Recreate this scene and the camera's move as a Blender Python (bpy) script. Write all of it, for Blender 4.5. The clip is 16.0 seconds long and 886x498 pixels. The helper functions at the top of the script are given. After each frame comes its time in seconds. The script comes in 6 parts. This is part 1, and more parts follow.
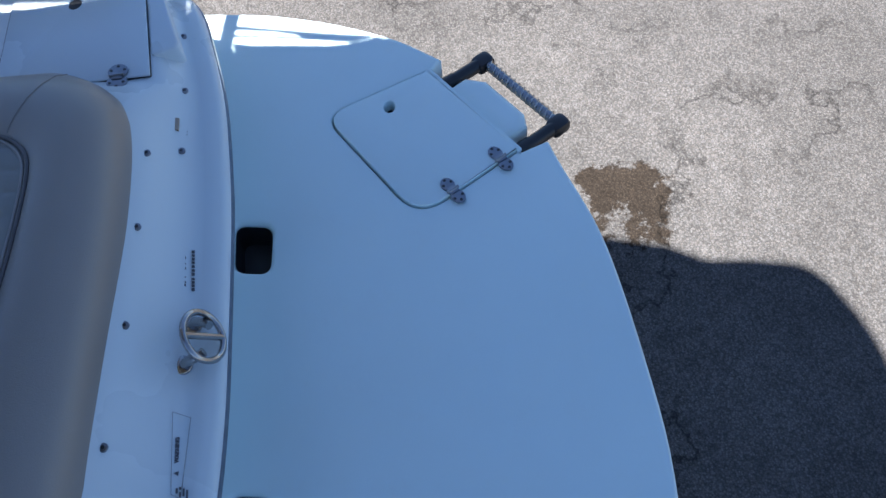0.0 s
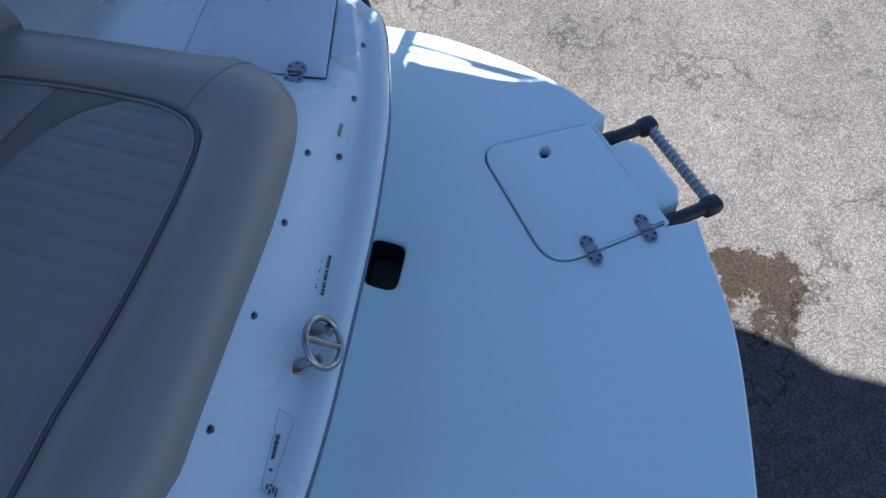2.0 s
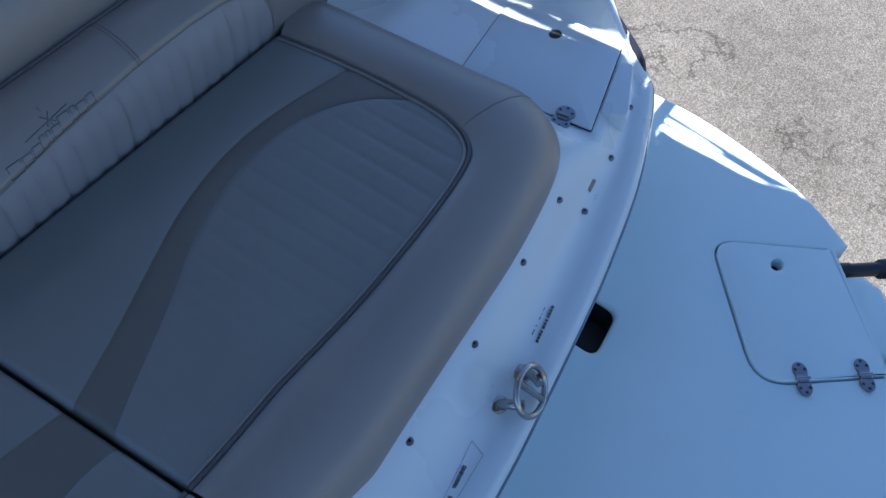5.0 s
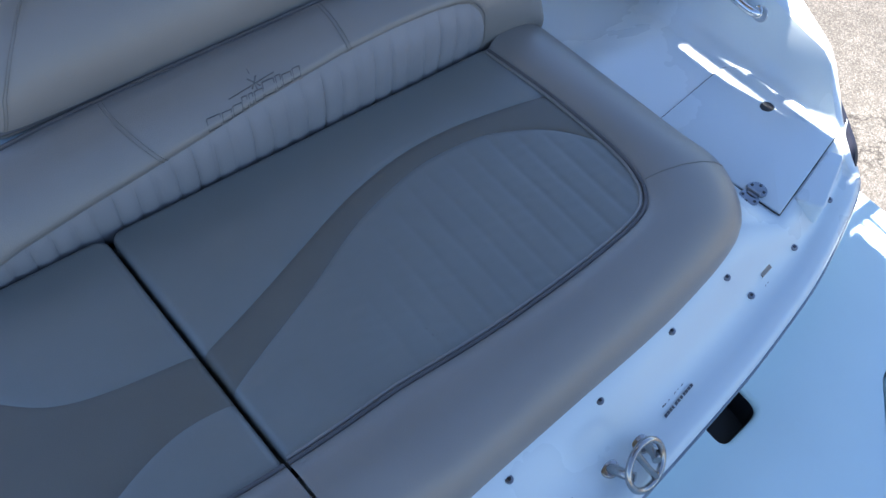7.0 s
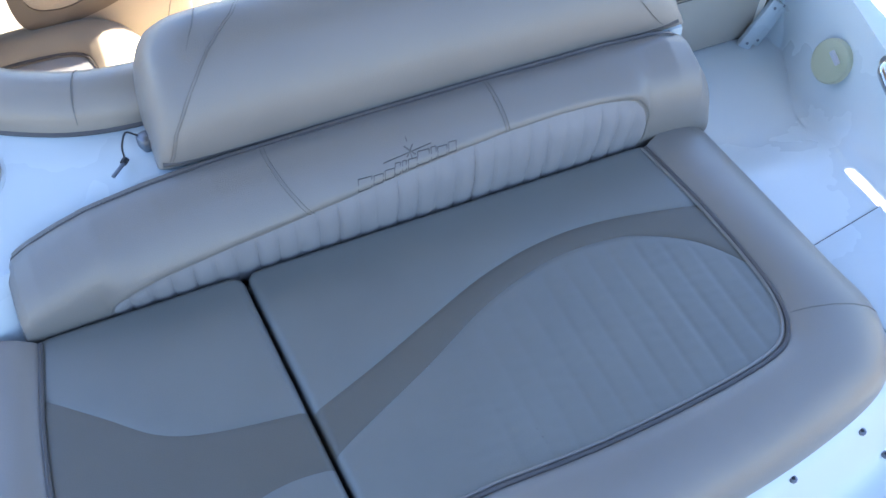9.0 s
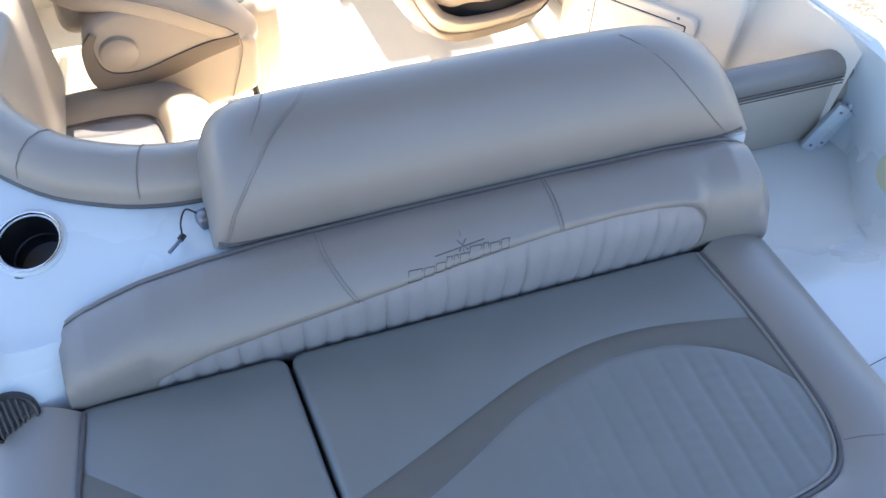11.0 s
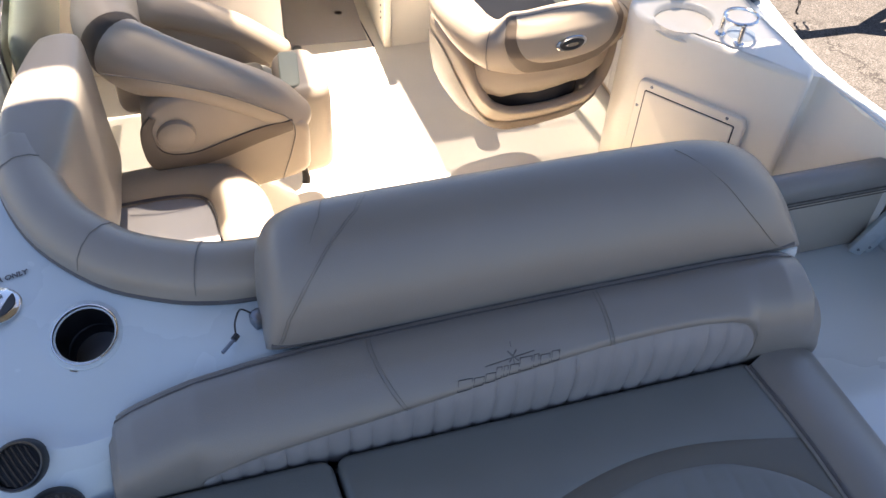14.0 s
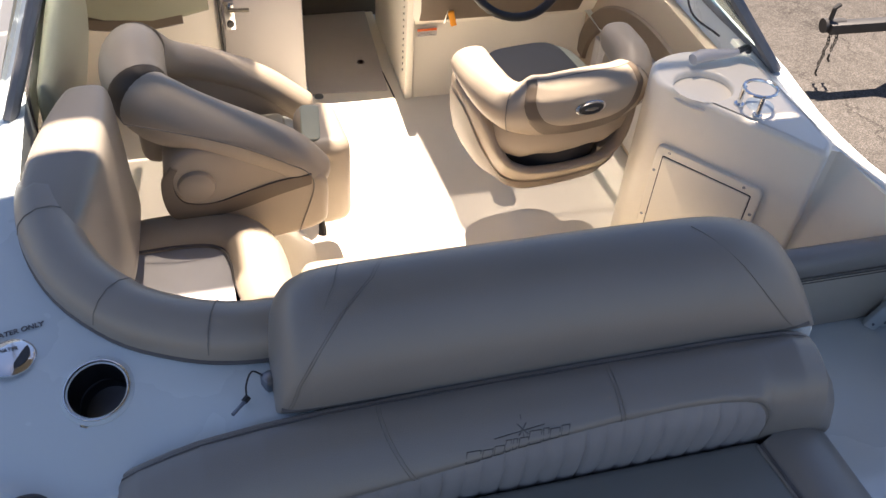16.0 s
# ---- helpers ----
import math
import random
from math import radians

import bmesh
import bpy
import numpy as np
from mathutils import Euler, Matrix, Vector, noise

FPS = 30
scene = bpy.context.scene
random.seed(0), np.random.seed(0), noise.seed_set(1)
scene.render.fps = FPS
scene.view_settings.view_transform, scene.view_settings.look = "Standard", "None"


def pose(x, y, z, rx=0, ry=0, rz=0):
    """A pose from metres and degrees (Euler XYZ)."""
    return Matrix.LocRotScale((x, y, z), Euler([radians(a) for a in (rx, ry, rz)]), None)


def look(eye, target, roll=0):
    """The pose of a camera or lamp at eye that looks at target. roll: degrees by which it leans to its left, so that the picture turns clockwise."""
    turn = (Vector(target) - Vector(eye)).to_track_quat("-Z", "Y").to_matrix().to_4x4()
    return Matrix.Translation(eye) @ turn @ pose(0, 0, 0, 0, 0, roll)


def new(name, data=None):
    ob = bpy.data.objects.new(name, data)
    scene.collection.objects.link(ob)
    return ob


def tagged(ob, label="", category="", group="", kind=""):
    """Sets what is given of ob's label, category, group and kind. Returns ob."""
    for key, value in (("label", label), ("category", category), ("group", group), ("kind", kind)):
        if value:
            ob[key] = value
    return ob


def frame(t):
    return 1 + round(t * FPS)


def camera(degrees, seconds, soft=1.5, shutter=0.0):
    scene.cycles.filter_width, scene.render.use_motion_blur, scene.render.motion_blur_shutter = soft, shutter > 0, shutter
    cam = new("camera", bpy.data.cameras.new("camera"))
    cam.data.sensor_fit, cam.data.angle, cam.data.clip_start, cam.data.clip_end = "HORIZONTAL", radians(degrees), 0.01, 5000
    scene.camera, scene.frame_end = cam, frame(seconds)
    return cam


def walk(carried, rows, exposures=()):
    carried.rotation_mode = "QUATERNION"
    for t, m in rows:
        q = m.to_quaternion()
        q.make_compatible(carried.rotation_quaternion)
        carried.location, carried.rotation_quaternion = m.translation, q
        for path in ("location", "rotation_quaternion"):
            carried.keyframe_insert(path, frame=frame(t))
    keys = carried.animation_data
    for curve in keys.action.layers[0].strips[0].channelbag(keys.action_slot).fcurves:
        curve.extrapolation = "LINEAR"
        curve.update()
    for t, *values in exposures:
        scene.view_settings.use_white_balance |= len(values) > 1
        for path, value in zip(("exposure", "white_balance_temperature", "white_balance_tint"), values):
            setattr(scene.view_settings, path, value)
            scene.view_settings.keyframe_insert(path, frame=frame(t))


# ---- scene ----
cam = camera(53.8, 16.0)
PATH = [
    (0, (-0.084, -1.302, 2.291), (0.953, -1.148, 0.588), -6.80),
    (0.5, (-0.089, -1.287, 2.319), (0.965, -1.082, 0.631), -5.80),
    (1, (-0.067, -1.273, 2.319), (0.986, -1.014, 0.639), -5.30),
    (1.5, (-0.055, -1.267, 2.288), (0.985, -0.947, 0.61), -5.70),
    (2, (-0.05, -1.243, 2.315), (0.982, -0.851, 0.647), -4.60),
    (2.5, (-0.05, -1.216, 2.321), (0.975, -0.762, 0.664), -3.90),
    (3, (-0.051, -1.184, 2.329), (0.95, -0.675, 0.673), -3.30),
    (5.5, (-0.132, -0.968, 2.357), (0.818, -0.328, 0.717), 3.40),
    (6, (-0.15, -0.934, 2.357), (0.772, -0.246, 0.72), 2.80),
    (6.5, (-0.109, -0.99, 2.339), (0.705, -0.176, 0.704), 3.20),
    (7, (-0.083, -1.012, 2.348), (0.641, -0.102, 0.721), 2.40),
    (7.5, (-0.08, -0.985, 2.361), (0.558, -0.001, 0.742), 2.20),
    (8, (-0.077, -0.961, 2.374), (0.519, 0.08, 0.774), 2.40),
    (8.5, (-0.076, -0.947, 2.377), (0.486, 0.128, 0.787), 2.80),
    (9, (-0.075, -0.924, 2.386), (0.465, 0.167, 0.799), 2.80),
    (9.5, (-0.057, -0.902, 2.395), (0.447, 0.224, 0.822), 2.30),
    (12, (-0.062, -0.833, 2.451), (0.404, 0.415, 0.959), 2.80),
    (12.5, (-0.07, -0.815, 2.462), (0.382, 0.449, 0.979), 2.20),
    (13, (-0.081, -0.803, 2.48), (0.366, 0.478, 1.011), 2.80),
    (13.5, (-0.086, -0.789, 2.492), (0.36, 0.507, 1.036), 3.00),
    (14, (-0.084, -0.777, 2.502), (0.358, 0.53, 1.055), 3.40),
    (14.5, (-0.085, -0.765, 2.513), (0.357, 0.553, 1.075), 3.60),
    (15, (-0.084, -0.756, 2.524), (0.355, 0.575, 1.096), 4.20),
    (15.5, (-0.082, -0.746, 2.537), (0.352, 0.602, 1.124), 4.30),
    (16, (-0.081, -0.74, 2.546), (0.347, 0.632, 1.155), 4.60),
]

from mathutils.bvhtree import BVHTree

EXPOSURES = [(0, 1.98, 5600, 11), (3, 1.88, 5560, 11), (5.5, 2.12, 5550, 10), (6.5, 2.61, 5700, 10), (7.5, 2.93, 6200, 11), (8.5, 3.58, 6350, 11), (9.5, 3.65, 6280, 10), (12.5, 3.13, 7000, 15), (14, 2.55, 6950, 17), (16, 2.0, 7050, 18)]
walk(cam, [(t, look(eye, target, roll)) for t, eye, target, roll in PATH], EXPOSURES)

# ---- world and sun ----
SUN_EL, SUN_AZ = 71.8, 8.7          # degrees above the horizon, and clockwise from the bow
world = bpy.data.worlds.new("sky")
scene.world = world
world.use_nodes = True
wn = world.node_tree.nodes
sky = wn.new("ShaderNodeTexSky")
sky.sky_type, sky.sun_disc = "NISHITA", False
sky.air_density, sky.dust_density, sky.ozone_density = 0.72, 0.2, 1.5
sky.sun_elevation, sky.sun_rotation = radians(SUN_EL), radians(SUN_AZ)
wn["Background"].inputs[1].default_value = 0.05
world.node_tree.links.new(sky.outputs[0], wn["Background"].inputs[0])
sun = new("sun", bpy.data.lights.new("sun", "SUN"))
sun.data.energy, sun.data.angle, sun.data.color = 5.0, radians(0.53), (1.0, 0.92, 0.80)
SUN_DIR = Vector((math.sin(radians(SUN_AZ)) * math.cos(radians(SUN_EL)), math.cos(radians(SUN_AZ)) * math.cos(radians(SUN_EL)), math.sin(radians(SUN_EL))))
sun.matrix_world = look(tuple(SUN_DIR * 20), (0, 0, 0))


# ---- materials ----
def mat(name, base, rough=0.5, metal=0.0, spec=0.5, vary=0.06, scale=6.0, bump=0.0, bump_scale=200.0, coat=0.0, spots=0.0, spot_col=(0.2, 0.17, 0.13), grooves=None):
    """A node material: base colour with coarse and fine variation, grime spots and fine relief."""
    m = bpy.data.materials.new(name)
    m.use_nodes = True
    nt = m.node_tree
    n, l = nt.nodes, nt.links
    b = n["Principled BSDF"]
    b.inputs["Roughness"].default_value, b.inputs["Metallic"].default_value = rough, metal
    b.inputs["Coat Weight"].default_value, b.inputs["Coat Roughness"].default_value = coat, 0.08
    b.inputs["Specular IOR Level"].default_value = spec
    geo = n.new("ShaderNodeNewGeometry")
    pos = geo.outputs["Position"]
    big = n.new("ShaderNodeTexNoise")
    big.inputs["Scale"].default_value, big.inputs["Detail"].default_value = scale, 5
    l.new(pos, big.inputs["Vector"])
    ramp = n.new("ShaderNodeMapRange")
    ramp.inputs["From Min"].default_value, ramp.inputs["From Max"].default_value = 0.3, 0.7
    ramp.inputs["To Min"].default_value, ramp.inputs["To Max"].default_value = 1 - vary, 1 + vary
    l.new(big.outputs["Fac"], ramp.inputs["Value"])
    mul = n.new("ShaderNodeVectorMath")
    mul.operation = "SCALE"
    mul.inputs[0].default_value = base
    l.new(ramp.outputs["Result"], mul.inputs["Scale"])
    col = mul.outputs["Vector"]
    if spots:
        sp = n.new("ShaderNodeTexNoise")
        sp.inputs["Scale"].default_value, sp.inputs["Detail"].default_value, sp.inputs["Roughness"].default_value = scale * 3.7, 8, 0.72
        l.new(pos, sp.inputs["Vector"])
        sr = n.new("ShaderNodeMapRange")
        sr.inputs["From Min"].default_value, sr.inputs["From Max"].default_value, sr.inputs["To Max"].default_value = 0.56, 0.8, spots
        l.new(sp.outputs["Fac"], sr.inputs["Value"])
        mix = n.new("ShaderNodeMix")
        mix.data_type = "RGBA"
        mix.inputs["B"].default_value = (*spot_col, 1)
        l.new(sr.outputs["Result"], mix.inputs["Factor"])
        l.new(col, mix.inputs["A"])
        col = mix.outputs["Result"]
    l.new(col, b.inputs["Base Color"])
    rr = n.new("ShaderNodeMapRange")
    rr.inputs["To Min"].default_value, rr.inputs["To Max"].default_value = rough * 0.8, min(1, rough * 1.2)
    l.new(big.outputs["Fac"], rr.inputs["Value"])
    l.new(rr.outputs["Result"], b.inputs["Roughness"])
    if bump or grooves:
        fine = n.new("ShaderNodeTexNoise")
        fine.inputs["Scale"].default_value, fine.inputs["Detail"].default_value = bump_scale, 3
        l.new(pos, fine.inputs["Vector"])
        bp = n.new("ShaderNodeBump")
        bp.inputs["Strength"].default_value, bp.inputs["Distance"].default_value = bump, 0.002
        l.new(fine.outputs["Fac"], bp.inputs["Height"])
        l.new(bp.outputs["Normal"], b.inputs["Normal"])
    return m


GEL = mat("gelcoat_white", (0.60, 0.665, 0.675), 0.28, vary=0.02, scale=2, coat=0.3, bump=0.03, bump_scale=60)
# same white gelcoat, paler to put missing light on walkway and gunwale
GEL_LIT = mat("gelcoat_lit", (0.70, 0.755, 0.75), 0.28, vary=0.02, scale=2, coat=0.3, bump=0.03, bump_scale=60)
DECK_GRIP = mat("gelcoat_nonskid", (0.67, 0.79, 0.77), 0.45, vary=0.03, scale=3, spots=0.08, spot_col=(0.55, 0.5, 0.44), bump=0.25, bump_scale=700)
DOOR = mat("vinyl_door_cream", (0.50, 0.44, 0.355), 0.38, vary=0.04, scale=5, spots=0.12, spot_col=(0.4, 0.33, 0.25), bump=0.12, bump_scale=300)
CREAM = mat("gelcoat_cream", (0.86, 0.80, 0.69), 0.35, vary=0.03, scale=4, coat=0.2, spots=0.12, spot_col=(0.5, 0.42, 0.33), bump=0.05, bump_scale=90)
BOLSTER = mat("vinyl_taupe", (0.228, 0.206, 0.181), 0.34, spec=0.8, vary=0.05, scale=5, spots=0.12, spot_col=(0.3, 0.26, 0.21), bump=0.25, bump_scale=520)
PANEL = mat("vinyl_pale_grey", (0.180, 0.182, 0.164), 0.42, spec=0.8, vary=0.05, scale=6, spots=0.14, spot_col=(0.24, 0.22, 0.19), bump=0.25, bump_scale=520)
BAND = mat("vinyl_brown", (0.128, 0.117, 0.092), 0.48, spec=0.7, vary=0.05, scale=8, bump=0.3, bump_scale=520)
PLEAT = mat("vinyl_white", (0.56, 0.54, 0.53), 0.45, vary=0.04, scale=9, spots=0.15, spot_col=(0.4, 0.36, 0.31), bump=0.2, bump_scale=520)
TAN = mat("vinyl_tan", (0.41, 0.335, 0.25), 0.42, vary=0.05, scale=5, spots=0.12, spot_col=(0.42, 0.33, 0.23), bump=0.25, bump_scale=520)
DARKTAN = mat("vinyl_dark_tan", (0.15, 0.112, 0.078), 0.45, vary=0.05, scale=6, bump=0.25, bump_scale=520)
LAVENDER = mat("vinyl_pleated", (0.285, 0.27, 0.265), 0.5, vary=0.06, scale=9, spots=0.2, spot_col=(0.3, 0.27, 0.25), bump=0.25, bump_scale=420)
SAGE = mat("vinyl_sage", (0.30, 0.305, 0.225), 0.42, vary=0.05, scale=6, spots=0.1, bump=0.25, bump_scale=520)
FAWN = mat("vinyl_fawn", (0.305, 0.265, 0.216), 0.36, spec=0.7, vary=0.05, scale=5, spots=0.12, spot_col=(0.24, 0.2, 0.15), bump=0.25, bump_scale=520)
UNDER = mat("cover_dark", (0.05, 0.048, 0.046), 0.6, vary=0.1, scale=10)
RING = mat("weathered_steel", (0.36, 0.35, 0.34), 0.22, metal=1.0, vary=0.15, scale=40)
PIPE = mat("piping_dark", (0.10, 0.09, 0.085), 0.45, vary=0.1, scale=30)
EMBLEM = mat("emblem_thread", (0.140, 0.130, 0.118), 0.6, vary=0.2, scale=80)
SEAM = mat("seam_thread", (0.20, 0.182, 0.16), 0.55, vary=0.1, scale=80)
STITCH = mat("stitching", (0.13, 0.115, 0.10), 0.7, vary=0.2, scale=80)
CHROME = mat("stainless", (0.72, 0.72, 0.71), 0.12, metal=1.0, vary=0.04, scale=20)
DULL = mat("dull_steel", (0.24, 0.26, 0.29), 0.35, metal=1.0, vary=0.12, scale=60)
BLACK = mat("black_plastic", (0.02, 0.02, 0.021), 0.35, vary=0.2, scale=20)
RUBBER = mat("black_rubber", (0.025, 0.025, 0.026), 0.65, vary=0.2, scale=20)
INK = mat("faded_ink", (0.10, 0.10, 0.11), 0.7, vary=0.25, scale=70)


def filter_mat(name, base, open_):
    """Material of the added sun filters: lets a share of the light straight through."""
    m = bpy.data.materials.new(name)
    m.use_nodes = True
    n, l = m.node_tree.nodes, m.node_tree.links
    n["Principled BSDF"].inputs["Base Color"].default_value = (*base, 1)
    n["Principled BSDF"].inputs["Roughness"].default_value = 0.8
    tr_ = n.new("ShaderNodeBsdfTransparent")
    mx = n.new("ShaderNodeMixShader")
    mx.inputs[0].default_value = open_
    l.new(n["Principled BSDF"].outputs[0], mx.inputs[1])
    l.new(tr_.outputs[0], mx.inputs[2])
    l.new(mx.outputs[0], n["Material Output"].inputs["Surface"])
    return m


SUN_FILTER = filter_mat("sun_filter", (0.35, 0.32, 0.27), 0.31)


def asphalt():
    """Worn chip-seal: pale and dark stones in a brown-grey binder, long cracks, stains, and a wet patch by the stern."""
    m = bpy.data.materials.new("asphalt")
    m.use_nodes = True
    nt = m.node_tree
    n, l = nt.nodes, nt.links
    bs = n["Principled BSDF"]
    bs.inputs["Roughness"].default_value = 0.93
    bs.inputs["Specular IOR Level"].default_value = 0.12
    pos = n.new("ShaderNodeNewGeometry").outputs["Position"]

    def noise_(scale, detail, rough=0.6):
        q = n.new("ShaderNodeTexNoise")
        q.inputs["Scale"].default_value, q.inputs["Detail"].default_value, q.inputs["Roughness"].default_value = scale, detail, rough
        l.new(pos, q.inputs["Vector"])
        return q.outputs["Fac"]

    def ramp_(v, a, b, lo, hi):
        q = n.new("ShaderNodeMapRange")
        for k, x in (("From Min", a), ("From Max", b), ("To Min", lo), ("To Max", hi)):
            q.inputs[k].default_value = x
        l.new(v, q.inputs["Value"])
        return q.outputs["Result"]

    def math_(op, x, y):
        q = n.new("ShaderNodeMath")
        q.operation = op
        for k, v in ((0, x), (1, y)):
            if isinstance(v, (int, float)):
                q.inputs[k].default_value = v
            else:
                l.new(v, q.inputs[k])
        return q.outputs[0]

    stones = n.new("ShaderNodeTexVoronoi")
    stones.inputs["Scale"].default_value = 190
    l.new(pos, stones.inputs["Vector"])
    sep = n.new("ShaderNodeSeparateColor")
    l.new(stones.outputs["Color"], sep.inputs[0])
    tone = ramp_(math_("POWER", sep.outputs[0], 1.4), 0, 1, 0.72, 1.36)
    gap = ramp_(stones.outputs["Distance"], 0.25, 0.75, 1.08, 0.66)
    worn = ramp_(noise_(1.3, 6), 0.3, 0.7, 0.84, 1.14)
    patch = ramp_(noise_(0.35, 3), 0.4, 0.62, 0.88, 1.08)
    # cracks: the thin zero line of a broad noise
    cr = math_("ABSOLUTE", math_("SUBTRACT", noise_(0.8, 7, 0.62), 0.5), 0)
    crack = ramp_(cr, 0.0, 0.008, 0.42, 1.0)
    crack = math_("MAXIMUM", crack, ramp_(noise_(0.9, 2), 0.40, 0.56, 0.3, 1.0))
    val = math_("MULTIPLY", math_("MULTIPLY", tone, gap), math_("MULTIPLY", math_("MULTIPLY", worn, patch), crack))
    # wet patch
    sub = n.new("ShaderNodeVectorMath")
    sub.operation = "SUBTRACT"
    sub.inputs[1].default_value = (1.495, -1.65, 0)
    l.new(pos, sub.inputs[0])
    xy = n.new("ShaderNodeSeparateXYZ")
    l.new(sub.outputs[0], xy.inputs[0])
    d = math_("ADD", math_("POWER", math_("ABSOLUTE", math_("DIVIDE", xy.outputs[0], 0.162), 0), 2.0), math_("POWER", math_("ABSOLUTE", math_("DIVIDE", xy.outputs[1], 0.142), 0), 2.0))
    wet = ramp_(math_("ADD", d, ramp_(noise_(6.5, 7, 0.7), 0.3, 0.7, -1.5, 1.5)), 0.75, 1.05, 0.0, 1.0)
    val = math_("MULTIPLY", val, ramp_(noise_(14, 5), 0.35, 0.65, 0.88, 1.1))
    tint = n.new("ShaderNodeMix")
    tint.data_type = "RGBA"
    tint.inputs["A"].default_value, tint.inputs["B"].default_value = (0.103, 0.092, 0.082, 1), (0.109, 0.103, 0.098, 1)
    l.new(sep.outputs[1], tint.inputs["Factor"])
    mul = n.new("ShaderNodeVectorMath")
    mul.operation = "SCALE"
    l.new(tint.outputs["Result"], mul.inputs[0])
    l.new(val, mul.inputs["Scale"])
    soaked = n.new("ShaderNodeVectorMath")
    soaked.operation = "MULTIPLY"
    soaked.inputs[1].default_value = (0.31, 0.255, 0.20)
    l.new(mul.outputs["Vector"], soaked.inputs[0])
    damp = n.new("ShaderNodeMix")
    damp.data_type = "RGBA"
    l.new(wet, damp.inputs["Factor"])
    l.new(soaked.outputs["Vector"], damp.inputs["A"])
    l.new(mul.outputs["Vector"], damp.inputs["B"])
    l.new(damp.outputs["Result"], bs.inputs["Base Color"])
    bp = n.new("ShaderNodeBump")
    bp.inputs["Strength"].default_value, bp.inputs["Distance"].default_value = 0.6, 0.004
    l.new(math_("SUBTRACT", tone, stones.outputs["Distance"]), bp.inputs["Height"])
    l.new(bp.outputs["Normal"], bs.inputs["Normal"])
    return m


ASPHALT = asphalt()


# ---- mesh helpers ----
def crv(pts, n=6, closed=False):
    """A smooth curve through the points (Catmull-Rom)."""
    p = [Vector(q) for q in pts]
    k = len(p)
    out = []
    for i in range(k if closed else k - 1):
        a, b, c, d = (p[(i - 1) % k] if closed or i else p[0] * 2 - p[1], p[i], p[(i + 1) % k], p[(i + 2) % k] if closed or i + 2 < k else p[-1] * 2 - p[-2])
        for j in range(n):
            t = j / n
            out.append(0.5 * (2 * b + (c - a) * t + (2 * a - 5 * b + 4 * c - d) * t * t + (3 * b - a - 3 * c + d) * t ** 3))
    if not closed:
        out.append(p[-1])
    return out


def inset(o, d):
    """A closed plan outline moved inwards by d (counter-clockwise outlines)."""
    k = len(o)
    area = sum(o[i][0] * o[(i + 1) % k][1] - o[(i + 1) % k][0] * o[i][1] for i in range(k))
    s = 1 if area > 0 else -1
    out = []
    for i in range(k):
        a, b, c = Vector(o[i - 1][:2]), Vector(o[i][:2]), Vector(o[(i + 1) % k][:2])
        n1 = Vector((-(b - a).y, (b - a).x)).normalized()
        n2 = Vector((-(c - b).y, (c - b).x)).normalized()
        m = n1 + n2
        m = m / max(0.5, m.length_squared / 2) if m.length > 1e-6 else n1
        out.append(b + m * d * s)
    return out


def rings(bm, rr, closed=True, cap0=False, cap1=False):
    """A skin over rings of the same number of points."""
    vs = [[bm.verts.new(p) for p in r] for r in rr]
    k = len(vs[0])
    for a, b in zip(vs, vs[1:]):
        for i in range(k if closed else k - 1):
            j = (i + 1) % k
            bm.faces.new((a[i], a[j], b[j], b[i]))
    if cap0:
        bm.faces.new(vs[0][::-1])
    if cap1:
        bm.faces.new(vs[-1])
    return vs


def prism(bm, outline, z0, z1, r=0.006, n=3, crown=0.0, bottom=False):
    """A slab of the plan outline, with a rounded upper rim of radius r, and a flat or crowned top."""
    o = [Vector(p[:2]) for p in outline]
    rr = [[(p.x, p.y, z0) for p in o]]
    for j in range(n + 1):
        a = j / n * math.pi / 2
        rr.append([(p.x, p.y, z1 - r + r * math.sin(a)) for p in inset(o, r * (1 - math.cos(a)))])
    rings(bm, rr, cap0=bottom, cap1=True)


def slab_holes(bm, outline, holes, z0, z1, r=0.01, depth=0.06, n=3):
    """A slab with a rounded rim whose top is pierced by holes with soft lips and walls of the given depth."""
    o = [Vector(p[:2]) for p in outline]
    rr = [[(p.x, p.y, z0) for p in o]]
    for j in range(n + 1):
        a = j / n * math.pi / 2
        rr.append([(p.x, p.y, z1 - r + r * math.sin(a)) for p in inset(o, r * (1 - math.cos(a)))])
    loops = [rings(bm, rr, cap0=True)[-1]]
    for h, lip in holes:
        hh = [Vector(p[:2]) for p in h]
        rr = []
        for j in range(n + 1):
            a = j / n * math.pi / 2
            rr.append([(p.x, p.y, z1 - lip + lip * math.cos(a)) for p in inset(hh, -lip * (1 - math.sin(a)))])
        rr.append([(p.x, p.y, z1 - depth) for p in hh])
        loops.append(rings(bm, rr)[0])
    edges = []
    for l in loops:
        for i in range(len(l)):
            e = bm.edges.get((l[i - 1], l[i]))
            edges.append(e if e else bm.edges.new((l[i - 1], l[i])))
    bmesh.ops.triangle_fill(bm, use_beauty=True, use_dissolve=False, edges=edges, normal=(0, 0, 1))


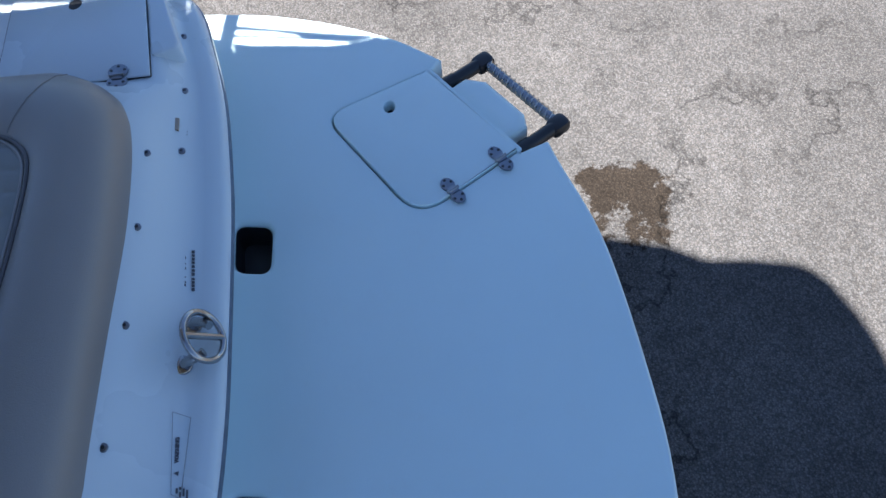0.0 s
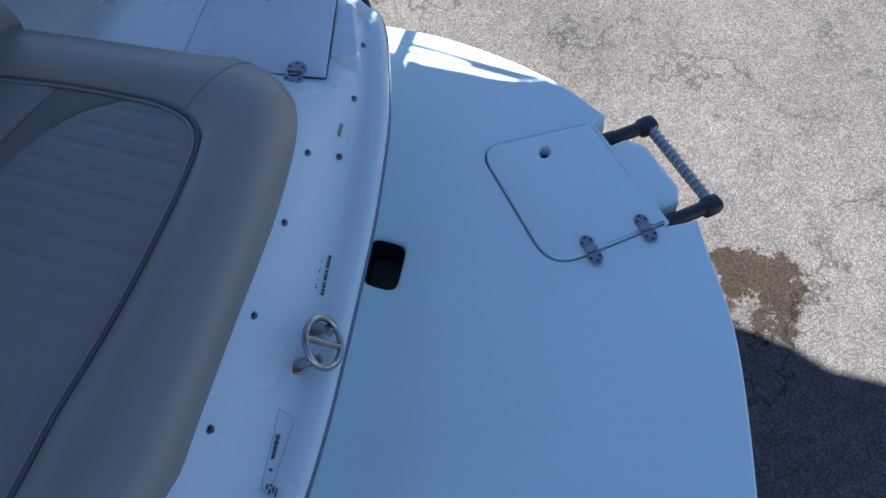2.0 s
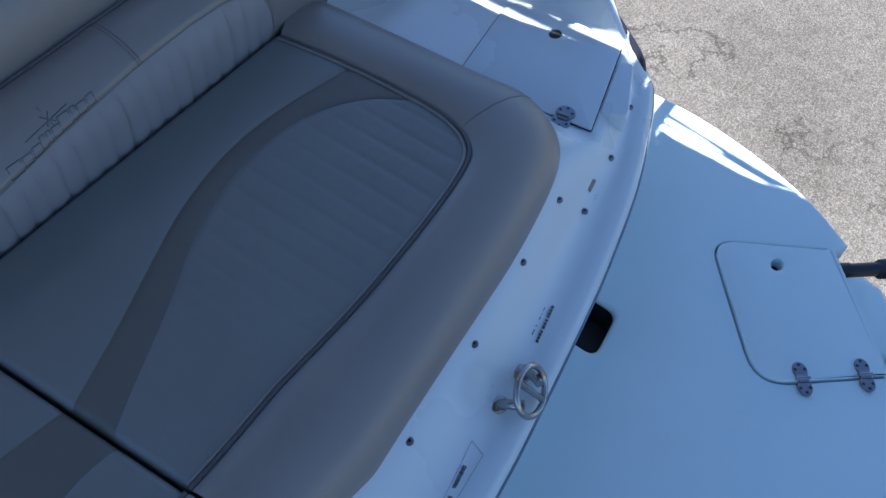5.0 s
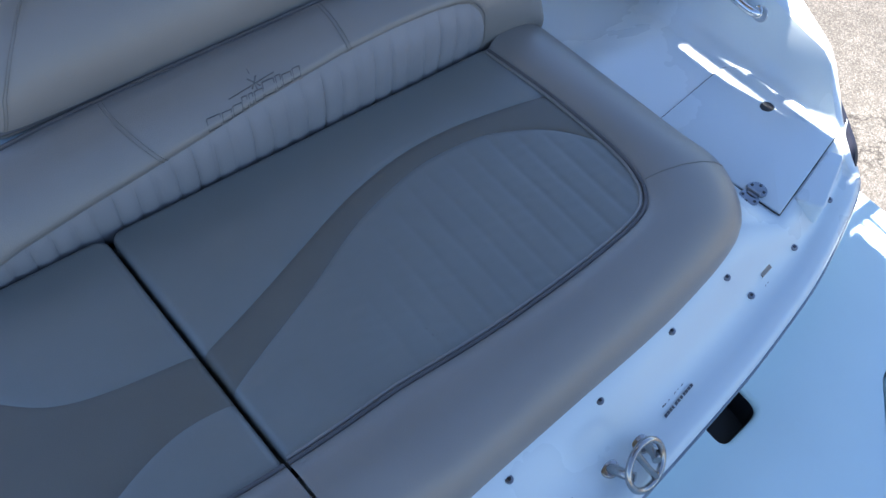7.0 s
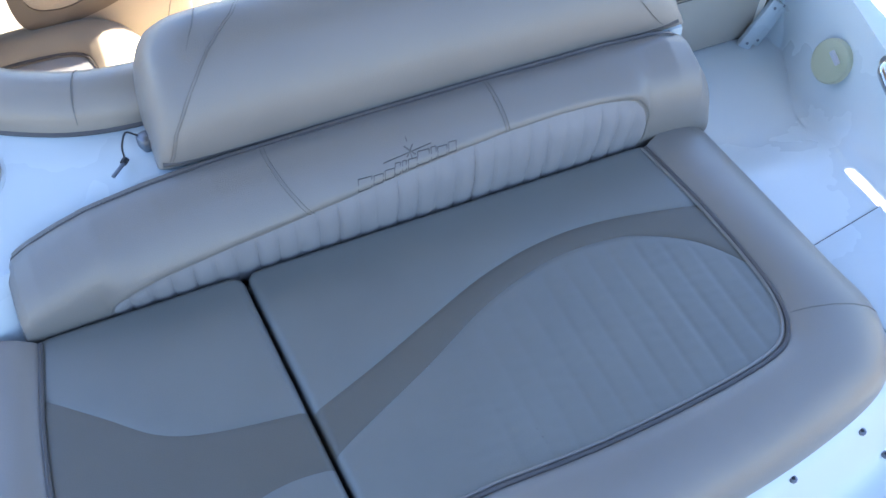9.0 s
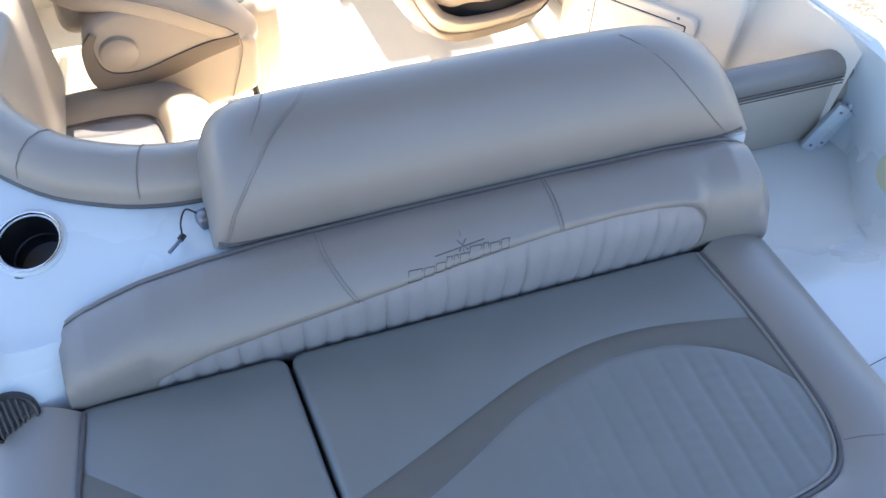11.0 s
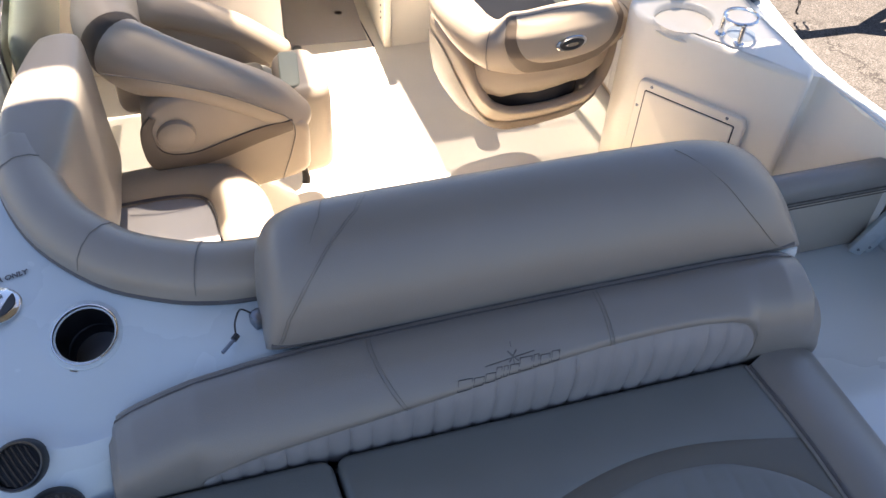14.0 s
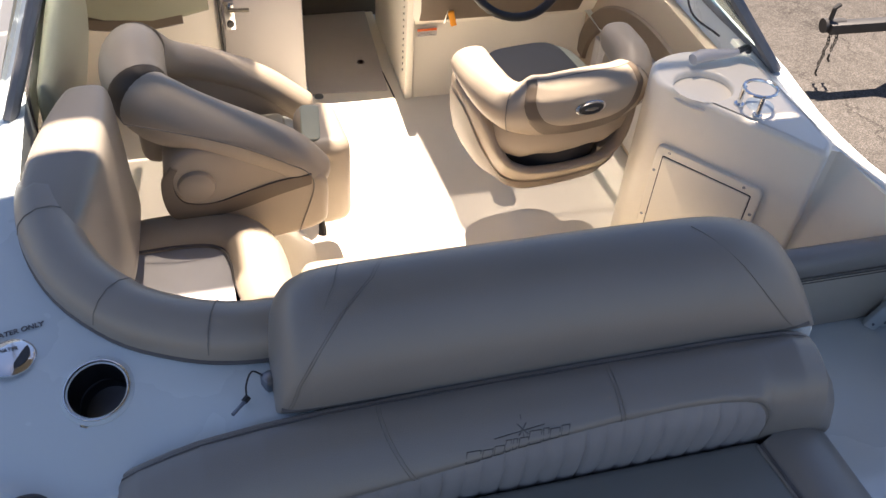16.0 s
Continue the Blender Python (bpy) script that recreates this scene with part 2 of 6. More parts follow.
def tube(bm, path, r, seg=8, closed=False, cap=True):
    p = [Vector(q) for q in path]
    k = len(p)
    rr, up = [], None
    for i in range(k):
        a, b = (p[i - 1] if closed or i else p[0]), (p[(i + 1) % k] if closed or i + 1 < k else p[-1])
        d = (b - a).normalized()
        if up is None:
            up = d.orthogonal().normalized()
        up = (up - d * up.dot(d)).normalized()
        side = d.cross(up)
        q = r[i] if isinstance(r, (list, tuple)) else r
        rr.append([p[i] + (up * math.cos(t) + side * math.sin(t)) * q for t in (2 * math.pi * s / seg for s in range(seg))])
    if closed:
        rr.append(rr[0])
    rings(bm, rr, cap0=cap and not closed, cap1=cap and not closed)


def rbox(bm, c, s, b=0.01, m=None, seg=2):
    """A box of size s about c with rounded edges; m turns it about c."""
    q = bmesh.ops.create_cube(bm, size=1)["verts"]
    bmesh.ops.scale(bm, vec=s, verts=q)
    if b:
        e = list({e for v in q for e in v.link_edges})
        q = list({v for f in bmesh.ops.bevel(bm, geom=e, offset=b, segments=seg, affect="EDGES", profile=0.5)["faces"] for v in f.verts} | {v for v in q if v.is_valid})
    t = Matrix.Translation(c) @ (m if m is not None else Matrix())
    bmesh.ops.transform(bm, matrix=t, verts=q)


def disc(bm, c, r, h, seg=20, axis=(0, 0, 1), dome=0.0):
    """A round plate with a rounded rim; its base lies at c, along the axis."""
    q = Vector(axis).to_track_quat("Z", "Y").to_matrix()
    prof = [(r, 0), (r, h * 0.6), (r * 0.93, h), (r * 0.5, h + dome * 0.75), (r * 0.05, h + dome)]
    rings(bm, [[Vector(c) + q @ Vector((a * math.cos(t), a * math.sin(t), z)) for t in (2 * math.pi * i / seg for i in range(seg))] for a, z in prof], cap0=True, cap1=True)


def base_of(ob):
    v = Vector((0, 0, 0))
    while ob:
        v, ob = v + ob.location, ob.parent
    return v


def part(name, bm, material, parent=None, label="", smooth=True, sub=0):
    """One mesh object from a bmesh in world places, under its thing."""
    off = base_of(parent)
    bmesh.ops.translate(bm, vec=-off, verts=bm.verts)
    bmesh.ops.recalc_face_normals(bm, faces=bm.faces)
    me = bpy.data.meshes.new(name)
    bm.to_mesh(me)
    bm.free()
    me.materials.append(material)
    if smooth:
        me.polygons.foreach_set("use_smooth", [True] * len(me.polygons))
        if not sub:
            me.set_sharp_from_angle(angle=radians(38))
    ob = new(name, me)
    if sub:
        md = ob.modifiers.new("round", "SUBSURF")
        md.levels = md.render_levels = sub
    ob.parent = parent
    if label:
        ob["label"] = label
    return ob


def thing(name, at, label, category, group="", kind=""):
    ob = new(name)
    ob.location = at
    ob.empty_display_size = 0.05
    return tagged(ob, label, category, group, kind)


def bars(bm, c, u, v, rows, h, gap, up=0.0015):
    """Rows of small flat bars for writing that cannot be read; u along, v down the rows."""
    u, v, c = Vector(u).normalized(), Vector(v).normalized(), Vector(c)
    n = u.cross(v).normalized()
    n = n if n.z >= 0 else -n
    for i, row in enumerate(rows):
        for a, b in row:
            q = [c + u * s + v * (i * gap + w) + n * z for z in (0, up) for s, w in ((a, 0), (b, 0), (b, h), (a, h))]
            vs = [bm.verts.new(x) for x in q]
            bm.faces.new(vs[4:])
            for j in range(4):
                bm.faces.new((vs[j], vs[(j + 1) % 4], vs[4 + (j + 1) % 4], vs[4 + j]))


X0 = 0.24                      # the boat's centreline


def mir(p):
    return (2 * X0 - p[0], *p[1:])


def both(half):
    """A line from starboard to the centreline, carried on to port."""
    return list(half) + [mir(p) for p in half[::-1] if abs(p[0] - X0) > 1e-6]


# ---- ground ----
gb = bmesh.new()
bmesh.ops.create_grid(gb, x_segments=40, y_segments=40, size=400)
ground = tagged(part("ground", gb, ASPHALT, None), "weathered pale asphalt yard with loose grit", "asphalt", kind="structure")

# ---- the boat: hull, platform, transom cap ----
boat = thing("boat", (X0, 0, 0), "white runabout boat with a cuddy cabin on dry land", "boat")
PZ = 0.815
half = [(1.48, -0.42), (1.48, -0.64), (1.47, -0.75), (1.44, -0.89), (1.39, -1.03), (1.325, -1.14)]
rest = [(1.09, -1.38), (1.02, -1.41), (0.89, -1.47), (0.76, -1.51), (0.58, -1.55), (0.42, -1.578), (X0, -1.59)]
sb = [p.to_tuple() for p in crv(half, 4)]
rb = [p.to_tuple() for p in crv(rest, 4)]
notch = [(1.285, -1.115), (1.06, -1.325)]
outline = sb + notch + rb + [mir(p) for p in [p.to_tuple() for p in crv(half + rest, 4)][::-1] if abs(p[0] - X0) > 1e-6]
def rounded(corners, radii, n=6):
    """A closed plan outline with rounded corners."""
    out = []
    k = len(corners)
    for i in range(k):
        a, p, c = Vector(corners[i - 1][:2]), Vector(corners[i][:2]), Vector(corners[(i + 1) % k][:2])
        r = radii[i] if isinstance(radii, (list, tuple)) else radii
        u, w = (a - p).normalized(), (c - p).normalized()
        s, e = p + u * r, p + w * r
        for j in range(n + 1):
            t = j / n
            out.append((s * (1 - t) ** 2 + p * 2 * t * (1 - t) + e * t * t))
    return out


hatch_hole = rounded([(1.155, -0.885), (1.292, -1.114), (1.063, -1.322), (0.885, -1.115)], [0.06, 0.004, 0.004, 0.075])
SCUPPERS = [rounded(c, 0.026) for c in ([(0.875, -0.735), (0.872, -0.815), (0.757, -0.827), (0.76, -0.752)], [(0.318, -0.82), (0.316, -0.895), (0.20, -0.905), (0.203, -0.835)])]
b = bmesh.new()
slab_holes(b, outline, [(hatch_hole, 0.004)] + [(h, 0.012) for h in SCUPPERS], PZ - 0.11, PZ, r=0.009, depth=0.09, n=4)
platform = part("swim_platform", b, DECK_GRIP, boat, "white moulded swim platform")
b = bmesh.new()
prism(b, inset(hatch_hole, -0.03), PZ - 0.1, PZ - 0.05, r=0.004)
part("hatch_well", b, GEL, boat)
for hole in SCUPPERS:
    b = bmesh.new()
    prism(b, inset(hole, -0.008), PZ - 0.1, PZ - 0.085, r=0.002)
    well = part("scupper_floor", b, UNDER, boat, "dark drain well in the platform")
    b = bmesh.new()
    rings(b, [[(p.x, p.y, z) for p in inset(hole, 0.001)] for z in (PZ - 0.014, PZ - 0.09)])
    part("well_wall", b, BLACK, well)
b = bmesh.new()
lid = inset(hatch_hole, 0.0045)
finger = [(1.18 + 0.017 * math.cos(a), -1.033 + 0.013 * math.sin(a)) for a in (2 * math.pi * i / 20 for i in range(20))]
slab_holes(b, lid, [(finger, 0.003)], PZ - 0.04, PZ + 0.004, r=0.0025, depth=0.035)
hatch = part("platform_hatch", b, DECK_GRIP, boat, "white hatch lid with a finger hole")
b = bmesh.new()
disc(b, (1.18, -1.033, PZ - 0.034), 0.02, 0.006)
part("finger_cup", b, BLACK, hatch)


def hinge(parent, c, along, z, name="hinge", wide=0.0205, off=0.0145):
    """A cast two-leaf hinge: two rounded leaves with three screws each, and a knuckle. along: the way across the joint."""
    u = Vector((*along, 0)).normalized()
    w = Vector((-u.y, u.x, 0))
    c = Vector((*c, z))
    b = bmesh.new()
    for s in (-1, 1):
        lf = [c + u * (s * off) + u * 0.0185 * math.cos(a) + w * wide * math.sin(a) for a in (2 * math.pi * i / 18 for i in range(18))]
        prism(b, lf, z, z + 0.0035, r=0.0012, n=2)
    rbox(b, c + Vector((0, 0, 0.003)), (0.018, 0.022, 0.006), 0.0015, Matrix.Rotation(math.atan2(u.y, u.x), 4, "Z"))
    h = part(name, b, DULL, parent, "grey cast metal hinge")
    b = bmesh.new()
    tube(b, [c + w * t + Vector((0, 0, 0.0055)) for t in (-0.014, 0.014)], 0.0035)
    part("knuckle", b, DULL, h)
    for s in (-1, 1):
        for k, t in ((off + 0.012, 0), (off + 0.002, wide * 0.66), (off + 0.002, -wide * 0.66)):
            b = bmesh.new()
            disc(b, c + u * s * k + w * t + Vector((0, 0, 0.003)), 0.0035, 0.001, 8)
            part("screw", b, BLACK, h)
    return h


hinge(platform, (0.953, -1.183), (0.78, 0.62), PZ + 0.004, wide=0.0145, off=0.018)
hinge(platform, (1.035, -1.28), (0.78, 0.62), PZ + 0.004, wide=0.0145, off=0.018)

# boarding ladder, folded into its notch
LU = Vector((0.67, -0.742))
LV = Vector((-0.742, -0.67))
LM = Vector((1.176, -1.218))


def lad(v, u, z):
    p = LM + LV * v + LU * u
    return Vector((p.x, p.y, z))


ladder = thing("boarding_ladder", lad(0, 0.1, 0.7), "folded stainless boarding ladder with dark side rails", "ladder")
for v in (-0.128, 0.128):
    b = bmesh.new()
    tube(b, [lad(v, 0.0, 0.768), lad(v, 0.135, 0.762)], 0.016, 12)
    rail = part("side_rail", b, BLACK, ladder)
    b = bmesh.new()
    tube(b, [lad(v, 0.02, 0.769), lad(v, 0.05, 0.767)], 0.0175, 12)
    part("collar", b, BLACK, rail)
    b = bmesh.new()
    rbox(b, lad(v, 0.137, 0.76), (0.05, 0.042, 0.036), 0.012, Matrix.Rotation(math.atan2(LU.y, LU.x), 4, "Z"))
    part("end_cap", b, BLACK, rail)
b = bmesh.new()
tube(b, [lad(-0.12, 0.14, 0.762), lad(0.12, 0.14, 0.762)], 0.012, 10)
tread = part("tread", b, DULL, ladder, "ribbed steel step")
for i in range(14):
    b = bmesh.new()
    v = -0.104 + i * 0.016
    rbox(b, lad(v, 0.14, 0.764), (0.005, 0.026, 0.022), 0.002, Matrix.Rotation(math.atan2(LV.y, LV.x) + 0.5, 4, "Z"), 1)
    part("tread_rib", b, RING, tread)
b = bmesh.new()
prism(b, [lad(-0.1, -0.01, 0)[:2], lad(-0.1, 0.06, 0)[:2], lad(-0.06, 0.09, 0)[:2], lad(0.07, 0.09, 0)[:2], lad(0.1, 0.07, 0)[:2], lad(0.1, -0.01, 0)[:2]], 0.70, 0.795, r=0.018, bottom=True)
part("ladder_block", b, DECK_GRIP, boat, "white moulded block between the ladder rails")
b = bmesh.new()
prism(b, [lad(-0.19, -0.03, 0)[:2], lad(-0.18, 0.05, 0)[:2], lad(0.185, 0.05, 0)[:2], lad(0.195, -0.03, 0)[:2]], 0.66, 0.742, r=0.01, bottom=True)
part("ladder_recess", b, GEL, boat)

# hull below, with its transom wall
hs = [(1.44, -0.5), (1.42, -0.7), (1.3, -1.0), (1.0, -1.2), (0.6, -1.3), (X0, -1.33)]
plan = [Vector(p) for p in both([p.to_tuple() for p in crv([(0.6, 5.6), (1.2, 4.3), (1.42, 2.8), (1.46, 1.2), (1.46, 0.2), (1.44, -0.5)], 5)] + [p.to_tuple() for p in crv(hs, 3)][1:])]
mid = X0
b = bmesh.new()
rr = []
for z, k in ((0.22, 0.5), (0.32, 0.72), (0.5, 0.9), (0.66, 0.97), (0.71, 1.0)):
    rr.append([(mid + (p.x - mid) * k, p.y * (0.9 + 0.1 * k), z) for p in plan])
rings(b, rr, closed=True, cap0=True)
part("hull", b, GEL, boat, "white gelcoat hull")

# transom cap: a ledge behind the sun pad with a rolled lip
lip_half = [(1.40, -0.50), (1.392, -0.56), (1.34, -0.612), (1.21, -0.667), (1.07, -0.715), (0.90, -0.755), (0.77, -0.78), (0.54, -0.815), (0.39, -0.835), (X0, -0.845)]
lipc = [p.to_tuple() for p in crv(both(lip_half), 4)]


def pad_y(x):
    x = X0 + abs(x - X0)
    return -0.57 if x > 1.02 else -0.67 + 0.10 * max(0, (x - X0) / 0.78) ** 2.2


def lid_edge(x):
    """The aft edge of the locker lids."""
    return -0.588 + (X0 + abs(x - X0) - 1.08) * 0.2725


def cap_inner(x, yl):
    k = max(0.0, min(1.0, (abs(x - X0) - 0.70) / 0.13))
    return max((pad_y(x) + 0.03) * (1 - k) + (lid_edge(x) - 0.002) * k, yl + 0.045), k


def on_cap(x, y):
    """Height of the ledge at a place: a low shelf by the lip, then a smooth rise to the pad."""
    yl = min(lipc, key=lambda p: abs(p[0] - x))[1]
    yi, k = cap_inner(x, yl)
    t = max(0.0, min(1.0, (y - yl - 0.04) / (yi - yl - 0.04)))
    return 0.973 + (0.115 - 0.059 * k) * t * t * (3 - 2 * t)


b = bmesh.new()
rr = []
for x, y in lipc:
    yi = cap_inner(x, y)[0]
    pr = [(y + 0.045, PZ - 0.01), (y + 0.03, 0.90), (y + 0.022, 0.932), (y + 0.002, 0.937), (y - 0.004, 0.95), (y, 0.960), (y + 0.012, 0.968), (y + 0.03, 0.972)]
    for j in range(0, 13):
        q = y + 0.04 + (yi - y - 0.04) * j / 12
        pr.append((q, on_cap(x, q)))
    inner = -0.45 if abs(x - X0) < 0.838 else yi
    pr.append((max(inner, yi + 0.001), pr[-1][1]))
    rr.append([(x, a, c) for a, c in pr])
rings(b, rr, closed=False)
cap = part("transom_cap", b, GEL, boat, "white moulded transom ledge with a rolled lip")
b = bmesh.new()
tube(b, [(x, y - 0.001, 0.943) for x, y in lipc], 0.0075, 6)
part("lip_trim", b, DULL, cap, "thin grey trim along the lip")
b = bmesh.new()
tube(b, [(x, y + 0.018, 0.927) for x, y in lipc], 0.006, 6)
part("lip_seal", b, RUBBER, cap)


for x, y in ((1.241, -0.604), (1.077, -0.645), (0.92, -0.673), (0.874, -0.634), (0.708, -0.657), (0.519, -0.681), (0.316, -0.697), (0.1, -0.70), (-0.1, -0.69)):
    b = bmesh.new()
    disc(b, (x, y, on_cap(x, y) - 0.001), 0.0075, 0.004, 10, dome=0.001)
    s = part("screw_head", b, DULL, cap)
    b = bmesh.new()
    disc(b, (x, y, on_cap(x, y) + 0.0035), 0.0035, 0.001, 6)
    part("socket", b, BLACK, s)

# tow ring
ring = thing("tow_ring", (0.51, -0.775, 0.99), "polished stainless tow ring on two posts", "tow ring")
RZ = on_cap(0.51, -0.775)
for x in (0.484, 0.558):
    b = bmesh.new()
    disc(b, (x, -0.76, on_cap(x, -0.76) - 0.001), 0.0175, 0.005, 18, dome=0.003)
    foot = part("foot", b, RING, ring)
    b = bmesh.new()
    tube(b, [(x, -0.76, RZ), (x, -0.77, RZ + 0.02), (x + (0.521 - x) * 0.15, -0.79, RZ + 0.03), (x + (0.521 - x) * 0.35, -0.802, RZ + 0.034)], [0.0095, 0.009, 0.0085, 0.008], 10)
    part("post", b, RING, foot)
b = bmesh.new()
rn = Vector((0.15, -0.85, 0.55)).normalized()
e1 = Vector((0.8, 0.6, 0))
e1 = (e1 - rn * e1.dot(rn)).normalized()
e2 = rn.cross(e1).normalized()
RC = Vector((0.522, -0.798, RZ + 0.04))
tube(b, [RC + e1 * math.cos(t) * 0.043 + e2 * math.sin(t) * 0.043 for t in (2 * math.pi * i / 36 for i in range(36))], 0.006, 10, closed=True)
part("loop", b, RING, ring)
b = bmesh.new()
tube(b, [RC - e2 * 0.041, RC, RC + e2 * 0.041], 0.006, 8)
part("crossbar", b, RING, ring)

# ---- sun pad: two cushions with rolled rims ----
S = 1.15
pip_half = [(0.815, 0.0), (0.835, -0.16), (0.842, -0.32), (0.835, -0.405), (0.81, -0.46), (0.76, -0.49), (0.62, -0.508), (0.42, -0.517), (X0, -0.512)]
out_half = [(1.00, 0.075), (1.015, -0.19), (1.025, -0.36), (1.035, -0.46), (1.005, -0.54), (0.93, -0.60), (0.72, -0.645), (0.46, -0.672), (X0, -0.69)]


def resample(c, n):
    d = [0.0]
    for a, b_ in zip(c, c[1:]):
        d.append(d[-1] + (b_ - a).length)
    out, j = [], 0
    for i in range(n):
        t = d[-1] * i / (n - 1)
        while j < len(d) - 2 and d[j + 1] < t:
            j += 1
        f = (t - d[j]) / max(1e-9, d[j + 1] - d[j])
        out.append(c[j].lerp(c[j + 1], f))
    return out


PIP = [Vector((p.x, p.y)) for p in crv([(x, y, 0) for x, y in pip_half], 6)]
OUT = [Vector((p.x, p.y)) for p in crv([(x, y, 0) for x, y in out_half], 6)]


def gap_x(y):
    return 0.004 - 0.075 * y


def rim(bm, pip, out):
    """The rolled rim between the piping and the cushion's outer edge."""
    prof = [(0.0, -0.018), (0.0, 0.0), (0.06, 0.008), (0.2, 0.014), (0.4, 0.014), (0.6, 0.004), (0.76, -0.012), (0.88, -0.034), (0.955, -0.06), (0.99, -0.085), (0.985, -0.11)]
    rings(bm, [[(p.x + (o.x - p.x) * t, p.y + (o.y - p.y) * t, S + h) for p, o in zip(pip, out)] for t, h in prof], closed=False)


N = 60
full_p = resample(PIP, N)
full_o = resample(OUT, N)
port_p = [Vector(mir(p)) for p in full_p[::-1]]
port_o = [Vector(mir(p)) for p in full_o[::-1]]
whole_p, whole_o = full_p + port_p[1:], full_o + port_o[1:]
HI = [Vector(p) for p in crv([(gap_x(-0.29) + 0.003, -0.29), (0.14, -0.25), (0.27, -0.198), (0.40, -0.15), (0.53, -0.126), (0.66, -0.13), (0.835, -0.165)], 5)]
LO = [Vector(p) for p in crv([(gap_x(-0.372) + 0.003, -0.372), (0.10, -0.34), (0.23, -0.28), (0.37, -0.21), (0.51, -0.17), (0.63, -0.17), (0.70, -0.19), (0.78, -0.24), (0.841, -0.32)], 5)]
PHI = [Vector(p) for p in crv([(gap_x(-0.283) - 0.003, -0.283), (-0.12, -0.26), (-0.2, -0.23), (-0.27, -0.17), (-0.352, -0.10)], 5)]
PLO = [Vector(p) for p in crv([(gap_x(-0.388) - 0.003, -0.388), (-0.03, -0.382), (-0.09, -0.39), (-0.17, -0.42), (-0.26, -0.47), (-0.30, -0.487)], 5)]


sun_pad = thing("sun_pad", (0.4, -0.3, 1.04), "grey vinyl sun pad cushion with a brown curved band", "cushion", "sun pad cushions")
star_p = [p for p in full_p] + [p for p in port_p[1:] if p.x > gap_x(p.y) + 0.006]
star_o = whole_o[:len(star_p)]
star_p = star_p + [Vector((gap_x(star_p[-1].y) + 0.003, star_p[-1].y))]
star_o = [p for p in star_o if p.x > gap_x(p.y) + 0.012]
star_o = star_o + [Vector((gap_x(-0.69) + 0.003, star_o[-1].y))]
star_p, star_o = resample(star_p, 110), resample(star_o, 110)
b = bmesh.new()
rim(b, star_p, star_o)
part("bolster", b, BOLSTER, sun_pad, "rolled taupe vinyl rim")
g = lambda y, s: Vector((gap_x(y) + s, y))


def edge_drop(d, r=0.015):
    """How far a cushion's top falls near an edge with rounded shoulder of radius r."""
    return 0.0 if d >= r else r * (1 - math.sqrt(max(0.0, 1 - (1 - max(0.0, d) / r) ** 2)))


def side_x(curve, y):
    """The piping's x on its long side at y."""
    q = sorted((p.y, p.x) for p in curve if p.y > -0.33)
    return float(np.interp(y, [k[0] for k in q], [k[1] for k in q]))


def as_u(curve, pip, s):
    """A plan curve as y over the share of the way from the gap to the side piping."""
    q = sorted(((p.x - gap_x(p.y) - s) / (side_x(pip, p.y) - gap_x(p.y) - s), p.y) for p in curve)
    return lambda u: float(np.interp(u, [k[0] for k in q], [k[1] for k in q]))


FRONT = 0.014
U_COLS = [0.0, 0.0015, 0.004, 0.007, 0.011, 0.016, 0.022] + [0.03 + 0.97 * i / 190 for i in range(191)]
CHANNELS = [0.29 + 0.047 * k for k in range(12)]


def pad_piece(pip, s, lower, upper, front=False, channels=False, n=40, u_to=1.0):
    """One sewn piece of a cushion's top, puffed between its seams, with rounded shoulders along the gap and the front."""
    bm = bmesh.new()
    cols = []
    for u in U_COLS:
        if u > u_to:
            break
        yl, yh = lower(u), upper(u)
        vv = [i / n for i in range(n + 1)]
        if front:
            vv = [v * (1 - 0.06) for v in vv] + [0.95, 0.96, 0.97, 0.98, 0.988, 0.994, 0.998, 1.0]
        col = []
        for v in vv:
            y = yl + (yh - yl) * v
            x = gap_x(y) + s + u * (side_x(pip, y) - gap_x(y) - s)
            dg, df = abs(x - gap_x(y) - s), FRONT - y
            d = 0.024 - math.hypot(0.024 - dg, 0.024 - df) if dg < 0.024 and df < 0.024 else min(dg, df)
            z = S + 0.002 - edge_drop(d) - (0.03 if d < 0 else 0)
            z -= 0.0035 * math.exp(-abs(side_x(pip, y) - x) / 0.010)
            seam_d = min(y - yl, 1 if front else yh - y)
            z -= 0.003 * math.exp(-seam_d / 0.007)
            z += 0.0012 * noise.noise(Vector((x * 7, y * 9, 2.0)))
            if channels:
                fade = min(1.0, max(0.0, (yh - y) / 0.03)) * min(1.0, max(0.0, (y - yl) / 0.02))
                k = min(range(12), key=lambda i: abs(x - CHANNELS[i] - 0.004 * noise.noise(Vector((i * 3.1, y * 6, 0)))))
                q = x - CHANNELS[k] - 0.004 * noise.noise(Vector((k * 3.1, y * 6, 0)))
                z -= fade * (0.0005 + 0.0010 * k / 11) * math.exp(-(q / 0.006) ** 2)
                z += fade * 0.0008 * noise.noise(Vector((x * 30, y * 75, 5.0)))
            col.append((x, y, z))
        if front:
            col.append((col[-1][0], FRONT, S - 0.07))
        if u == 0.0:
            cols.append([(x, y, S - 0.07) for x, y, z in col])
        cols.append(col)
    rings(bm, cols, closed=False)
    return bm


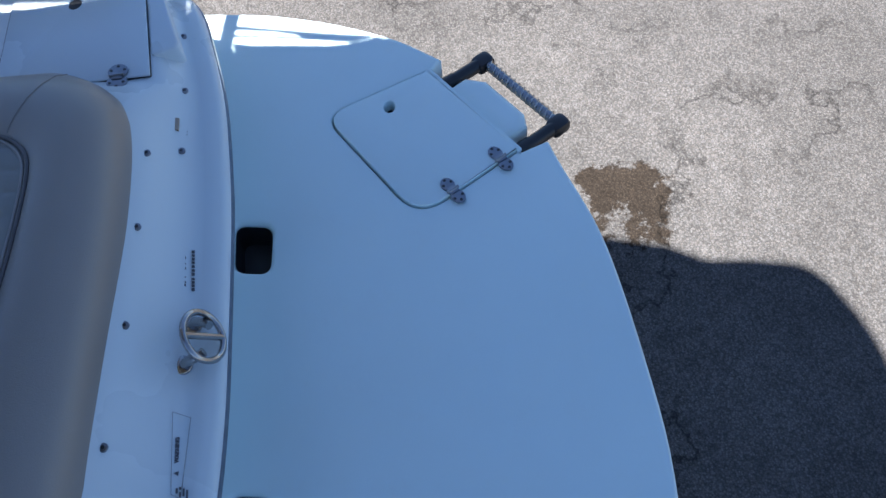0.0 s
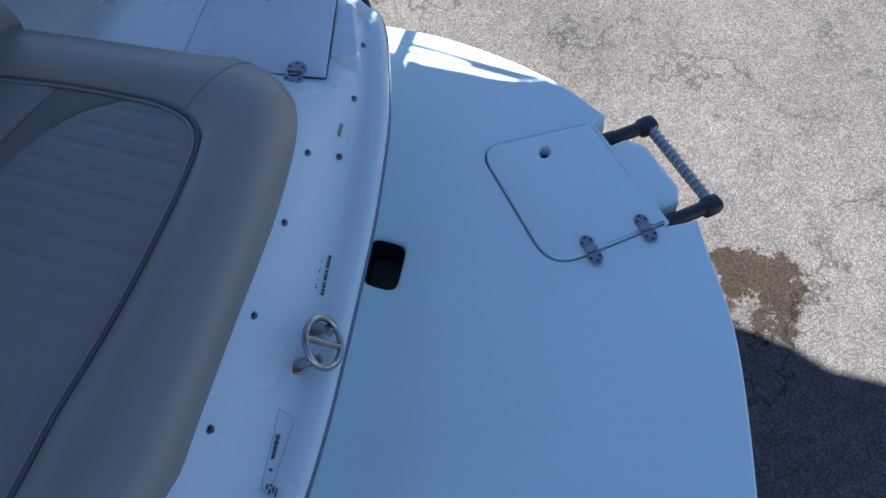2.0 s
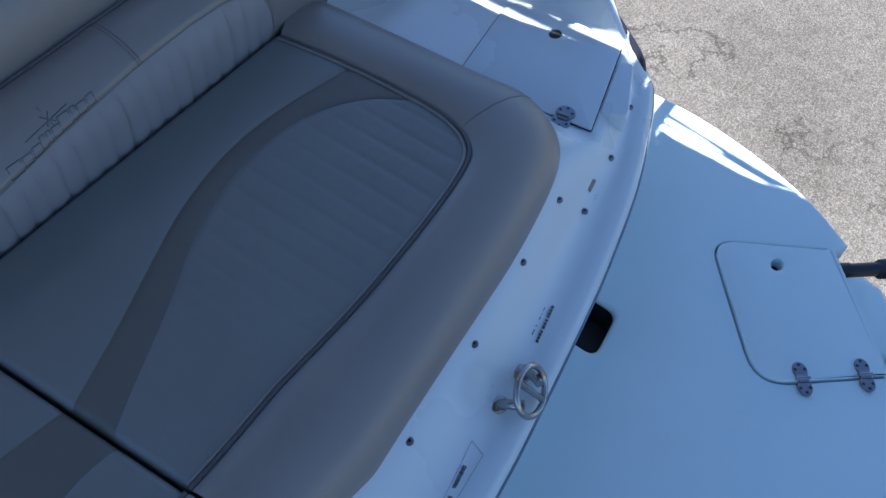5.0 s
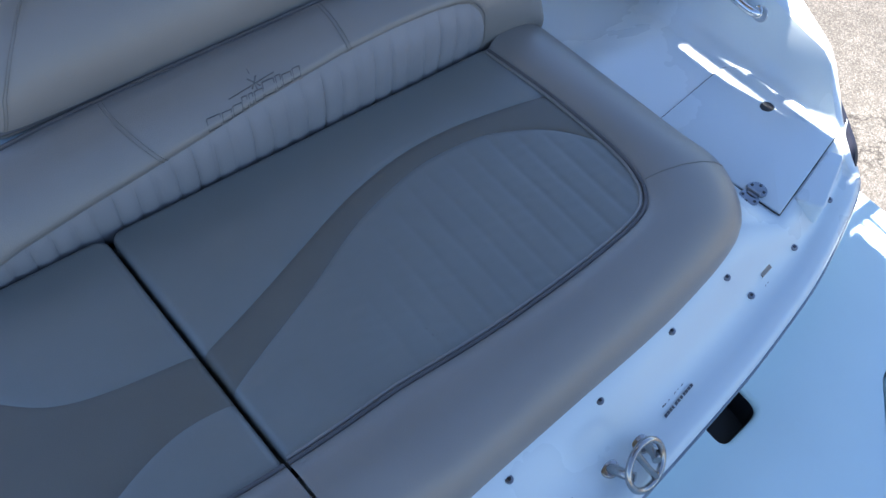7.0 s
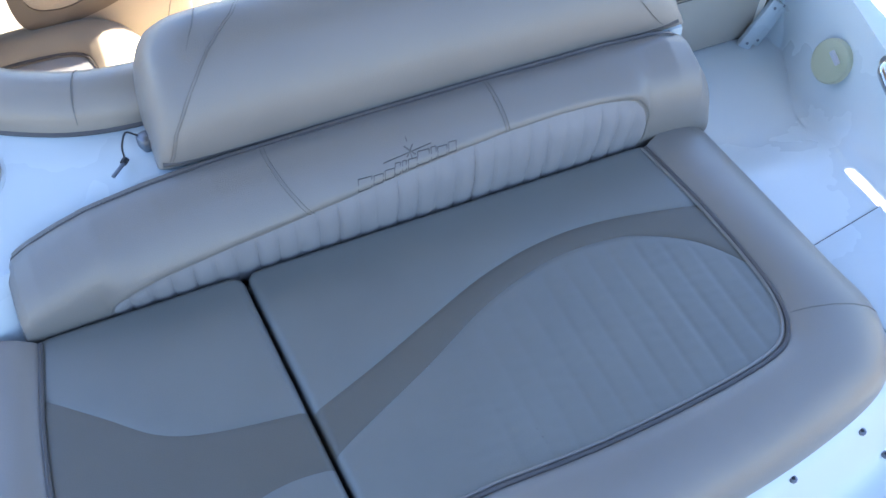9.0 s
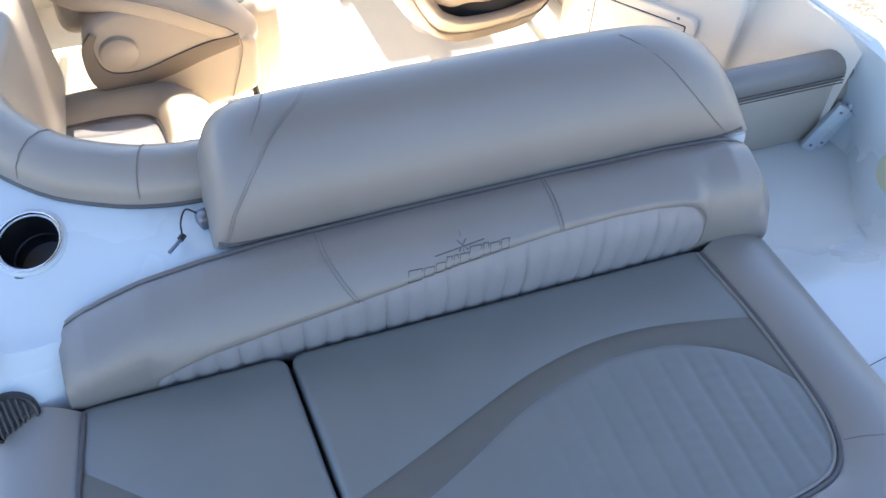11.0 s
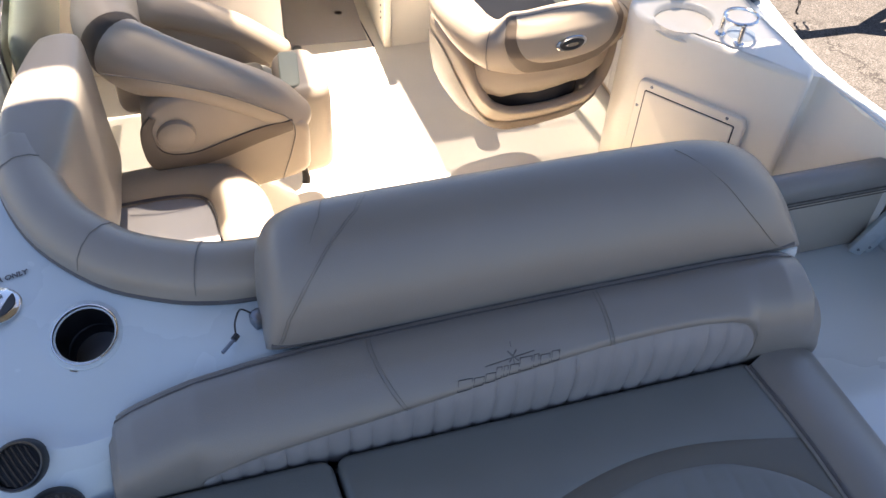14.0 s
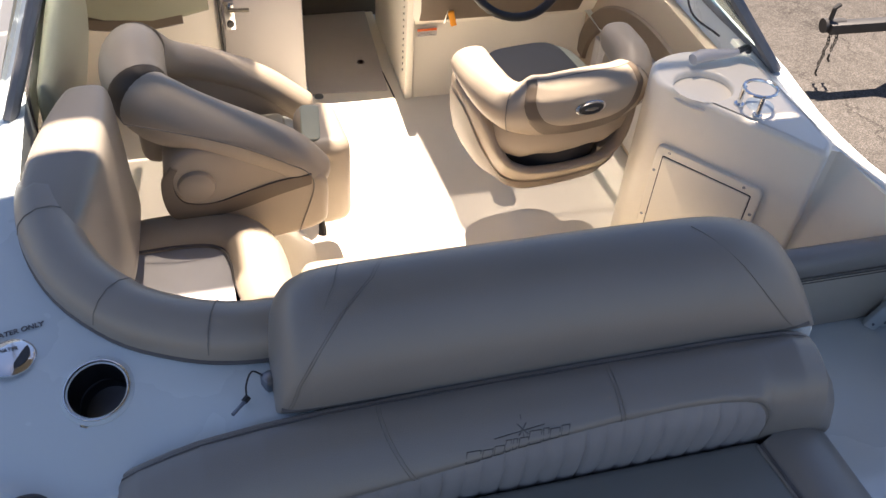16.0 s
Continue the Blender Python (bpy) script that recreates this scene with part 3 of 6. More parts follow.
low_q = sorted((p.x, p.y) for p in star_p if p.y < -0.325)
low_star = lambda u: float(np.interp(gap_x(-0.5) + u * (0.842 - gap_x(-0.5)), [k[0] for k in low_q], [k[1] for k in low_q]))
hi_u, lo_u = as_u(HI, PIP, 0.0032), as_u(LO, PIP, 0.0032)
part("front_panel", pad_piece(PIP, 0.0032, hi_u, lambda u: FRONT, front=True), PANEL, sun_pad, "smooth pale grey vinyl panel")
part("band", pad_piece(PIP, 0.0032, lo_u, hi_u, n=16), BAND, sun_pad, "dark brown vinyl band")
quilt = part("quilted_panel", pad_piece(PIP, 0.0032, low_star, lo_u, channels=True, n=70), PANEL, sun_pad, "channel-stitched pale grey panel, cracked seams")
b = bmesh.new()
tube(b, [(p.x, p.y, S + 0.0025) for p in star_p], 0.0042, 8)
part("piping", b, PIPE, sun_pad)
b = bmesh.new()
tube(b, [(p.x - (p.x - X0) * 0.011, p.y * 0.985, S + 0.002) for p in star_p], 0.003, 8)
part("inner_welt", b, BOLSTER, sun_pad)
port_pad = thing("sun_pad", (0.0, -0.3, 1.04), "grey vinyl sun pad end cushion with a brown band", "cushion", "sun pad cushions")
pp = [p for p in whole_p if p.x < gap_x(p.y) - 0.006 or (p.x < 0 and p.y > -0.3)]
po = [p for p in whole_o[len(whole_p) - len(pp) - 4:] if p.x < gap_x(p.y) - 0.004]
pp = [Vector((gap_x(pp[0].y) - 0.003, pp[0].y))] + pp
po = [Vector((gap_x(-0.69) - 0.003, po[0].y))] + po
pp, po = resample(pp, 70), resample(po, 70)
b = bmesh.new()
rim(b, pp, po)
part("bolster", b, BOLSTER, port_pad, "rolled taupe vinyl rim")
PORT_PIP = [Vector(mir(p)) for p in PIP]
low_p = sorted((p.x, p.y) for p in pp if p.y < -0.325)
low_port = lambda u: float(np.interp(gap_x(-0.5) + u * (-0.362 - gap_x(-0.5)), [k[0] for k in low_p], [k[1] for k in low_p]))
phi_u, plo_raw = as_u(PHI, PORT_PIP, -0.0032), as_u(PLO, PORT_PIP, -0.0032)
plo_u = lambda u: max(plo_raw(u), low_port(u) + 0.001)
part("front_panel", pad_piece(PORT_PIP, -0.0032, phi_u, lambda u: FRONT, front=True), PANEL, port_pad, "smooth pale grey vinyl panel")
part("band", pad_piece(PORT_PIP, -0.0032, plo_u, phi_u, n=24), BAND, port_pad, "dark brown vinyl band")
part("rear_panel", pad_piece(PORT_PIP, -0.0032, low_port, plo_u, n=16, u_to=0.84), PANEL, port_pad)
b = bmesh.new()
tube(b, [(p.x, p.y, S + 0.0025) for p in pp], 0.0042, 8)
part("piping", b, PIPE, port_pad)
for pad_, edge_, s_ in ((sun_pad, star_p, 0.016), (port_pad, pp, -0.016)):
    b = bmesh.new()
    prism(b, [*([g(-0.01, s_), g(-0.48, s_)] if s_ > 0 else [g(-0.48, s_), g(-0.01, s_)]), *edge_[::-1]], S - 0.075, S - 0.022, r=0.002, n=1)
    part("core", b, UNDER, pad_)
# sewn seams across the rolled rim at its corners
for i_, (pad_, pa, oa) in enumerate(((sun_pad, star_p, star_o), (port_pad, pp, po))):
    k = min(range(len(pa)), key=lambda i: (pa[i] - Vector((0.825 if i_ == 0 else -0.345, -0.435))).length)
    b = bmesh.new()
    tube(b, [(pa[k].x + (oa[k].x - pa[k].x) * t, pa[k].y + (oa[k].y - pa[k].y) * t, S + h + 0.0004) for t, h in ((0.04, 0.006), (0.12, 0.0112), (0.2, 0.014), (0.4, 0.014), (0.6, 0.004), (0.76, -0.012), (0.88, -0.034))], 0.0011, 5)
    part("seam", b, SEAM, pad_)
b = bmesh.new()
prism(b, [(p.x, p.y) for p in inset([*whole_o, Vector((X0, 0.1))], 0.03)], 0.98, S - 0.07, r=0.01, bottom=True)
part("engine_cover", b, UNDER, boat, "dark base under the sun pad")

# ---- backrest below the head bolster ----
BX = [-0.356, -0.350, -0.334, -0.305, -0.25, -0.20, -0.1, 0.0, 0.2, 0.48, 0.75, 0.88, 0.93, 0.96, 0.975]
BH = [0.40, 0.55, 0.63, 0.70, 0.79, 0.855, 0.92, 0.955, 0.985, 1.0, 1.0, 0.97, 0.90, 0.72, 0.45]
BS = [(0.075, 1.08), (0.03, 1.10), (0.016, 1.15), (0.008, 1.20), (0.010, 1.25), (0.028, 1.295), (0.06, 1.325), (0.10, 1.335), (0.13, 1.325), (0.142, 1.29), (0.145, 1.2), (0.14, 1.08)]
BSS = [p.to_tuple() for p in crv(BS, 3)]


def back_h(x):
    return float(np.interp(x, BX, BH))


def back_sec(x):
    h = back_h(x)
    return [(0.07 + (y - 0.07) * (0.86 + 0.14 * min(1, h * 1.05)), 1.08 + (z - 1.08) * h) for y, z in BSS]


def back_y(x, z):
    best = [(y, q) for y, q in back_sec(x) if y < 0.09]
    qs = [q for _, q in best]
    return float(np.interp(z, qs, [y for y, _ in best]))


backrest = thing("backrest", (0.3, 0.05, 1.08), "long taupe vinyl backrest with a pleated white lower panel", "backrest")
xs = sorted(set(BX + [round(-0.35 + i * 0.006, 4) for i in range(221)]))
PT = ([-0.222, -0.219, -0.212, -0.198, -0.17, -0.12, 0.0, 0.14, 0.32, 0.49, 0.62, 0.70, 0.75, 0.782, 0.800, 0.811, 0.816], [1.12, 1.152, 1.170, 1.184, 1.198, 1.214, 1.234, 1.252, 1.275, 1.290, 1.293, 1.290, 1.284, 1.274, 1.258, 1.228, 1.12])


def rolled_sec(x):
    """The backrest's section with the roll that stands proud of the pleated panel."""
    k = max(0.0, min(1.0, (x + 0.226) / 0.045, (0.820 - x) / 0.045))
    k = k * k * (3 - 2 * k)
    top = float(np.interp(x, *PT)) if k > 0 else 1.12
    crest = max(q for y, q in back_sec(x) if y < 0.09)
    top = min(top, crest - 0.01)
    out = []
    for i in range(6):
        z = 1.085 + (top - 0.0015 - 1.085) * i / 5
        out.append((back_y(x, z) + 0.005 * k, z))
    for i in range(18):
        a = (crest - top) * (i / 17) ** 1.6
        z = top + a
        out.append((back_y(x, z) - k * 0.013 * math.sqrt(min(1.0, (a + 0.0005) / 0.016)) * math.exp(-(a / 0.05) ** 2), z))
    tail = [(y, z) for y, z in back_sec(x)]
    j = max(range(len(tail)), key=lambda i: tail[i][1] if tail[i][0] < 0.09 else -1)
    return out + tail[j + 1:]


def roll_y(x, z):
    """The front of the backrest's roll at x and z."""
    q = rolled_sec(x)[:24]
    return float(np.interp(z, [k[1] for k in q], [k[0] for k in q]))


b = bmesh.new()
rings(b, [[(x, y, z + 0.0015 * noise.noise(Vector((x * 9, z * 14, 1.0)))) for y, z in rolled_sec(x)] for x in xs], cap0=True, cap1=True)
part("bolster", b, BOLSTER, backrest)
b = bmesh.new()
nx, nz = 300, 14
rows = []
for j in range(nz + 1):
    row = []
    for i in range(nx + 1):
        x = -0.222 + 1.038 * i / nx
        top = float(np.interp(x, *PT)) + 0.002
        z = 1.10 + (top - 1.10) * j / nz
        edge = min(1.0, 5 * (1 - j / nz))
        bulge = 0.0065 * edge * abs(math.sin(math.pi * (x + 0.222) / 0.0371)) ** 0.5
        bulge *= 1 + 0.25 * noise.noise(Vector((x * 25, z * 30, 3.0)))
        row.append((x, back_y(x, min(z, 1.29)) + 0.006 - bulge, z))
    rows.append(row)
rings(b, rows, closed=False)
part("pleated_panel", b, LAVENDER, backrest, "vertically pleated off-white vinyl")
b = bmesh.new()
tube(b, [(x, back_sec(x)[24][0], back_sec(x)[24][1] - 0.001) for x in xs[::4]], 0.0048, 8)
welt = part("welt", b, BOLSTER, backrest)
b = bmesh.new()
tube(b, [(x, back_sec(x)[23][0] - 0.002, back_sec(x)[23][1] + 0.001) for x in xs[::4]], 0.002, 6)
part("piping", b, PIPE, backrest)

# ---- head bolster ----
HS = [p.to_tuple() for p in crv([(0.150, 1.31), (0.132, 1.335), (0.140, 1.39), (0.165, 1.44), (0.20, 1.48), (0.25, 1.498), (0.30, 1.488), (0.335, 1.44), (0.345, 1.38), (0.335, 1.32), (0.27, 1.305)], 3, True)]
HX = [(-0.074, 0.10, 0.25), (-0.070, 0.32, 0.5), (-0.060, 0.58, 0.75), (-0.040, 0.81, 0.9), (-0.012, 0.93, 0.97), (0.04, 1.0, 1), (0.2, 1.02, 1), (0.5, 1.02, 1), (0.70, 1.0, 1), (0.78, 0.95, 1), (0.84, 0.84, 1), (0.89, 0.68, 0.95), (0.925, 0.48, 0.85), (0.948, 0.28, 0.7), (0.956, 0.12, 0.45)]
headrest = thing("head_bolster", (0.44, 0.24, 1.31), "large taupe vinyl head bolster on top of the backrest", "backrest")
b = bmesh.new()
rr = []
for p in crv(HX, 3):
    x, h, d = p
    d = max(0.05, min(1.0, d))
    rr.append([(x, 0.24 + (y - 0.24) * (d + (1 - d) * 0.85 * (1 - max(0.0, min(1.0, (z - 1.31) / 0.19)))), 1.31 + (z - 1.31) * h + 0.0015 * noise.noise(Vector((x * 8, y * 12, z * 12)))) for y, z in HS])
rings(b, rr, cap0=True, cap1=True)
part("cushion", b, BOLSTER, headrest)

# ---- port and aft deck round the lounge ----
CI = [p.to_tuple() for p in crv([(0.962, 0.26, 1.30), (0.3, 0.26, 1.30), (-0.04, 0.26, 1.31), (-0.15, 0.27, 1.31), (-0.24, 0.30, 1.31), (-0.34, 0.36, 1.31), (-0.44, 0.47, 1.315), (-0.50, 0.60, 1.32), (-0.525, 0.74, 1.325), (-0.53, 0.88, 1.33), (-0.54, 1.3, 1.34), (-0.53, 2.1, 1.37)], 4)]
CM = [p.to_tuple() for p in crv([(0.962, 0.15, 1.295), (0.3, 0.15, 1.30), (-0.06, 0.14, 1.30), (-0.18, 0.135, 1.275), (-0.30, 0.115, 1.235), (-0.45, 0.12, 1.235), (-0.60, 0.24, 1.265), (-0.66, 0.42, 1.28), (-0.655, 0.62, 1.295), (-0.62, 0.85, 1.305), (-0.60, 1.15, 1.315), (-0.57, 2.1, 1.36)], 4)]
CO = [p.to_tuple() for p in crv([(0.962, 0.13, 1.05), (0.3, 0.13, 1.05), (-0.06, 0.10, 1.07), (-0.22, 0.08, 1.07), (-0.36, 0.0, 1.07), (-0.52, -0.05, 1.09), (-0.70, 0.05, 1.12), (-0.78, 0.3, 1.15), (-0.76, 0.6, 1.18), (-0.69, 0.9, 1.2), (-0.65, 1.2, 1.22), (-0.62, 2.1, 1.26)], 4)]
b = bmesh.new()
rr = [[(x, y, z - 0.10) for x, y, z in CI], CI]
for t in (0.33, 0.66, 0.9):
    rr.append([Vector(a).lerp(Vector(c), t) + Vector((0, 0, 0.006 * math.sin(math.pi * t))) for a, c in zip(CI, CM)])
for t, k in ((0.0, -0.002), (0.12, 0.018), (0.35, 0.02), (0.7, 0.01), (1.0, 0)):
    rr.append([Vector(a).lerp(Vector(c), t) + Vector((0, 0, k)) for a, c in zip(CM, CO)])
rr.append([(x, y, 0.8) for x, y, z in CO])
rings(b, rr, closed=False)
CUPXY = Vector((-0.368, 0.272))
for it in range(2):
    near = [f for f in b.faces if (f.calc_center_median().xy - CUPXY).length < (0.16, 0.09)[it] and f.normal.z > 0.3 or False]
    es = list({e for f in near for e in f.edges})
    bmesh.ops.subdivide_edges(b, edges=es, cuts=(6, 4)[it], use_grid_fill=True)
    b.normal_update()
DECK_TREE = BVHTree.FromBMesh(b)
bmesh.ops.delete(b, geom=[f for f in b.faces if (f.calc_center_median().xy - CUPXY).length < 0.0565 and f.calc_center_median().z > 1.2], context="FACES")


def on_deck(x, y):
    """The port deck's height and outward way at a place."""
    hit = DECK_TREE.ray_cast(Vector((x, y, 2.0)), Vector((0, 0, -1)))
    return hit[0].z, (hit[1] if hit[1].z > 0 else -hit[1])


deck = part("deck", b, GEL, boat, "white gelcoat deck round the port lounge")
b = bmesh.new()
rings(b, [[(x, y, z) for x, y, z in ((x, -0.05, 1.06), (x, -0.3, 1.03), (x, -0.53, 1.03))] for x in (-0.95, -0.75, -0.5)], closed=False)
part("quarter_deck", b, GEL, boat)

# coaming bolster round the lounge
b = bmesh.new()
sec = [(0.0, 0.0), (-0.003, 0.025), (0.004, 0.048), (0.02, 0.066), (0.045, 0.077), (0.072, 0.074), (0.095, 0.06), (0.11, 0.035), (0.116, 0.0), (0.116, -0.14)]
path = [Vector(p) for p in CI[4:] if p[1] < 0.80]
rr = []
for i, p in enumerate(path):
    a, c = path[max(0, i - 1)], path[min(len(path) - 1, i + 1)]
    d = (c - a).normalized()
    n_ = Vector((d.y, -d.x, 0))
    if n_.dot(Vector((0.3, 1.2, 0)) - Vector((p.x, p.y, 0))) < 0:
        n_ = -n_
    k = 1 - 0.6 * max(0.0, min(1.0, (p.y - 0.72) / 0.08))
    rr.append([p + n_ * u + Vector((0, 0, v * k)) for u, v in sec])
rings(b, rr, closed=False)
coaming = thing("coaming_pad", (-0.3, 0.4, 1.31), "taupe vinyl coaming bolster curved round the port lounge", "cushion")
part("cushion", b, FAWN, coaming)
b = bmesh.new()
tube(b, [p + Vector((0, 0, 0.004)) for p in path], 0.005, 6)
part("piping", b, PIPE, coaming)
for i in (9, 17, 25):
    if i < len(rr):
        b = bmesh.new()
        tube(b, [Vector(q) + Vector((0, 0, 0.0008)) for q in rr[i][1:8]], 0.0014, 4)
        part("seam", b, SEAM, coaming)

# ---- starboard walk-through, locker lid, gunwale ----
G_TOP = ([-0.60, -0.57, -0.53, -0.49, -0.45, -0.42, -0.39, -0.33, -0.26, -0.1, 0.1, 0.5, 1.0, 1.6, 2.2, 3.0], [0.972, 0.985, 1.012, 1.05, 1.095, 1.13, 1.15, 1.158, 1.17, 1.19, 1.21, 1.275, 1.30, 1.32, 1.34, 1.36])
G_FOOT = ([-0.60, -0.5, -0.35, -0.1, 0.1, 0.2, 0.3, 0.4, 0.47, 0.55, 0.75, 3.0], [1.305, 1.325, 1.325, 1.29, 1.36, 1.42, 1.488, 1.525, 1.50, 1.385, 1.30, 1.25])
G_IN = ([-0.60, -0.52, -0.45, -0.41, -0.3, 0.0, 0.1, 0.2, 0.3, 0.36, 0.5, 0.58, 0.67, 0.75, 1.0, 2.0, 3.0], [1.33, 1.352, 1.374, 1.386, 1.392, 1.41, 1.43, 1.445, 1.448, 1.437, 1.390, 1.365, 1.353, 1.345, 1.335, 1.325, 1.285])
G_OUT = ([-0.60, -0.52, -0.45, -0.41, -0.346, -0.27, -0.2, 0.1, 0.25, 0.36, 0.43, 0.52, 0.60, 0.66, 0.72, 0.80, 0.90, 1.0, 2.0, 3.0], [1.355, 1.377, 1.398, 1.406, 1.432, 1.458, 1.478, 1.50, 1.512, 1.503, 1.480, 1.436, 1.413, 1.402, 1.394, 1.391, 1.395, 1.402, 1.39, 1.35])
COVE = ((0.0, 0.0), (0.22, 0.02), (0.42, 0.07), (0.58, 0.15), (0.72, 0.29), (0.83, 0.47), (0.91, 0.67), (0.965, 0.86), (0.985, 0.955))
WALK = ([-0.60, -0.2, -0.12, -0.08, -0.04, 0.06, 0.12, 0.2, 0.3, 0.5], [1.028, 1.0285, 1.028, 1.025, 1.014, 0.958, 0.938, 0.93, 0.927, 0.925])
b = bmesh.new()
rr = []
for y in (-0.60, -0.4, -0.2, -0.12, -0.1, -0.08, -0.06, -0.04, -0.01, 0.03, 0.06, 0.09, 0.12, 0.16, 0.2, 0.3, 0.47):
    z = float(np.interp(y, *WALK))
    rr.append([(x, y if y > -0.5 else lid_edge(x) + 0.002, z) for x in (0.95, 1.1, 1.25, float(np.interp(y, *G_FOOT)) + 0.004)])
rings(b, rr, closed=False)
part("walkway", b, GEL_LIT, boat, "white moulded walk-through step")
b = bmesh.new()
rr = []
for y in [*np.linspace(-0.60, -0.2, 30), *np.linspace(-0.15, 3.0, 34)]:
    y = float(y)
    z, xf, xt, xo = (float(np.interp(y, *c)) for c in (G_TOP, G_FOOT, G_IN, G_OUT))
    zb = float(np.interp(y, *WALK)) if y > -0.5 else float(np.interp(y, [-0.60, -0.53, -0.5], [0.965, 0.99, 1.03]))
    e = min(0.012, (xo - xt) * 0.4)
    row = [(xf - 0.008, y, zb - 0.0015)] + [(xf + (xt - xf) * (f if xt > xf else g ** 1.6), y, zb + (z - zb) * g) for f, g in COVE]
    row += [(xt, y, z - 0.002), (xt + 0.3 * e, y, z), (xo - e, y, z), (xo - 0.3 * e, y, z - 0.3 * e), (xo, y, z - e), (xo + 0.006, y, z - 0.06), (xo - 0.01, y, 0.7)]
    rr.append(row)
rings(b, rr, closed=False)
gun = part("gunwale", b, GEL_LIT, boat, "white gunwale with a rolled top")
b = bmesh.new()
rub = [p for p in crv([(1.366, -0.57, 0.962), (1.382, -0.545, 0.978), (1.395, -0.49, 1.015), (1.41, -0.43, 1.05), (1.445, -0.35, 1.075), (1.485, -0.2, 1.09), (1.51, 0.1, 1.11), (1.55, 0.45, 1.15), (1.43, 1.0, 1.19), (1.39, 2.0, 1.22), (1.35, 3.0, 1.25)], 5)]
tube(b, rub, [min(0.017, 0.010 + 0.0012 * i) for i in range(len(rub))], 8)
part("rub_rail", b, mat("navy_rubber", (0.008, 0.009, 0.02), 0.5, vary=0.2, scale=20), gun, "dark navy rubber rub rail")
b = bmesh.new()
lidp = rounded([(1.08, -0.588), (1.335, -0.5185), (1.33, -0.233), (1.035, -0.278)], [0.003, 0.003, 0.06, 0.012])
fing = [(1.283 + 0.016 * math.cos(a), -0.378 + 0.014 * math.sin(a)) for a in (2 * math.pi * i / 20 for i in range(20))]
slab_holes(b, lidp, [(fing, 0.003)], 1.005, 1.0345, r=0.002, depth=0.025)
locker = part("locker_lid", b, GEL, boat, "white locker lid with a finger hole")
b = bmesh.new()
disc(b, (1.283, -0.378, 1.012), 0.02, 0.004)
part("finger_cup", b, BLACK, locker)
b = bmesh.new()
prism(b, inset(lidp, -0.002), 1.0, 1.0318, r=0.0005, n=1)
part("lid_seal", b, RUBBER, locker, "dark gap round the lid")
hinge(locker, (1.072, -0.525), (1, 0.15), 1.0365)
# raised block aft of the lid
b = bmesh.new()
prism(b, rounded([(1.132, -0.5775), (1.292, -0.534), (1.308, -0.565), (1.16, -0.632)], [0.016, 0.013, 0.015, 0.02]), 0.97, 1.034, r=0.006, n=4)
part("corner_moulding", b, GEL, boat)
# grab rail on the gunwale's inner side
rail = thing("grab_rail", (1.40, -0.08, 1.15), "curved stainless grab rail on the gunwale", "rail")
b = bmesh.new()
tube(b, [p for p in crv([(1.405, -0.015, 1.185), (1.375, -0.028, 1.19), (1.368, -0.06, 1.175), (1.368, -0.12, 1.15), (1.372, -0.18, 1.135), (1.378, -0.215, 1.13), (1.40, -0.228, 1.125)], 5)], 0.0105, 10)
part("bar", b, CHROME, rail)
for q in ((1.406, -0.014, 1.185), (1.392, -0.226, 1.127)):
    b = bmesh.new()
    disc(b, q, 0.02, 0.006, 16, (-1, 0, 0.15))
    part("flange", b, CHROME, rail)
# round translucent inspection cap in the side
cap_m = bpy.data.materials.new("cloudy_plastic")
cap_m.use_nodes = True
pb = cap_m.node_tree.nodes["Principled BSDF"]
pb.inputs["Base Color"].default_value, pb.inputs["Roughness"].default_value, pb.inputs["Transmission Weight"].default_value = (0.62, 0.62, 0.42, 1), 0.35, 0.25
light = thing("inspection_cap", (1.39, 0.09, 1.14), "round cloudy yellowish plastic cap in the side", "deck plate")
b = bmesh.new()
disc(b, (1.408, 0.115, 1.09), 0.052, 0.012, 28, (-0.95, 0.0, 0.3), dome=0.006)
plate = part("plate", b, cap_m, light)
b = bmesh.new()
rbox(b, (1.388, 0.10, 1.118), (0.008, 0.034, 0.012), 0.002, Matrix.Rotation(0.5, 4, "X"))
part("lug", b, PLEAT, plate, "pale raised grip")
# walk-through door with a padded top
door = thing("walkway_door", (1.3, 0.43, 0.93), "tan-cream panelled walk-through door with a padded grey top", "door")
b = bmesh.new()
rbox(b, (1.28, 0.425, 1.035), (0.45, 0.035, 0.21), 0.008)
part("panel", b, DOOR, door)
b = bmesh.new()
rr = []
for x, k in ((1.05, 0.6), (1.06, 0.95), (1.08, 1), (1.47, 1), (1.49, 0.95), (1.5, 0.6)):
    rr.append([(x, 0.43 + 0.036 * k * math.cos(t), 1.15 + 0.045 * k * math.sin(t)) for t in (2 * math.pi * i / 16 for i in range(16))])
rings(b, rr, cap0=True, cap1=True)
pad = part("top_pad", b, BOLSTER, door)
for dz in (-0.008, -0.018, -0.027):
    b = bmesh.new()
    tube(b, [(1.07, 0.3935, 1.15 + dz), (1.45, 0.3935, 1.15 + dz)], 0.0014, 4)
    part("stitch_line", b, STITCH, pad)
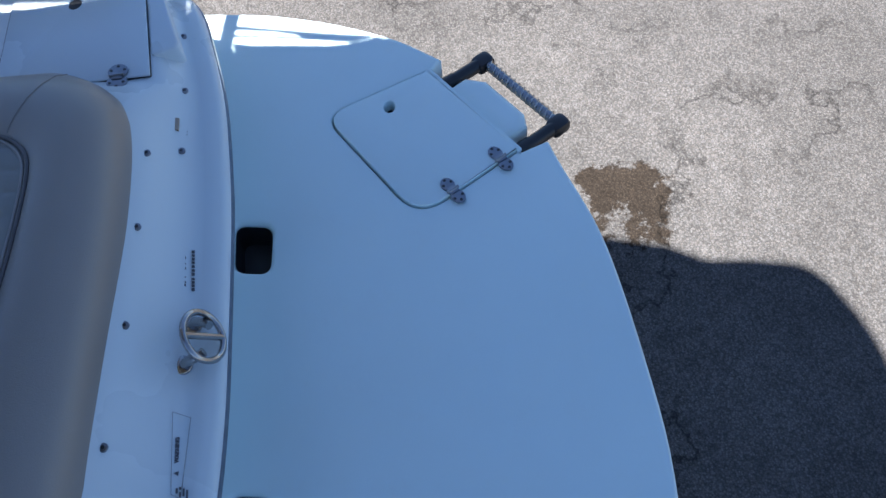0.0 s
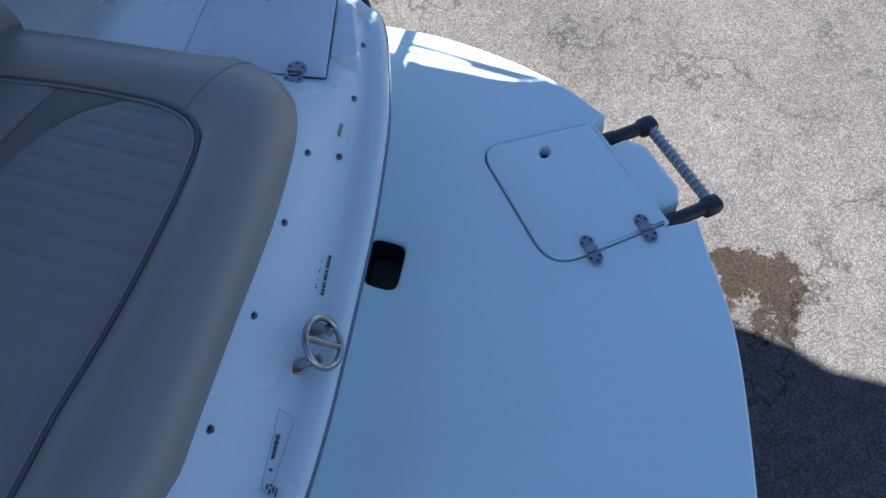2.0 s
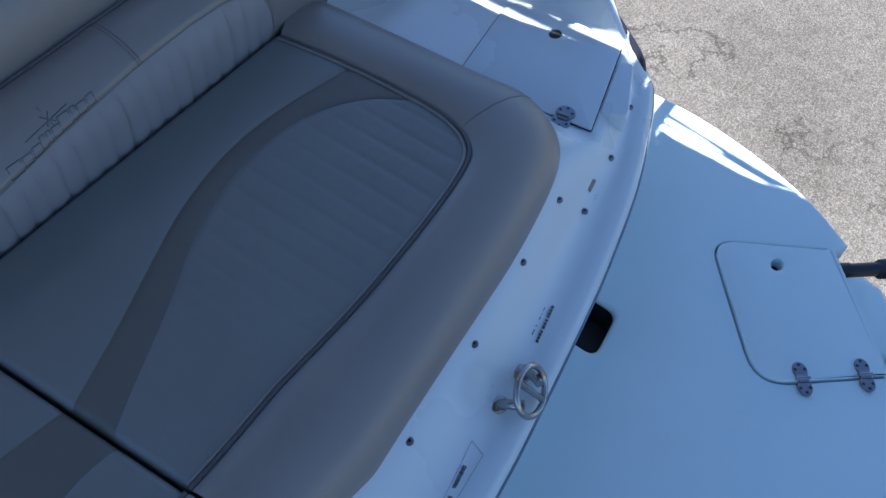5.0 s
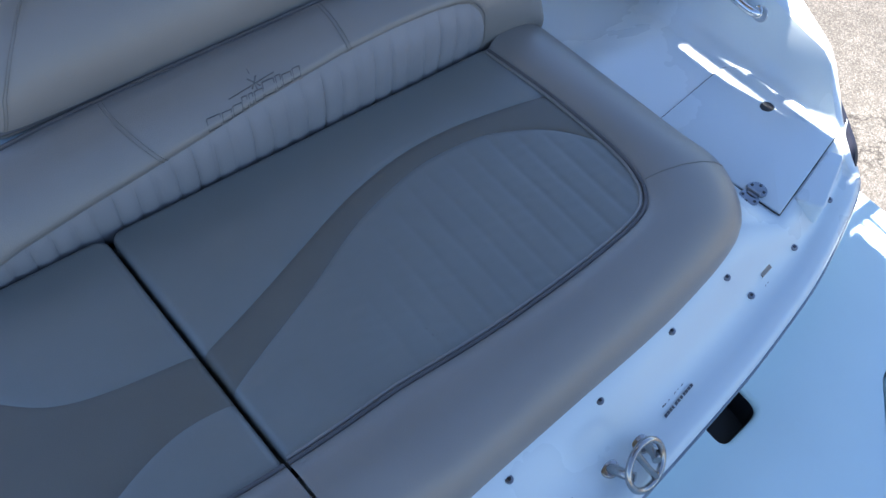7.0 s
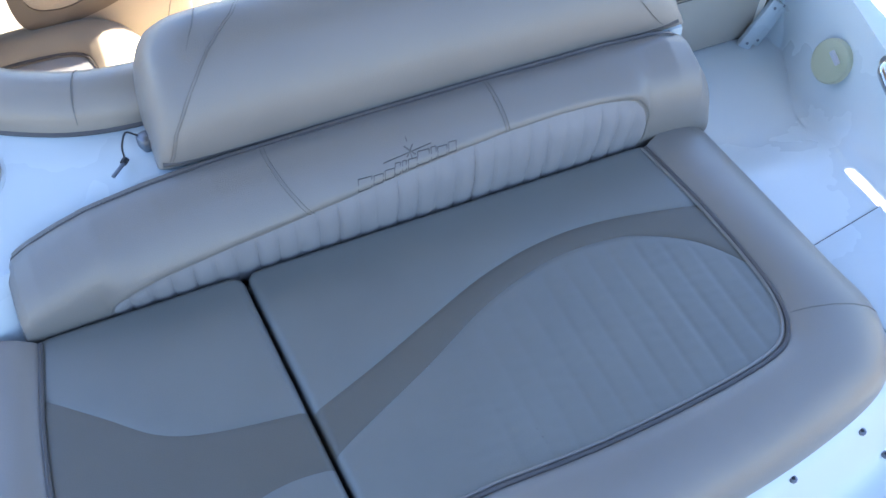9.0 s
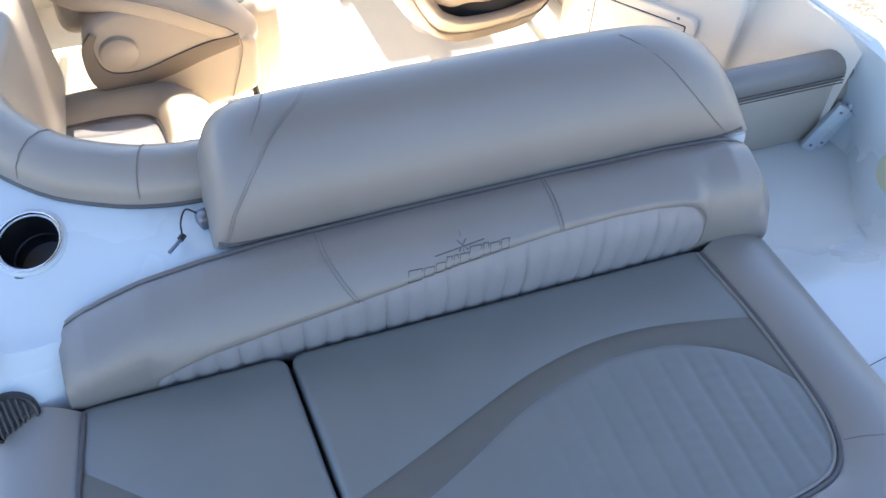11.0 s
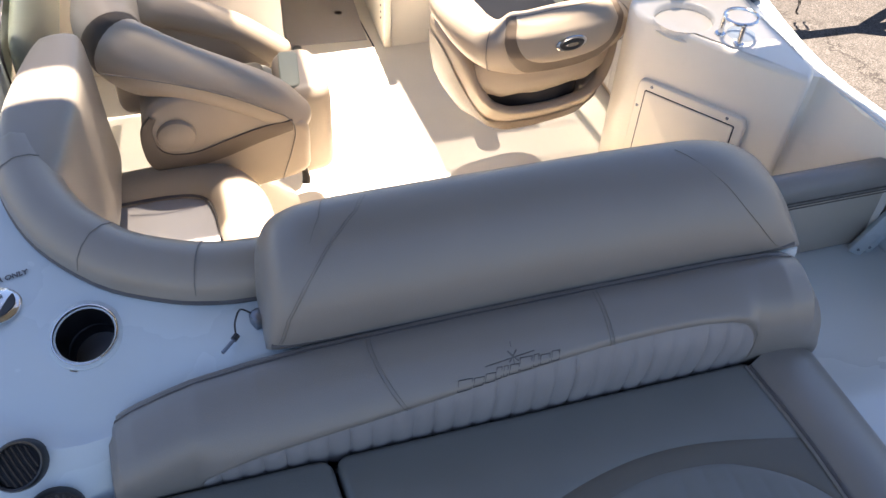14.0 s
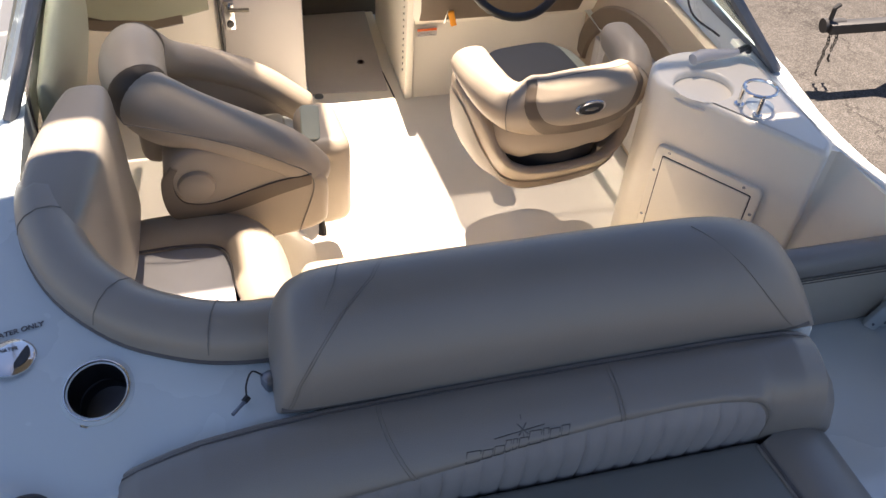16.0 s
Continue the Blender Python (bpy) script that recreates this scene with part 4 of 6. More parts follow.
for x0, x1, wd in ((1.412, 1.472, 0.034), (1.447, 1.50, 0.024)):
    b = bmesh.new()
    lo_, hi_ = Vector((x0, 0.385, 0.925)), Vector((x1, 0.38, 1.055))
    d_ = (hi_ - lo_).normalized()
    n_ = Vector((-0.35, -0.85, 0.3))
    n_ = (n_ - d_ * n_.dot(d_)).normalized()
    rbox(b, (lo_ + hi_) / 2, (wd, 0.022, (hi_ - lo_).length), 0.004, Matrix((n_.cross(d_), n_, d_)).transposed().to_4x4())
    leaf = part("hinge_block", b, GEL, door, "white plastic hinge block")
    for t in (0.12, 0.88):
        b = bmesh.new()
        disc(b, lo_.lerp(hi_, t) + n_ * 0.0105, 0.004, 0.002, 10, n_)
        part("screw", b, DULL, leaf)

# ---- cockpit shell ----
FZ = 0.61
b = bmesh.new()
prism(b, [(-0.62, 0.25), (1.42, 0.25), (1.42, 2.1), (0.585, 2.02), (0.56, 3.4), (0.21, 3.4), (0.235, 2.07), (-0.62, 2.1)], 0.52, FZ, r=0.004)
floor = part("cockpit_floor", b, CREAM, boat, "cream gelcoat cockpit floor")
b = bmesh.new()
prism(b, rounded([(0.255, 2.02), (0.525, 1.985), (0.545, 1.93), (0.255, 1.96)], 0.01), FZ - 0.01, FZ + 0.003, r=0.002, n=2)
part("floor_plate", b, CREAM, floor)
for x, y in ((0.25, 2.07), (0.45, 2.28)):
    b = bmesh.new()
    disc(b, (x, y, FZ), 0.018, 0.004, 16)
    part("drain", b, DULL, floor)
b = bmesh.new()
tube(b, [(0.50, 2.53, FZ + 0.001), (0.535, 2.02, FZ + 0.001)], 0.003, 6)
part("floor_seam", b, RUBBER, floor)
for name, pts in (("wall_starboard", [(1.40, 0.47), (1.38, 2.6)]), ("wall_port", [(-0.60, 0.3), (-0.62, 2.6)])):
    b = bmesh.new()
    (x0, y0), (x1, y1) = pts
    s = 0.03 if x0 > 0 else -0.03
    rr = []
    for z, dx in ((FZ - 0.02, -0.6 * s), (FZ + 0.02, -0.3 * s), (0.8, 0), (1.24 if s > 0 else 1.3, 0.3 * s)):
        rr.append([(x0 + dx, y0, z), ((x0 + x1) / 2 + dx, (y0 + y1) / 2, z), (x1 + dx, y1, z), (x1 + dx + s, y1, z), (x0 + dx + s, y0, z)])
    rings(b, rr, cap0=True, cap1=True)
    part(name, b, CREAM, boat)
# back wall under the aft deck, and the lounge base
b = bmesh.new()
rbox(b, (0.50, 0.30, 0.90), (0.88, 0.05, 0.62), 0.02)
part("aft_bulkhead", b, CREAM, boat)

# helm console and cabin bulkhead, with the companionway between
b = bmesh.new()
rr = []
for x in (0.59, 0.61, 1.0, 1.42):
    k = 0 if x > 0.6 else 0.02
    rr.append([(x, y + k, z) for y, z in ((2.00, FZ - 0.01), (2.03, FZ + 0.03), (2.05, 0.90), (1.99, 0.945), (1.965, 1.0), (1.98, 1.20), (2.06, 1.32), (2.6, 1.40), (2.6, FZ - 0.01))])
rings(b, rr, cap0=True, cap1=True)
helm = part("helm_console", b, CREAM, boat, "cream moulded helm console")
b = bmesh.new()
rr = []
for x in (0.612, 0.63, 1.2, 1.22):
    k = 0.004 if x in (0.63, 1.2) else 0
    rr.append([(x, 1.985 - k, 0.951), (x, 1.958 - k, 1.0), (x, 1.972 - k, 1.19), (x, 1.99, 1.19), (x, 1.995, 0.951)])
rings(b, rr, cap0=True, cap1=True)
part("dash_panel", b, DARKTAN, helm, "brown-tan dashboard panel")
b = bmesh.new()
rbox(b, (0.655, 2.036, 0.875), (0.075, 0.006, 0.034), 0.001)
lab = part("warning_label", b, PLEAT, helm, "white warning label with an orange header")
ORANGE = mat("orange_print", (0.75, 0.14, 0.02), 0.5, vary=0.05, scale=30)
b = bmesh.new()
rbox(b, (0.655, 2.0315, 0.886), (0.073, 0.003, 0.009), 0.0005)
part("label_header", b, ORANGE, lab)
b = bmesh.new()
bars(b, (0.622, 2.032, 0.876), (1, 0, 0), (0, 0, -1), [[(0, 0.06)], [(0, 0.05)], [(0, 0.062)]], 0.0025, 0.006)
part("label_print", b, INK, lab)
wheel = thing("steering_wheel", (0.86, 1.75, 1.2), "black three-spoke steering wheel on the helm console", "steering wheel")
wc, wa = Vector((0.865, 1.76, 1.26)), Vector((0, -0.82, 0.57)).normalized()
w1 = Vector((1, 0, 0))
w2 = wa.cross(w1)
b = bmesh.new()
tube(b, [wc + (w1 * math.cos(t) + w2 * math.sin(t)) * 0.165 for t in (2 * math.pi * i / 40 for i in range(40))], 0.0145, 10, closed=True)
part("rim", b, BLACK, wheel)
for a in (90, 210, 330):
    b = bmesh.new()
    q = w1 * math.cos(radians(a)) + w2 * math.sin(radians(a))
    tube(b, [wc - wa * 0.03, wc + q * 0.16], 0.01, 8)
    part("spoke", b, DULL, wheel)
b = bmesh.new()
disc(b, wc - wa * 0.05, 0.045, 0.04, 20, wa, 0.01)
part("hub", b, BLACK, wheel)
b = bmesh.new()
tube(b, [wc - wa * 0.04, wc - wa * 0.25], 0.03, 12)
part("column", b, BLACK, wheel)
key_f = thing("key_float", (0.71, 1.95, 1.0), "orange foam key float hanging from the ignition", "key ring")
b = bmesh.new()
rbox(b, (0.722, 1.945, 0.975), (0.022, 0.012, 0.06), 0.004, Matrix.Rotation(-0.25, 4, "Y"))
part("float", b, mat("orange_foam", (0.85, 0.33, 0.02), 0.6, vary=0.06, scale=40), key_f)
b = bmesh.new()
tube(b, [(0.71, 1.955, 1.005), (0.70, 1.95, 0.985), (0.695, 1.95, 0.955)], 0.003, 6)
part("keys", b, CHROME, key_f)
throttle = thing("throttle_lever", (1.24, 1.75, 1.05), "black throttle control on the side panel", "lever")
b = bmesh.new()
disc(b, (1.37, 1.78, 1.07), 0.045, 0.03, 20, (-1, 0, 0.1), 0.006)
part("body", b, BLACK, throttle)
b = bmesh.new()
tube(b, [(1.34, 1.78, 1.08), (1.30, 1.76, 1.15), (1.29, 1.75, 1.22)], [0.012, 0.011, 0.014], 8)
part("handle", b, BLACK, throttle)

# port bulkhead with its sliding door, and the tan panel
b = bmesh.new()
rbox(b, (-0.34, 2.10, 0.97), (0.53, 0.10, 0.74), 0.02)
part("port_bulkhead", b, CREAM, boat)
b = bmesh.new()
rr = []
for x, z in ((-0.58, 1.06), (-0.45, 1.0), (-0.3, 0.985), (-0.2, 1.0), (-0.11, 1.02)):
    rr.append([(x, 2.045, z), (x, 2.03, z + 0.02), (x, 2.03, 1.32), (x, 2.05, 1.34)])
rings(b, rr, closed=False)
part("port_panel", b, SAGE, boat, "sage vinyl panel over the bulkhead")
b = bmesh.new()
rr = []
for x, z in ((-0.56, 0.985), (-0.45, 0.965), (-0.3, 0.96), (-0.2, 0.975)):
    rr.append([(x, 2.045, z - 0.0), (x, 2.034, z + 0.01), (x, 2.034, z + 0.045), (x, 2.045, z + 0.05)])
rings(b, rr, closed=False)
part("port_band", b, DARKTAN, boat)
cdoor = thing("cabin_door", (0.06, 2.05, FZ), "off-white cabin door with a chrome latch", "door")
b = bmesh.new()
rbox(b, (0.065, 2.045, 0.98), (0.275, 0.03, 0.74), 0.008)
part("leaf", b, mat("cabin_door_paint", (0.47, 0.44, 0.415), 0.35, vary=0.03, scale=4, spots=0.06), cdoor)
b = bmesh.new()
rbox(b, (-0.076, 2.035, 0.98), (0.01, 0.03, 0.74), 0.002)
part("edge_seal", b, BLACK, cdoor)
b = bmesh.new()
rbox(b, (-0.045, 2.025, 1.005), (0.035, 0.012, 0.11), 0.004)
lt = part("latch_plate", b, CHROME, cdoor, "chrome latch plate")
b = bmesh.new()
tube(b, [(-0.045, 2.015, 1.04), (-0.045, 1.99, 1.042), (0.02, 1.985, 1.042)], 0.008, 8)
part("handle", b, CHROME, lt)
b = bmesh.new()
disc(b, (-0.045, 2.02, 0.975), 0.013, 0.006, 14, (0, -1, 0))
part("lock", b, BLACK, lt)
b = bmesh.new()
rbox(b, (0.585, 2.3, 0.98), (0.03, 0.6, 0.74), 0.006)
part("cabin_jamb", b, CREAM, boat)
b = bmesh.new()
rbox(b, (0.40, 2.20, 1.035), (0.40, 0.05, 0.14), 0.008)
part("companionway_head", b, GEL, boat)
b = bmesh.new()
rbox(b, (0.40, 2.70, 1.09), (0.62, 1.0, 0.03), 0.004)
part("cabin_roof", b, CREAM, boat)
for i in range(12):
    b = bmesh.new()
    disc(b, (0.57, 2.04, 0.72 + i * 0.026), 0.005, 0.003, 8, (-1, -0.3, 0))
    part("snap", b, CHROME, cdoor)
SOLE = mat("cabin_sole", (0.46, 0.425, 0.40), 0.4, vary=0.05, scale=5, spots=0.15)
b = bmesh.new()
prism(b, [(0.222, 2.09), (0.520, 2.07), (0.560, 3.3), (0.222, 3.3)], FZ - 0.01, FZ + 0.004, r=0.002, n=2)
part("cabin_sole", b, SOLE, boat, "grey-brown cabin floor panel")
# near-black end wall: the cabin's inner shade is put into its colour
CABIN_SHADE = mat("cabin_shade", (0.06, 0.055, 0.05), 0.8, vary=0.1, scale=5)
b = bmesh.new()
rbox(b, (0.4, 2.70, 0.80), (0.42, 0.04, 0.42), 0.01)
part("cabin_end", b, CABIN_SHADE, boat)
b = bmesh.new()
rbox(b, (0.2, 2.8, 0.95), (0.03, 1.3, 0.9), 0.004)
part("cabin_side", b, CREAM, boat)
# foredeck over the cabin
b = bmesh.new()
rr = []
for y, w, z in ((2.29, 1.0, 1.37), (2.7, 1.0, 1.43), (3.5, 0.95, 1.46), (4.5, 0.7, 1.44), (5.5, 0.25, 1.42)):
    rr.append([(X0 + w * t, y, z + 0.05 * (1 - t * t) - (0.25 if abs(t) == 1 else 0)) for t in (-1, -0.95, -0.6, -0.2, 0.2, 0.6, 0.95, 1)])
rings(b, rr, closed=False)
part("foredeck", b, GEL, boat, "white foredeck over the cabin")

b = bmesh.new()
rbox(b, (-0.215, 2.36, 1.345), (0.83, 0.56, 0.05), 0.02)
part("dash_top", b, GEL, boat)

# side upholstery by the helm
side = thing("side_pad", (1.29, 1.6, 0.64), "tan side upholstery with a brown arch and pleats", "upholstery")
b = bmesh.new()
rr = []
for y in np.linspace(1.13, 2.04, 18):
    rr.append([(1.30, float(y), 0.60), (1.288, float(y), 0.66), (1.282, float(y), 0.9), (1.286, float(y), 1.18), (1.30, float(y), 1.22), (1.34, float(y), 1.23)])
rings(b, rr, closed=False)
part("panel", b, TAN, side)
AY, AZ = 1.45, 0.74


def arch(t, ry, rz, x):
    return Vector((x, AY + ry * math.cos(t), AZ + rz * math.sin(t)))


b = bmesh.new()
rr = []
for t in np.linspace(0.0, math.pi * 0.72, 30):
    t = float(t)
    rr.append([arch(t, 0.61, 0.39, 1.283), arch(t, 0.60, 0.384, 1.272), arch(t, 0.53, 0.312, 1.270), arch(t, 0.52, 0.305, 1.281)])
rings(b, rr, closed=False)
part("arch_band", b, DARKTAN, side)
for i in range(14):
    y = 1.31 + i * 0.044
    h = AZ + 0.30 * math.sqrt(max(0.02, 1 - ((y + 0.022 - AY) / 0.515) ** 2))
    b = bmesh.new()
    rbox(b, (1.279, y, (0.66 + h) / 2), (0.016, 0.0445, h - 0.66), 0.005)
    part("pleat", b, PLEAT, side, "pale pleated vinyl")

# ---- wet bar with its access hatch ----
bar_t = thing("wet_bar", (1.2, 0.9, FZ), "cream moulded wet bar cabinet with a round sink", "cabinet")
P1, P2 = Vector((1.0, 0.972)), Vector((1.275, 0.625))
body_o = rounded([(1.003, 0.975), (1.285, 0.618), (1.33, 0.66), (1.315, 1.10), (1.12, 1.12), (1.02, 1.08)], [0.03, 0.015, 0.02, 0.03, 0.05, 0.05])
b = bmesh.new()
sink = [(1.118 + 0.078 * math.cos(a), 0.945 + 0.07 * math.sin(a)) for a in (2 * math.pi * i / 32 for i in range(32))]
slab_holes(b, body_o, [(sink, 0.008)], FZ - 0.01, 1.31, r=0.016, depth=0.022)
wb = part("body", b, CREAM, bar_t)
b = bmesh.new()
disc(b, (1.118, 0.945, 1.284), 0.085, 0.006, 28)
part("sink_bottom", b, CREAM, wb)
FN = Vector((-0.784, -0.621, 0))
FU = Vector((P2.x - P1.x, P2.y - P1.y, 0)).normalized()


def face(u, z, out=0.0):
    return Vector((P1.x, P1.y, 0)) + FU * u + Vector((0, 0, z)) + FN * out


def face_slab(bm, u0, u1, z0, z1, rad, out0, out1, r):
    o = rounded([(u0, z0), (u1, z0), (u1, z1), (u0, z1)], rad)
    rr = []
    for k in range(4):
        a = k / 3 * math.pi / 2
        rr.append([face(p.x, p.y, out1 - r + r * math.sin(a)) for p in inset(o, r * (1 - math.cos(a)))])
    rings(bm, [[face(p.x, p.y, out0) for p in o], *rr], cap1=True)


b = bmesh.new()
face_slab(b, 0.045, 0.35, 0.72, 1.145, 0.025, -0.01, 0.010, 0.006)
fr = part("hatch_frame", b, CREAM, bar_t, "cream hatch frame with screws")
b = bmesh.new()
face_slab(b, 0.068, 0.325, 0.74, 1.117, 0.006, 0.0, 0.0112, 0.001)
part("hatch_gap", b, RUBBER, fr)
b = bmesh.new()
face_slab(b, 0.071, 0.322, 0.743, 1.114, 0.005, 0.005, 0.0135, 0.002)
part("hatch_door", b, CREAM, fr)
for u, z in ((0.085, 1.131), (0.30, 1.131), (0.056, 1.06), (0.056, 0.90), (0.338, 1.06), (0.338, 0.90)):
    b = bmesh.new()
    disc(b, face(u, z, 0.009), 0.0045, 0.002, 10, FN)
    part("screw", b, DULL, fr)
cupr = thing("ring_holder", (1.19, 0.80, 1.31), "chrome drink ring on two posts", "cup holder")
b = bmesh.new()
RH = Vector((1.203, 0.833, 1.365))
tube(b, [RH + Vector((0.042 * math.cos(t), 0.038 * math.sin(t), 0)) for t in (2 * math.pi * i / 32 for i in range(32))], 0.0045, 8, closed=True)
part("ring", b, CHROME, cupr)
for q in ((1.168, 0.85), (1.19, 0.795)):
    b = bmesh.new()
    tube(b, [(*q, 1.309), (*q, 1.365)], 0.0065, 10)
    po_ = part("post", b, CHROME, cupr)
    b = bmesh.new()
    disc(b, (*q, 1.308), 0.014, 0.006, 16)
    part("foot", b, CHROME, po_)
b = bmesh.new()
disc(b, (1.222, 0.838, 1.3085), 0.036, 0.003, 24)
part("ring_mark", b, GEL, bar_t)
b = bmesh.new()
rr = []
MT = [0.0, 0.07, 0.14, 0.3, 0.55, 1.0]
for i in range(29):
    t = i / 28
    q = Vector((1.262, 0.6425, FZ - 0.01)).lerp(Vector((1.45, 0.405, FZ - 0.01)), t)
    e = Vector([float(np.interp(t, MT, c)) for c in ([1.286, 1.318, 1.343, 1.366, 1.394, 1.440], [0.656, 0.658, 0.655, 0.60, 0.50, 0.37], [1.3055, 1.299, 1.290, 1.283, 1.276, 1.258])])
    row = [(q.x + (e.x - q.x) * f ** 3.2, q.y + (e.y - q.y) * f ** 3.2, q.z + (e.z - 0.004 - q.z) * f) for f in (0.0, 0.25, 0.5, 0.7, 0.84, 0.93, 0.98)]
    rr.append(row + [(e.x, e.y, e.z - 0.002), e, e + Vector((0.012, 0.006, 0.0))])
rings(b, rr, closed=False)
part("side_moulding", b, CREAM, boat, "cream moulded side behind the wet bar")
b = bmesh.new()
rr = []
for i in range(25):
    y = 0.648 + 0.502 * i / 24
    xi = float(np.interp(y, [0.648, 0.70, 0.75, 1.15], [1.290, 1.318, 1.322, 1.308]))
    zi = float(np.interp(y, [0.648, 0.70, 1.15], [1.3055, 1.3105, 1.3105]))
    xo, zo = float(np.interp(y, *G_IN)) + 0.006, float(np.interp(y, *G_TOP)) + 0.0015
    rr.append([(xi - 0.006, y - 0.005, zi - 0.010), (xi, y, zi)] + [(xi + (xo - xi) * t, y, zi + (zo - zi) * t) for t in (0.15, 0.3, 0.6, 0.85, 1.0)])
rings(b, rr, closed=False)
part("gunwale_cove", b, CREAM, boat)
# handheld shower with its hose
shower = thing("shower_head", (1.22, 1.06, 1.31), "clear and white handheld shower with a thin dark hose", "shower")
b = bmesh.new()
tube(b, [(1.12, 1.03, 1.335), (1.15, 1.04, 1.337), (1.23, 1.04, 1.337), (1.26, 1.045, 1.337)], [0.015, 0.018, 0.013, 0.009], 14)
part("body", b, PLEAT, shower)
b = bmesh.new()
tube(b, [p for p in crv([(1.26, 1.045, 1.337), (1.29, 1.05, 1.345), (1.305, 1.06, 1.325)], 4)], 0.009, 8)
part("plug", b, BLACK, shower)
b = bmesh.new()
tube(b, [p for p in crv([(1.20, 1.06, 1.38), (1.16, 1.16, 1.40), (1.2, 1.28, 1.45), (1.28, 1.32, 1.5)], 6)], 0.003, 6)
part("hose", b, BLACK, shower)

# ---- bucket seats ----
def bucket_path(rx, ry, f, n=30):
    """Plan of the seat shell round the sitter: from one arm's front round the back to the other; with its outward way."""
    pts = []
    for i in range(6):
        pts.append((Vector((-rx, f * (1 - i / 6))), Vector((-1, 0))))
    for i in range(n + 1):
        a = math.pi * i / n
        c, s = math.cos(a), math.sin(a)
        q = 0.72
        pts.append((Vector((-rx * abs(c) ** q * (1 if c > 0 else -1), -ry * abs(s) ** q)), Vector((-c, -s)).normalized()))
    for i in range(1, 7):
        pts.append((Vector((rx, f * i / 6)), Vector((1, 0))))
    return pts


def roll(bm, stations, seg=18, n=5):
    """A padded roll: stations of x, y, z, half width and half height, with rounded ends."""
    st = crv(stations, n)
    rr = []
    for i, q in enumerate(st):
        a_, b_ = st[max(0, i - 1)], st[min(len(st) - 1, i + 1)]
        d = Vector(b_[:3]) - Vector(a_[:3])
        d.normalize()
        sd = Vector((d.y, -d.x, 0))
        sd = sd.normalized() if sd.length > 1e-4 else Vector((1, 0, 0))
        up = sd.cross(d)
        ring_ = lambda c, k: [c + sd * q[3] * k * math.cos(t) + up * q[4] * k * math.sin(t) for t in (2 * math.pi * j / seg for j in range(seg))]
        c = Vector(q[:3])
        if i == 0:
            rr += [ring_(c - d * q[3] * h, k) for h, k in ((0.62, 0.15), (0.55, 0.5), (0.36, 0.8), (0.16, 0.95))]
        rr.append(ring_(c, 1))
        if i == len(st) - 1:
            rr += [ring_(c + d * q[3] * h, k) for h, k in ((0.16, 0.95), (0.36, 0.8), (0.55, 0.5), (0.62, 0.15))]
    rings(bm, rr, cap0=True, cap1=True)
    return rr


def plate_xz(bm, outline, y0, y1, r=0.015):
    """An upright plate in the plane of x and z: its face with a rounded rim at y0, its back at y1."""
    o = [Vector(p) for p in outline]
    s_ = 1 if y1 > y0 else -1
    rr = [[(p.x, y1, p.y) for p in o]]
    for j in range(5):
        a_ = j / 4 * math.pi / 2
        rr.append([(p.x, y0 + s_ * r * (1 - math.sin(a_)), p.y) for p in inset(o, r * (1 - math.cos(a_)))])
    rings(bm, rr, cap0=True, cap1=True)


# port seat, turned to face starboard: a horseshoe roll on side plates
port_seat = thing("port_seat", (-0.05, 1.235, 0.61), "tan vinyl bucket seat turned sideways, with a brown stripe", "seat", "bucket seats")
ARM = [(0.095, 1.056, 1.075, 0.062, 0.066), (0.04, 1.054, 1.145, 0.064, 0.066), (-0.05, 1.054, 1.205, 0.066, 0.066), (-0.15, 1.056, 1.262, 0.068, 0.068), (-0.225, 1.070, 1.290, 0.068, 0.086), (-0.275, 1.105, 1.308, 0.070, 0.090), (-0.298, 1.16, 1.326, 0.075, 0.084), (-0.302, 1.225, 1.334, 0.078, 0.080), (-0.298, 1.30, 1.325, 0.072, 0.072), (-0.283, 1.38, 1.285, 0.058, 0.060), (-0.23, 1.435, 1.218, 0.048, 0.050), (-0.12, 1.456, 1.172, 0.046, 0.048), (0.01, 1.465, 1.10, 0.045, 0.047), (0.125, 1.46, 1.008, 0.044, 0.046)]
b = bmesh.new()
roll(b, ARM, 36, 10)
shell_p = part("arm_roll", b, TAN, port_seat, "padded tan roll round the arms and headrest")
b = bmesh.new()
side_o = [p.xy for p in crv([(0.13, 1.10, 0), (0.136, 1.0, 0), (0.118, 0.94, 0), (0.0, 0.912, 0), (-0.12, 0.90, 0), (-0.22, 0.945, 0), (-0.268, 1.04, 0), (-0.266, 1.13, 0), (-0.255, 1.185, 0), (-0.22, 1.22, 0), (-0.15, 1.235, 0), (-0.05, 1.195, 0), (0.06, 1.125, 0)], 4, True)]
plate_xz(b, side_o, 0.994, 1.10, 0.02)
part("side_panel", b, TAN, port_seat)
low_e = resample([p.xy for p in crv([(-0.240, 1.190, 0), (-0.268, 1.15, 0), (-0.274, 1.09, 0), (-0.262, 1.035, 0), (-0.22, 1.012, 0), (-0.16, 1.018, 0), (-0.078, 1.036, 0), (0.008, 1.066, 0), (0.094, 1.090, 0)], 5)], 44)
up_e = resample([p.xy for p in crv([(-0.226, 1.180, 0), (-0.240, 1.15, 0), (-0.240, 1.11, 0), (-0.224, 1.078, 0), (-0.19, 1.066, 0), (-0.14, 1.067, 0), (-0.071, 1.089, 0), (0.013, 1.113, 0), (0.095, 1.122, 0)], 5)], 44)
b = bmesh.new()
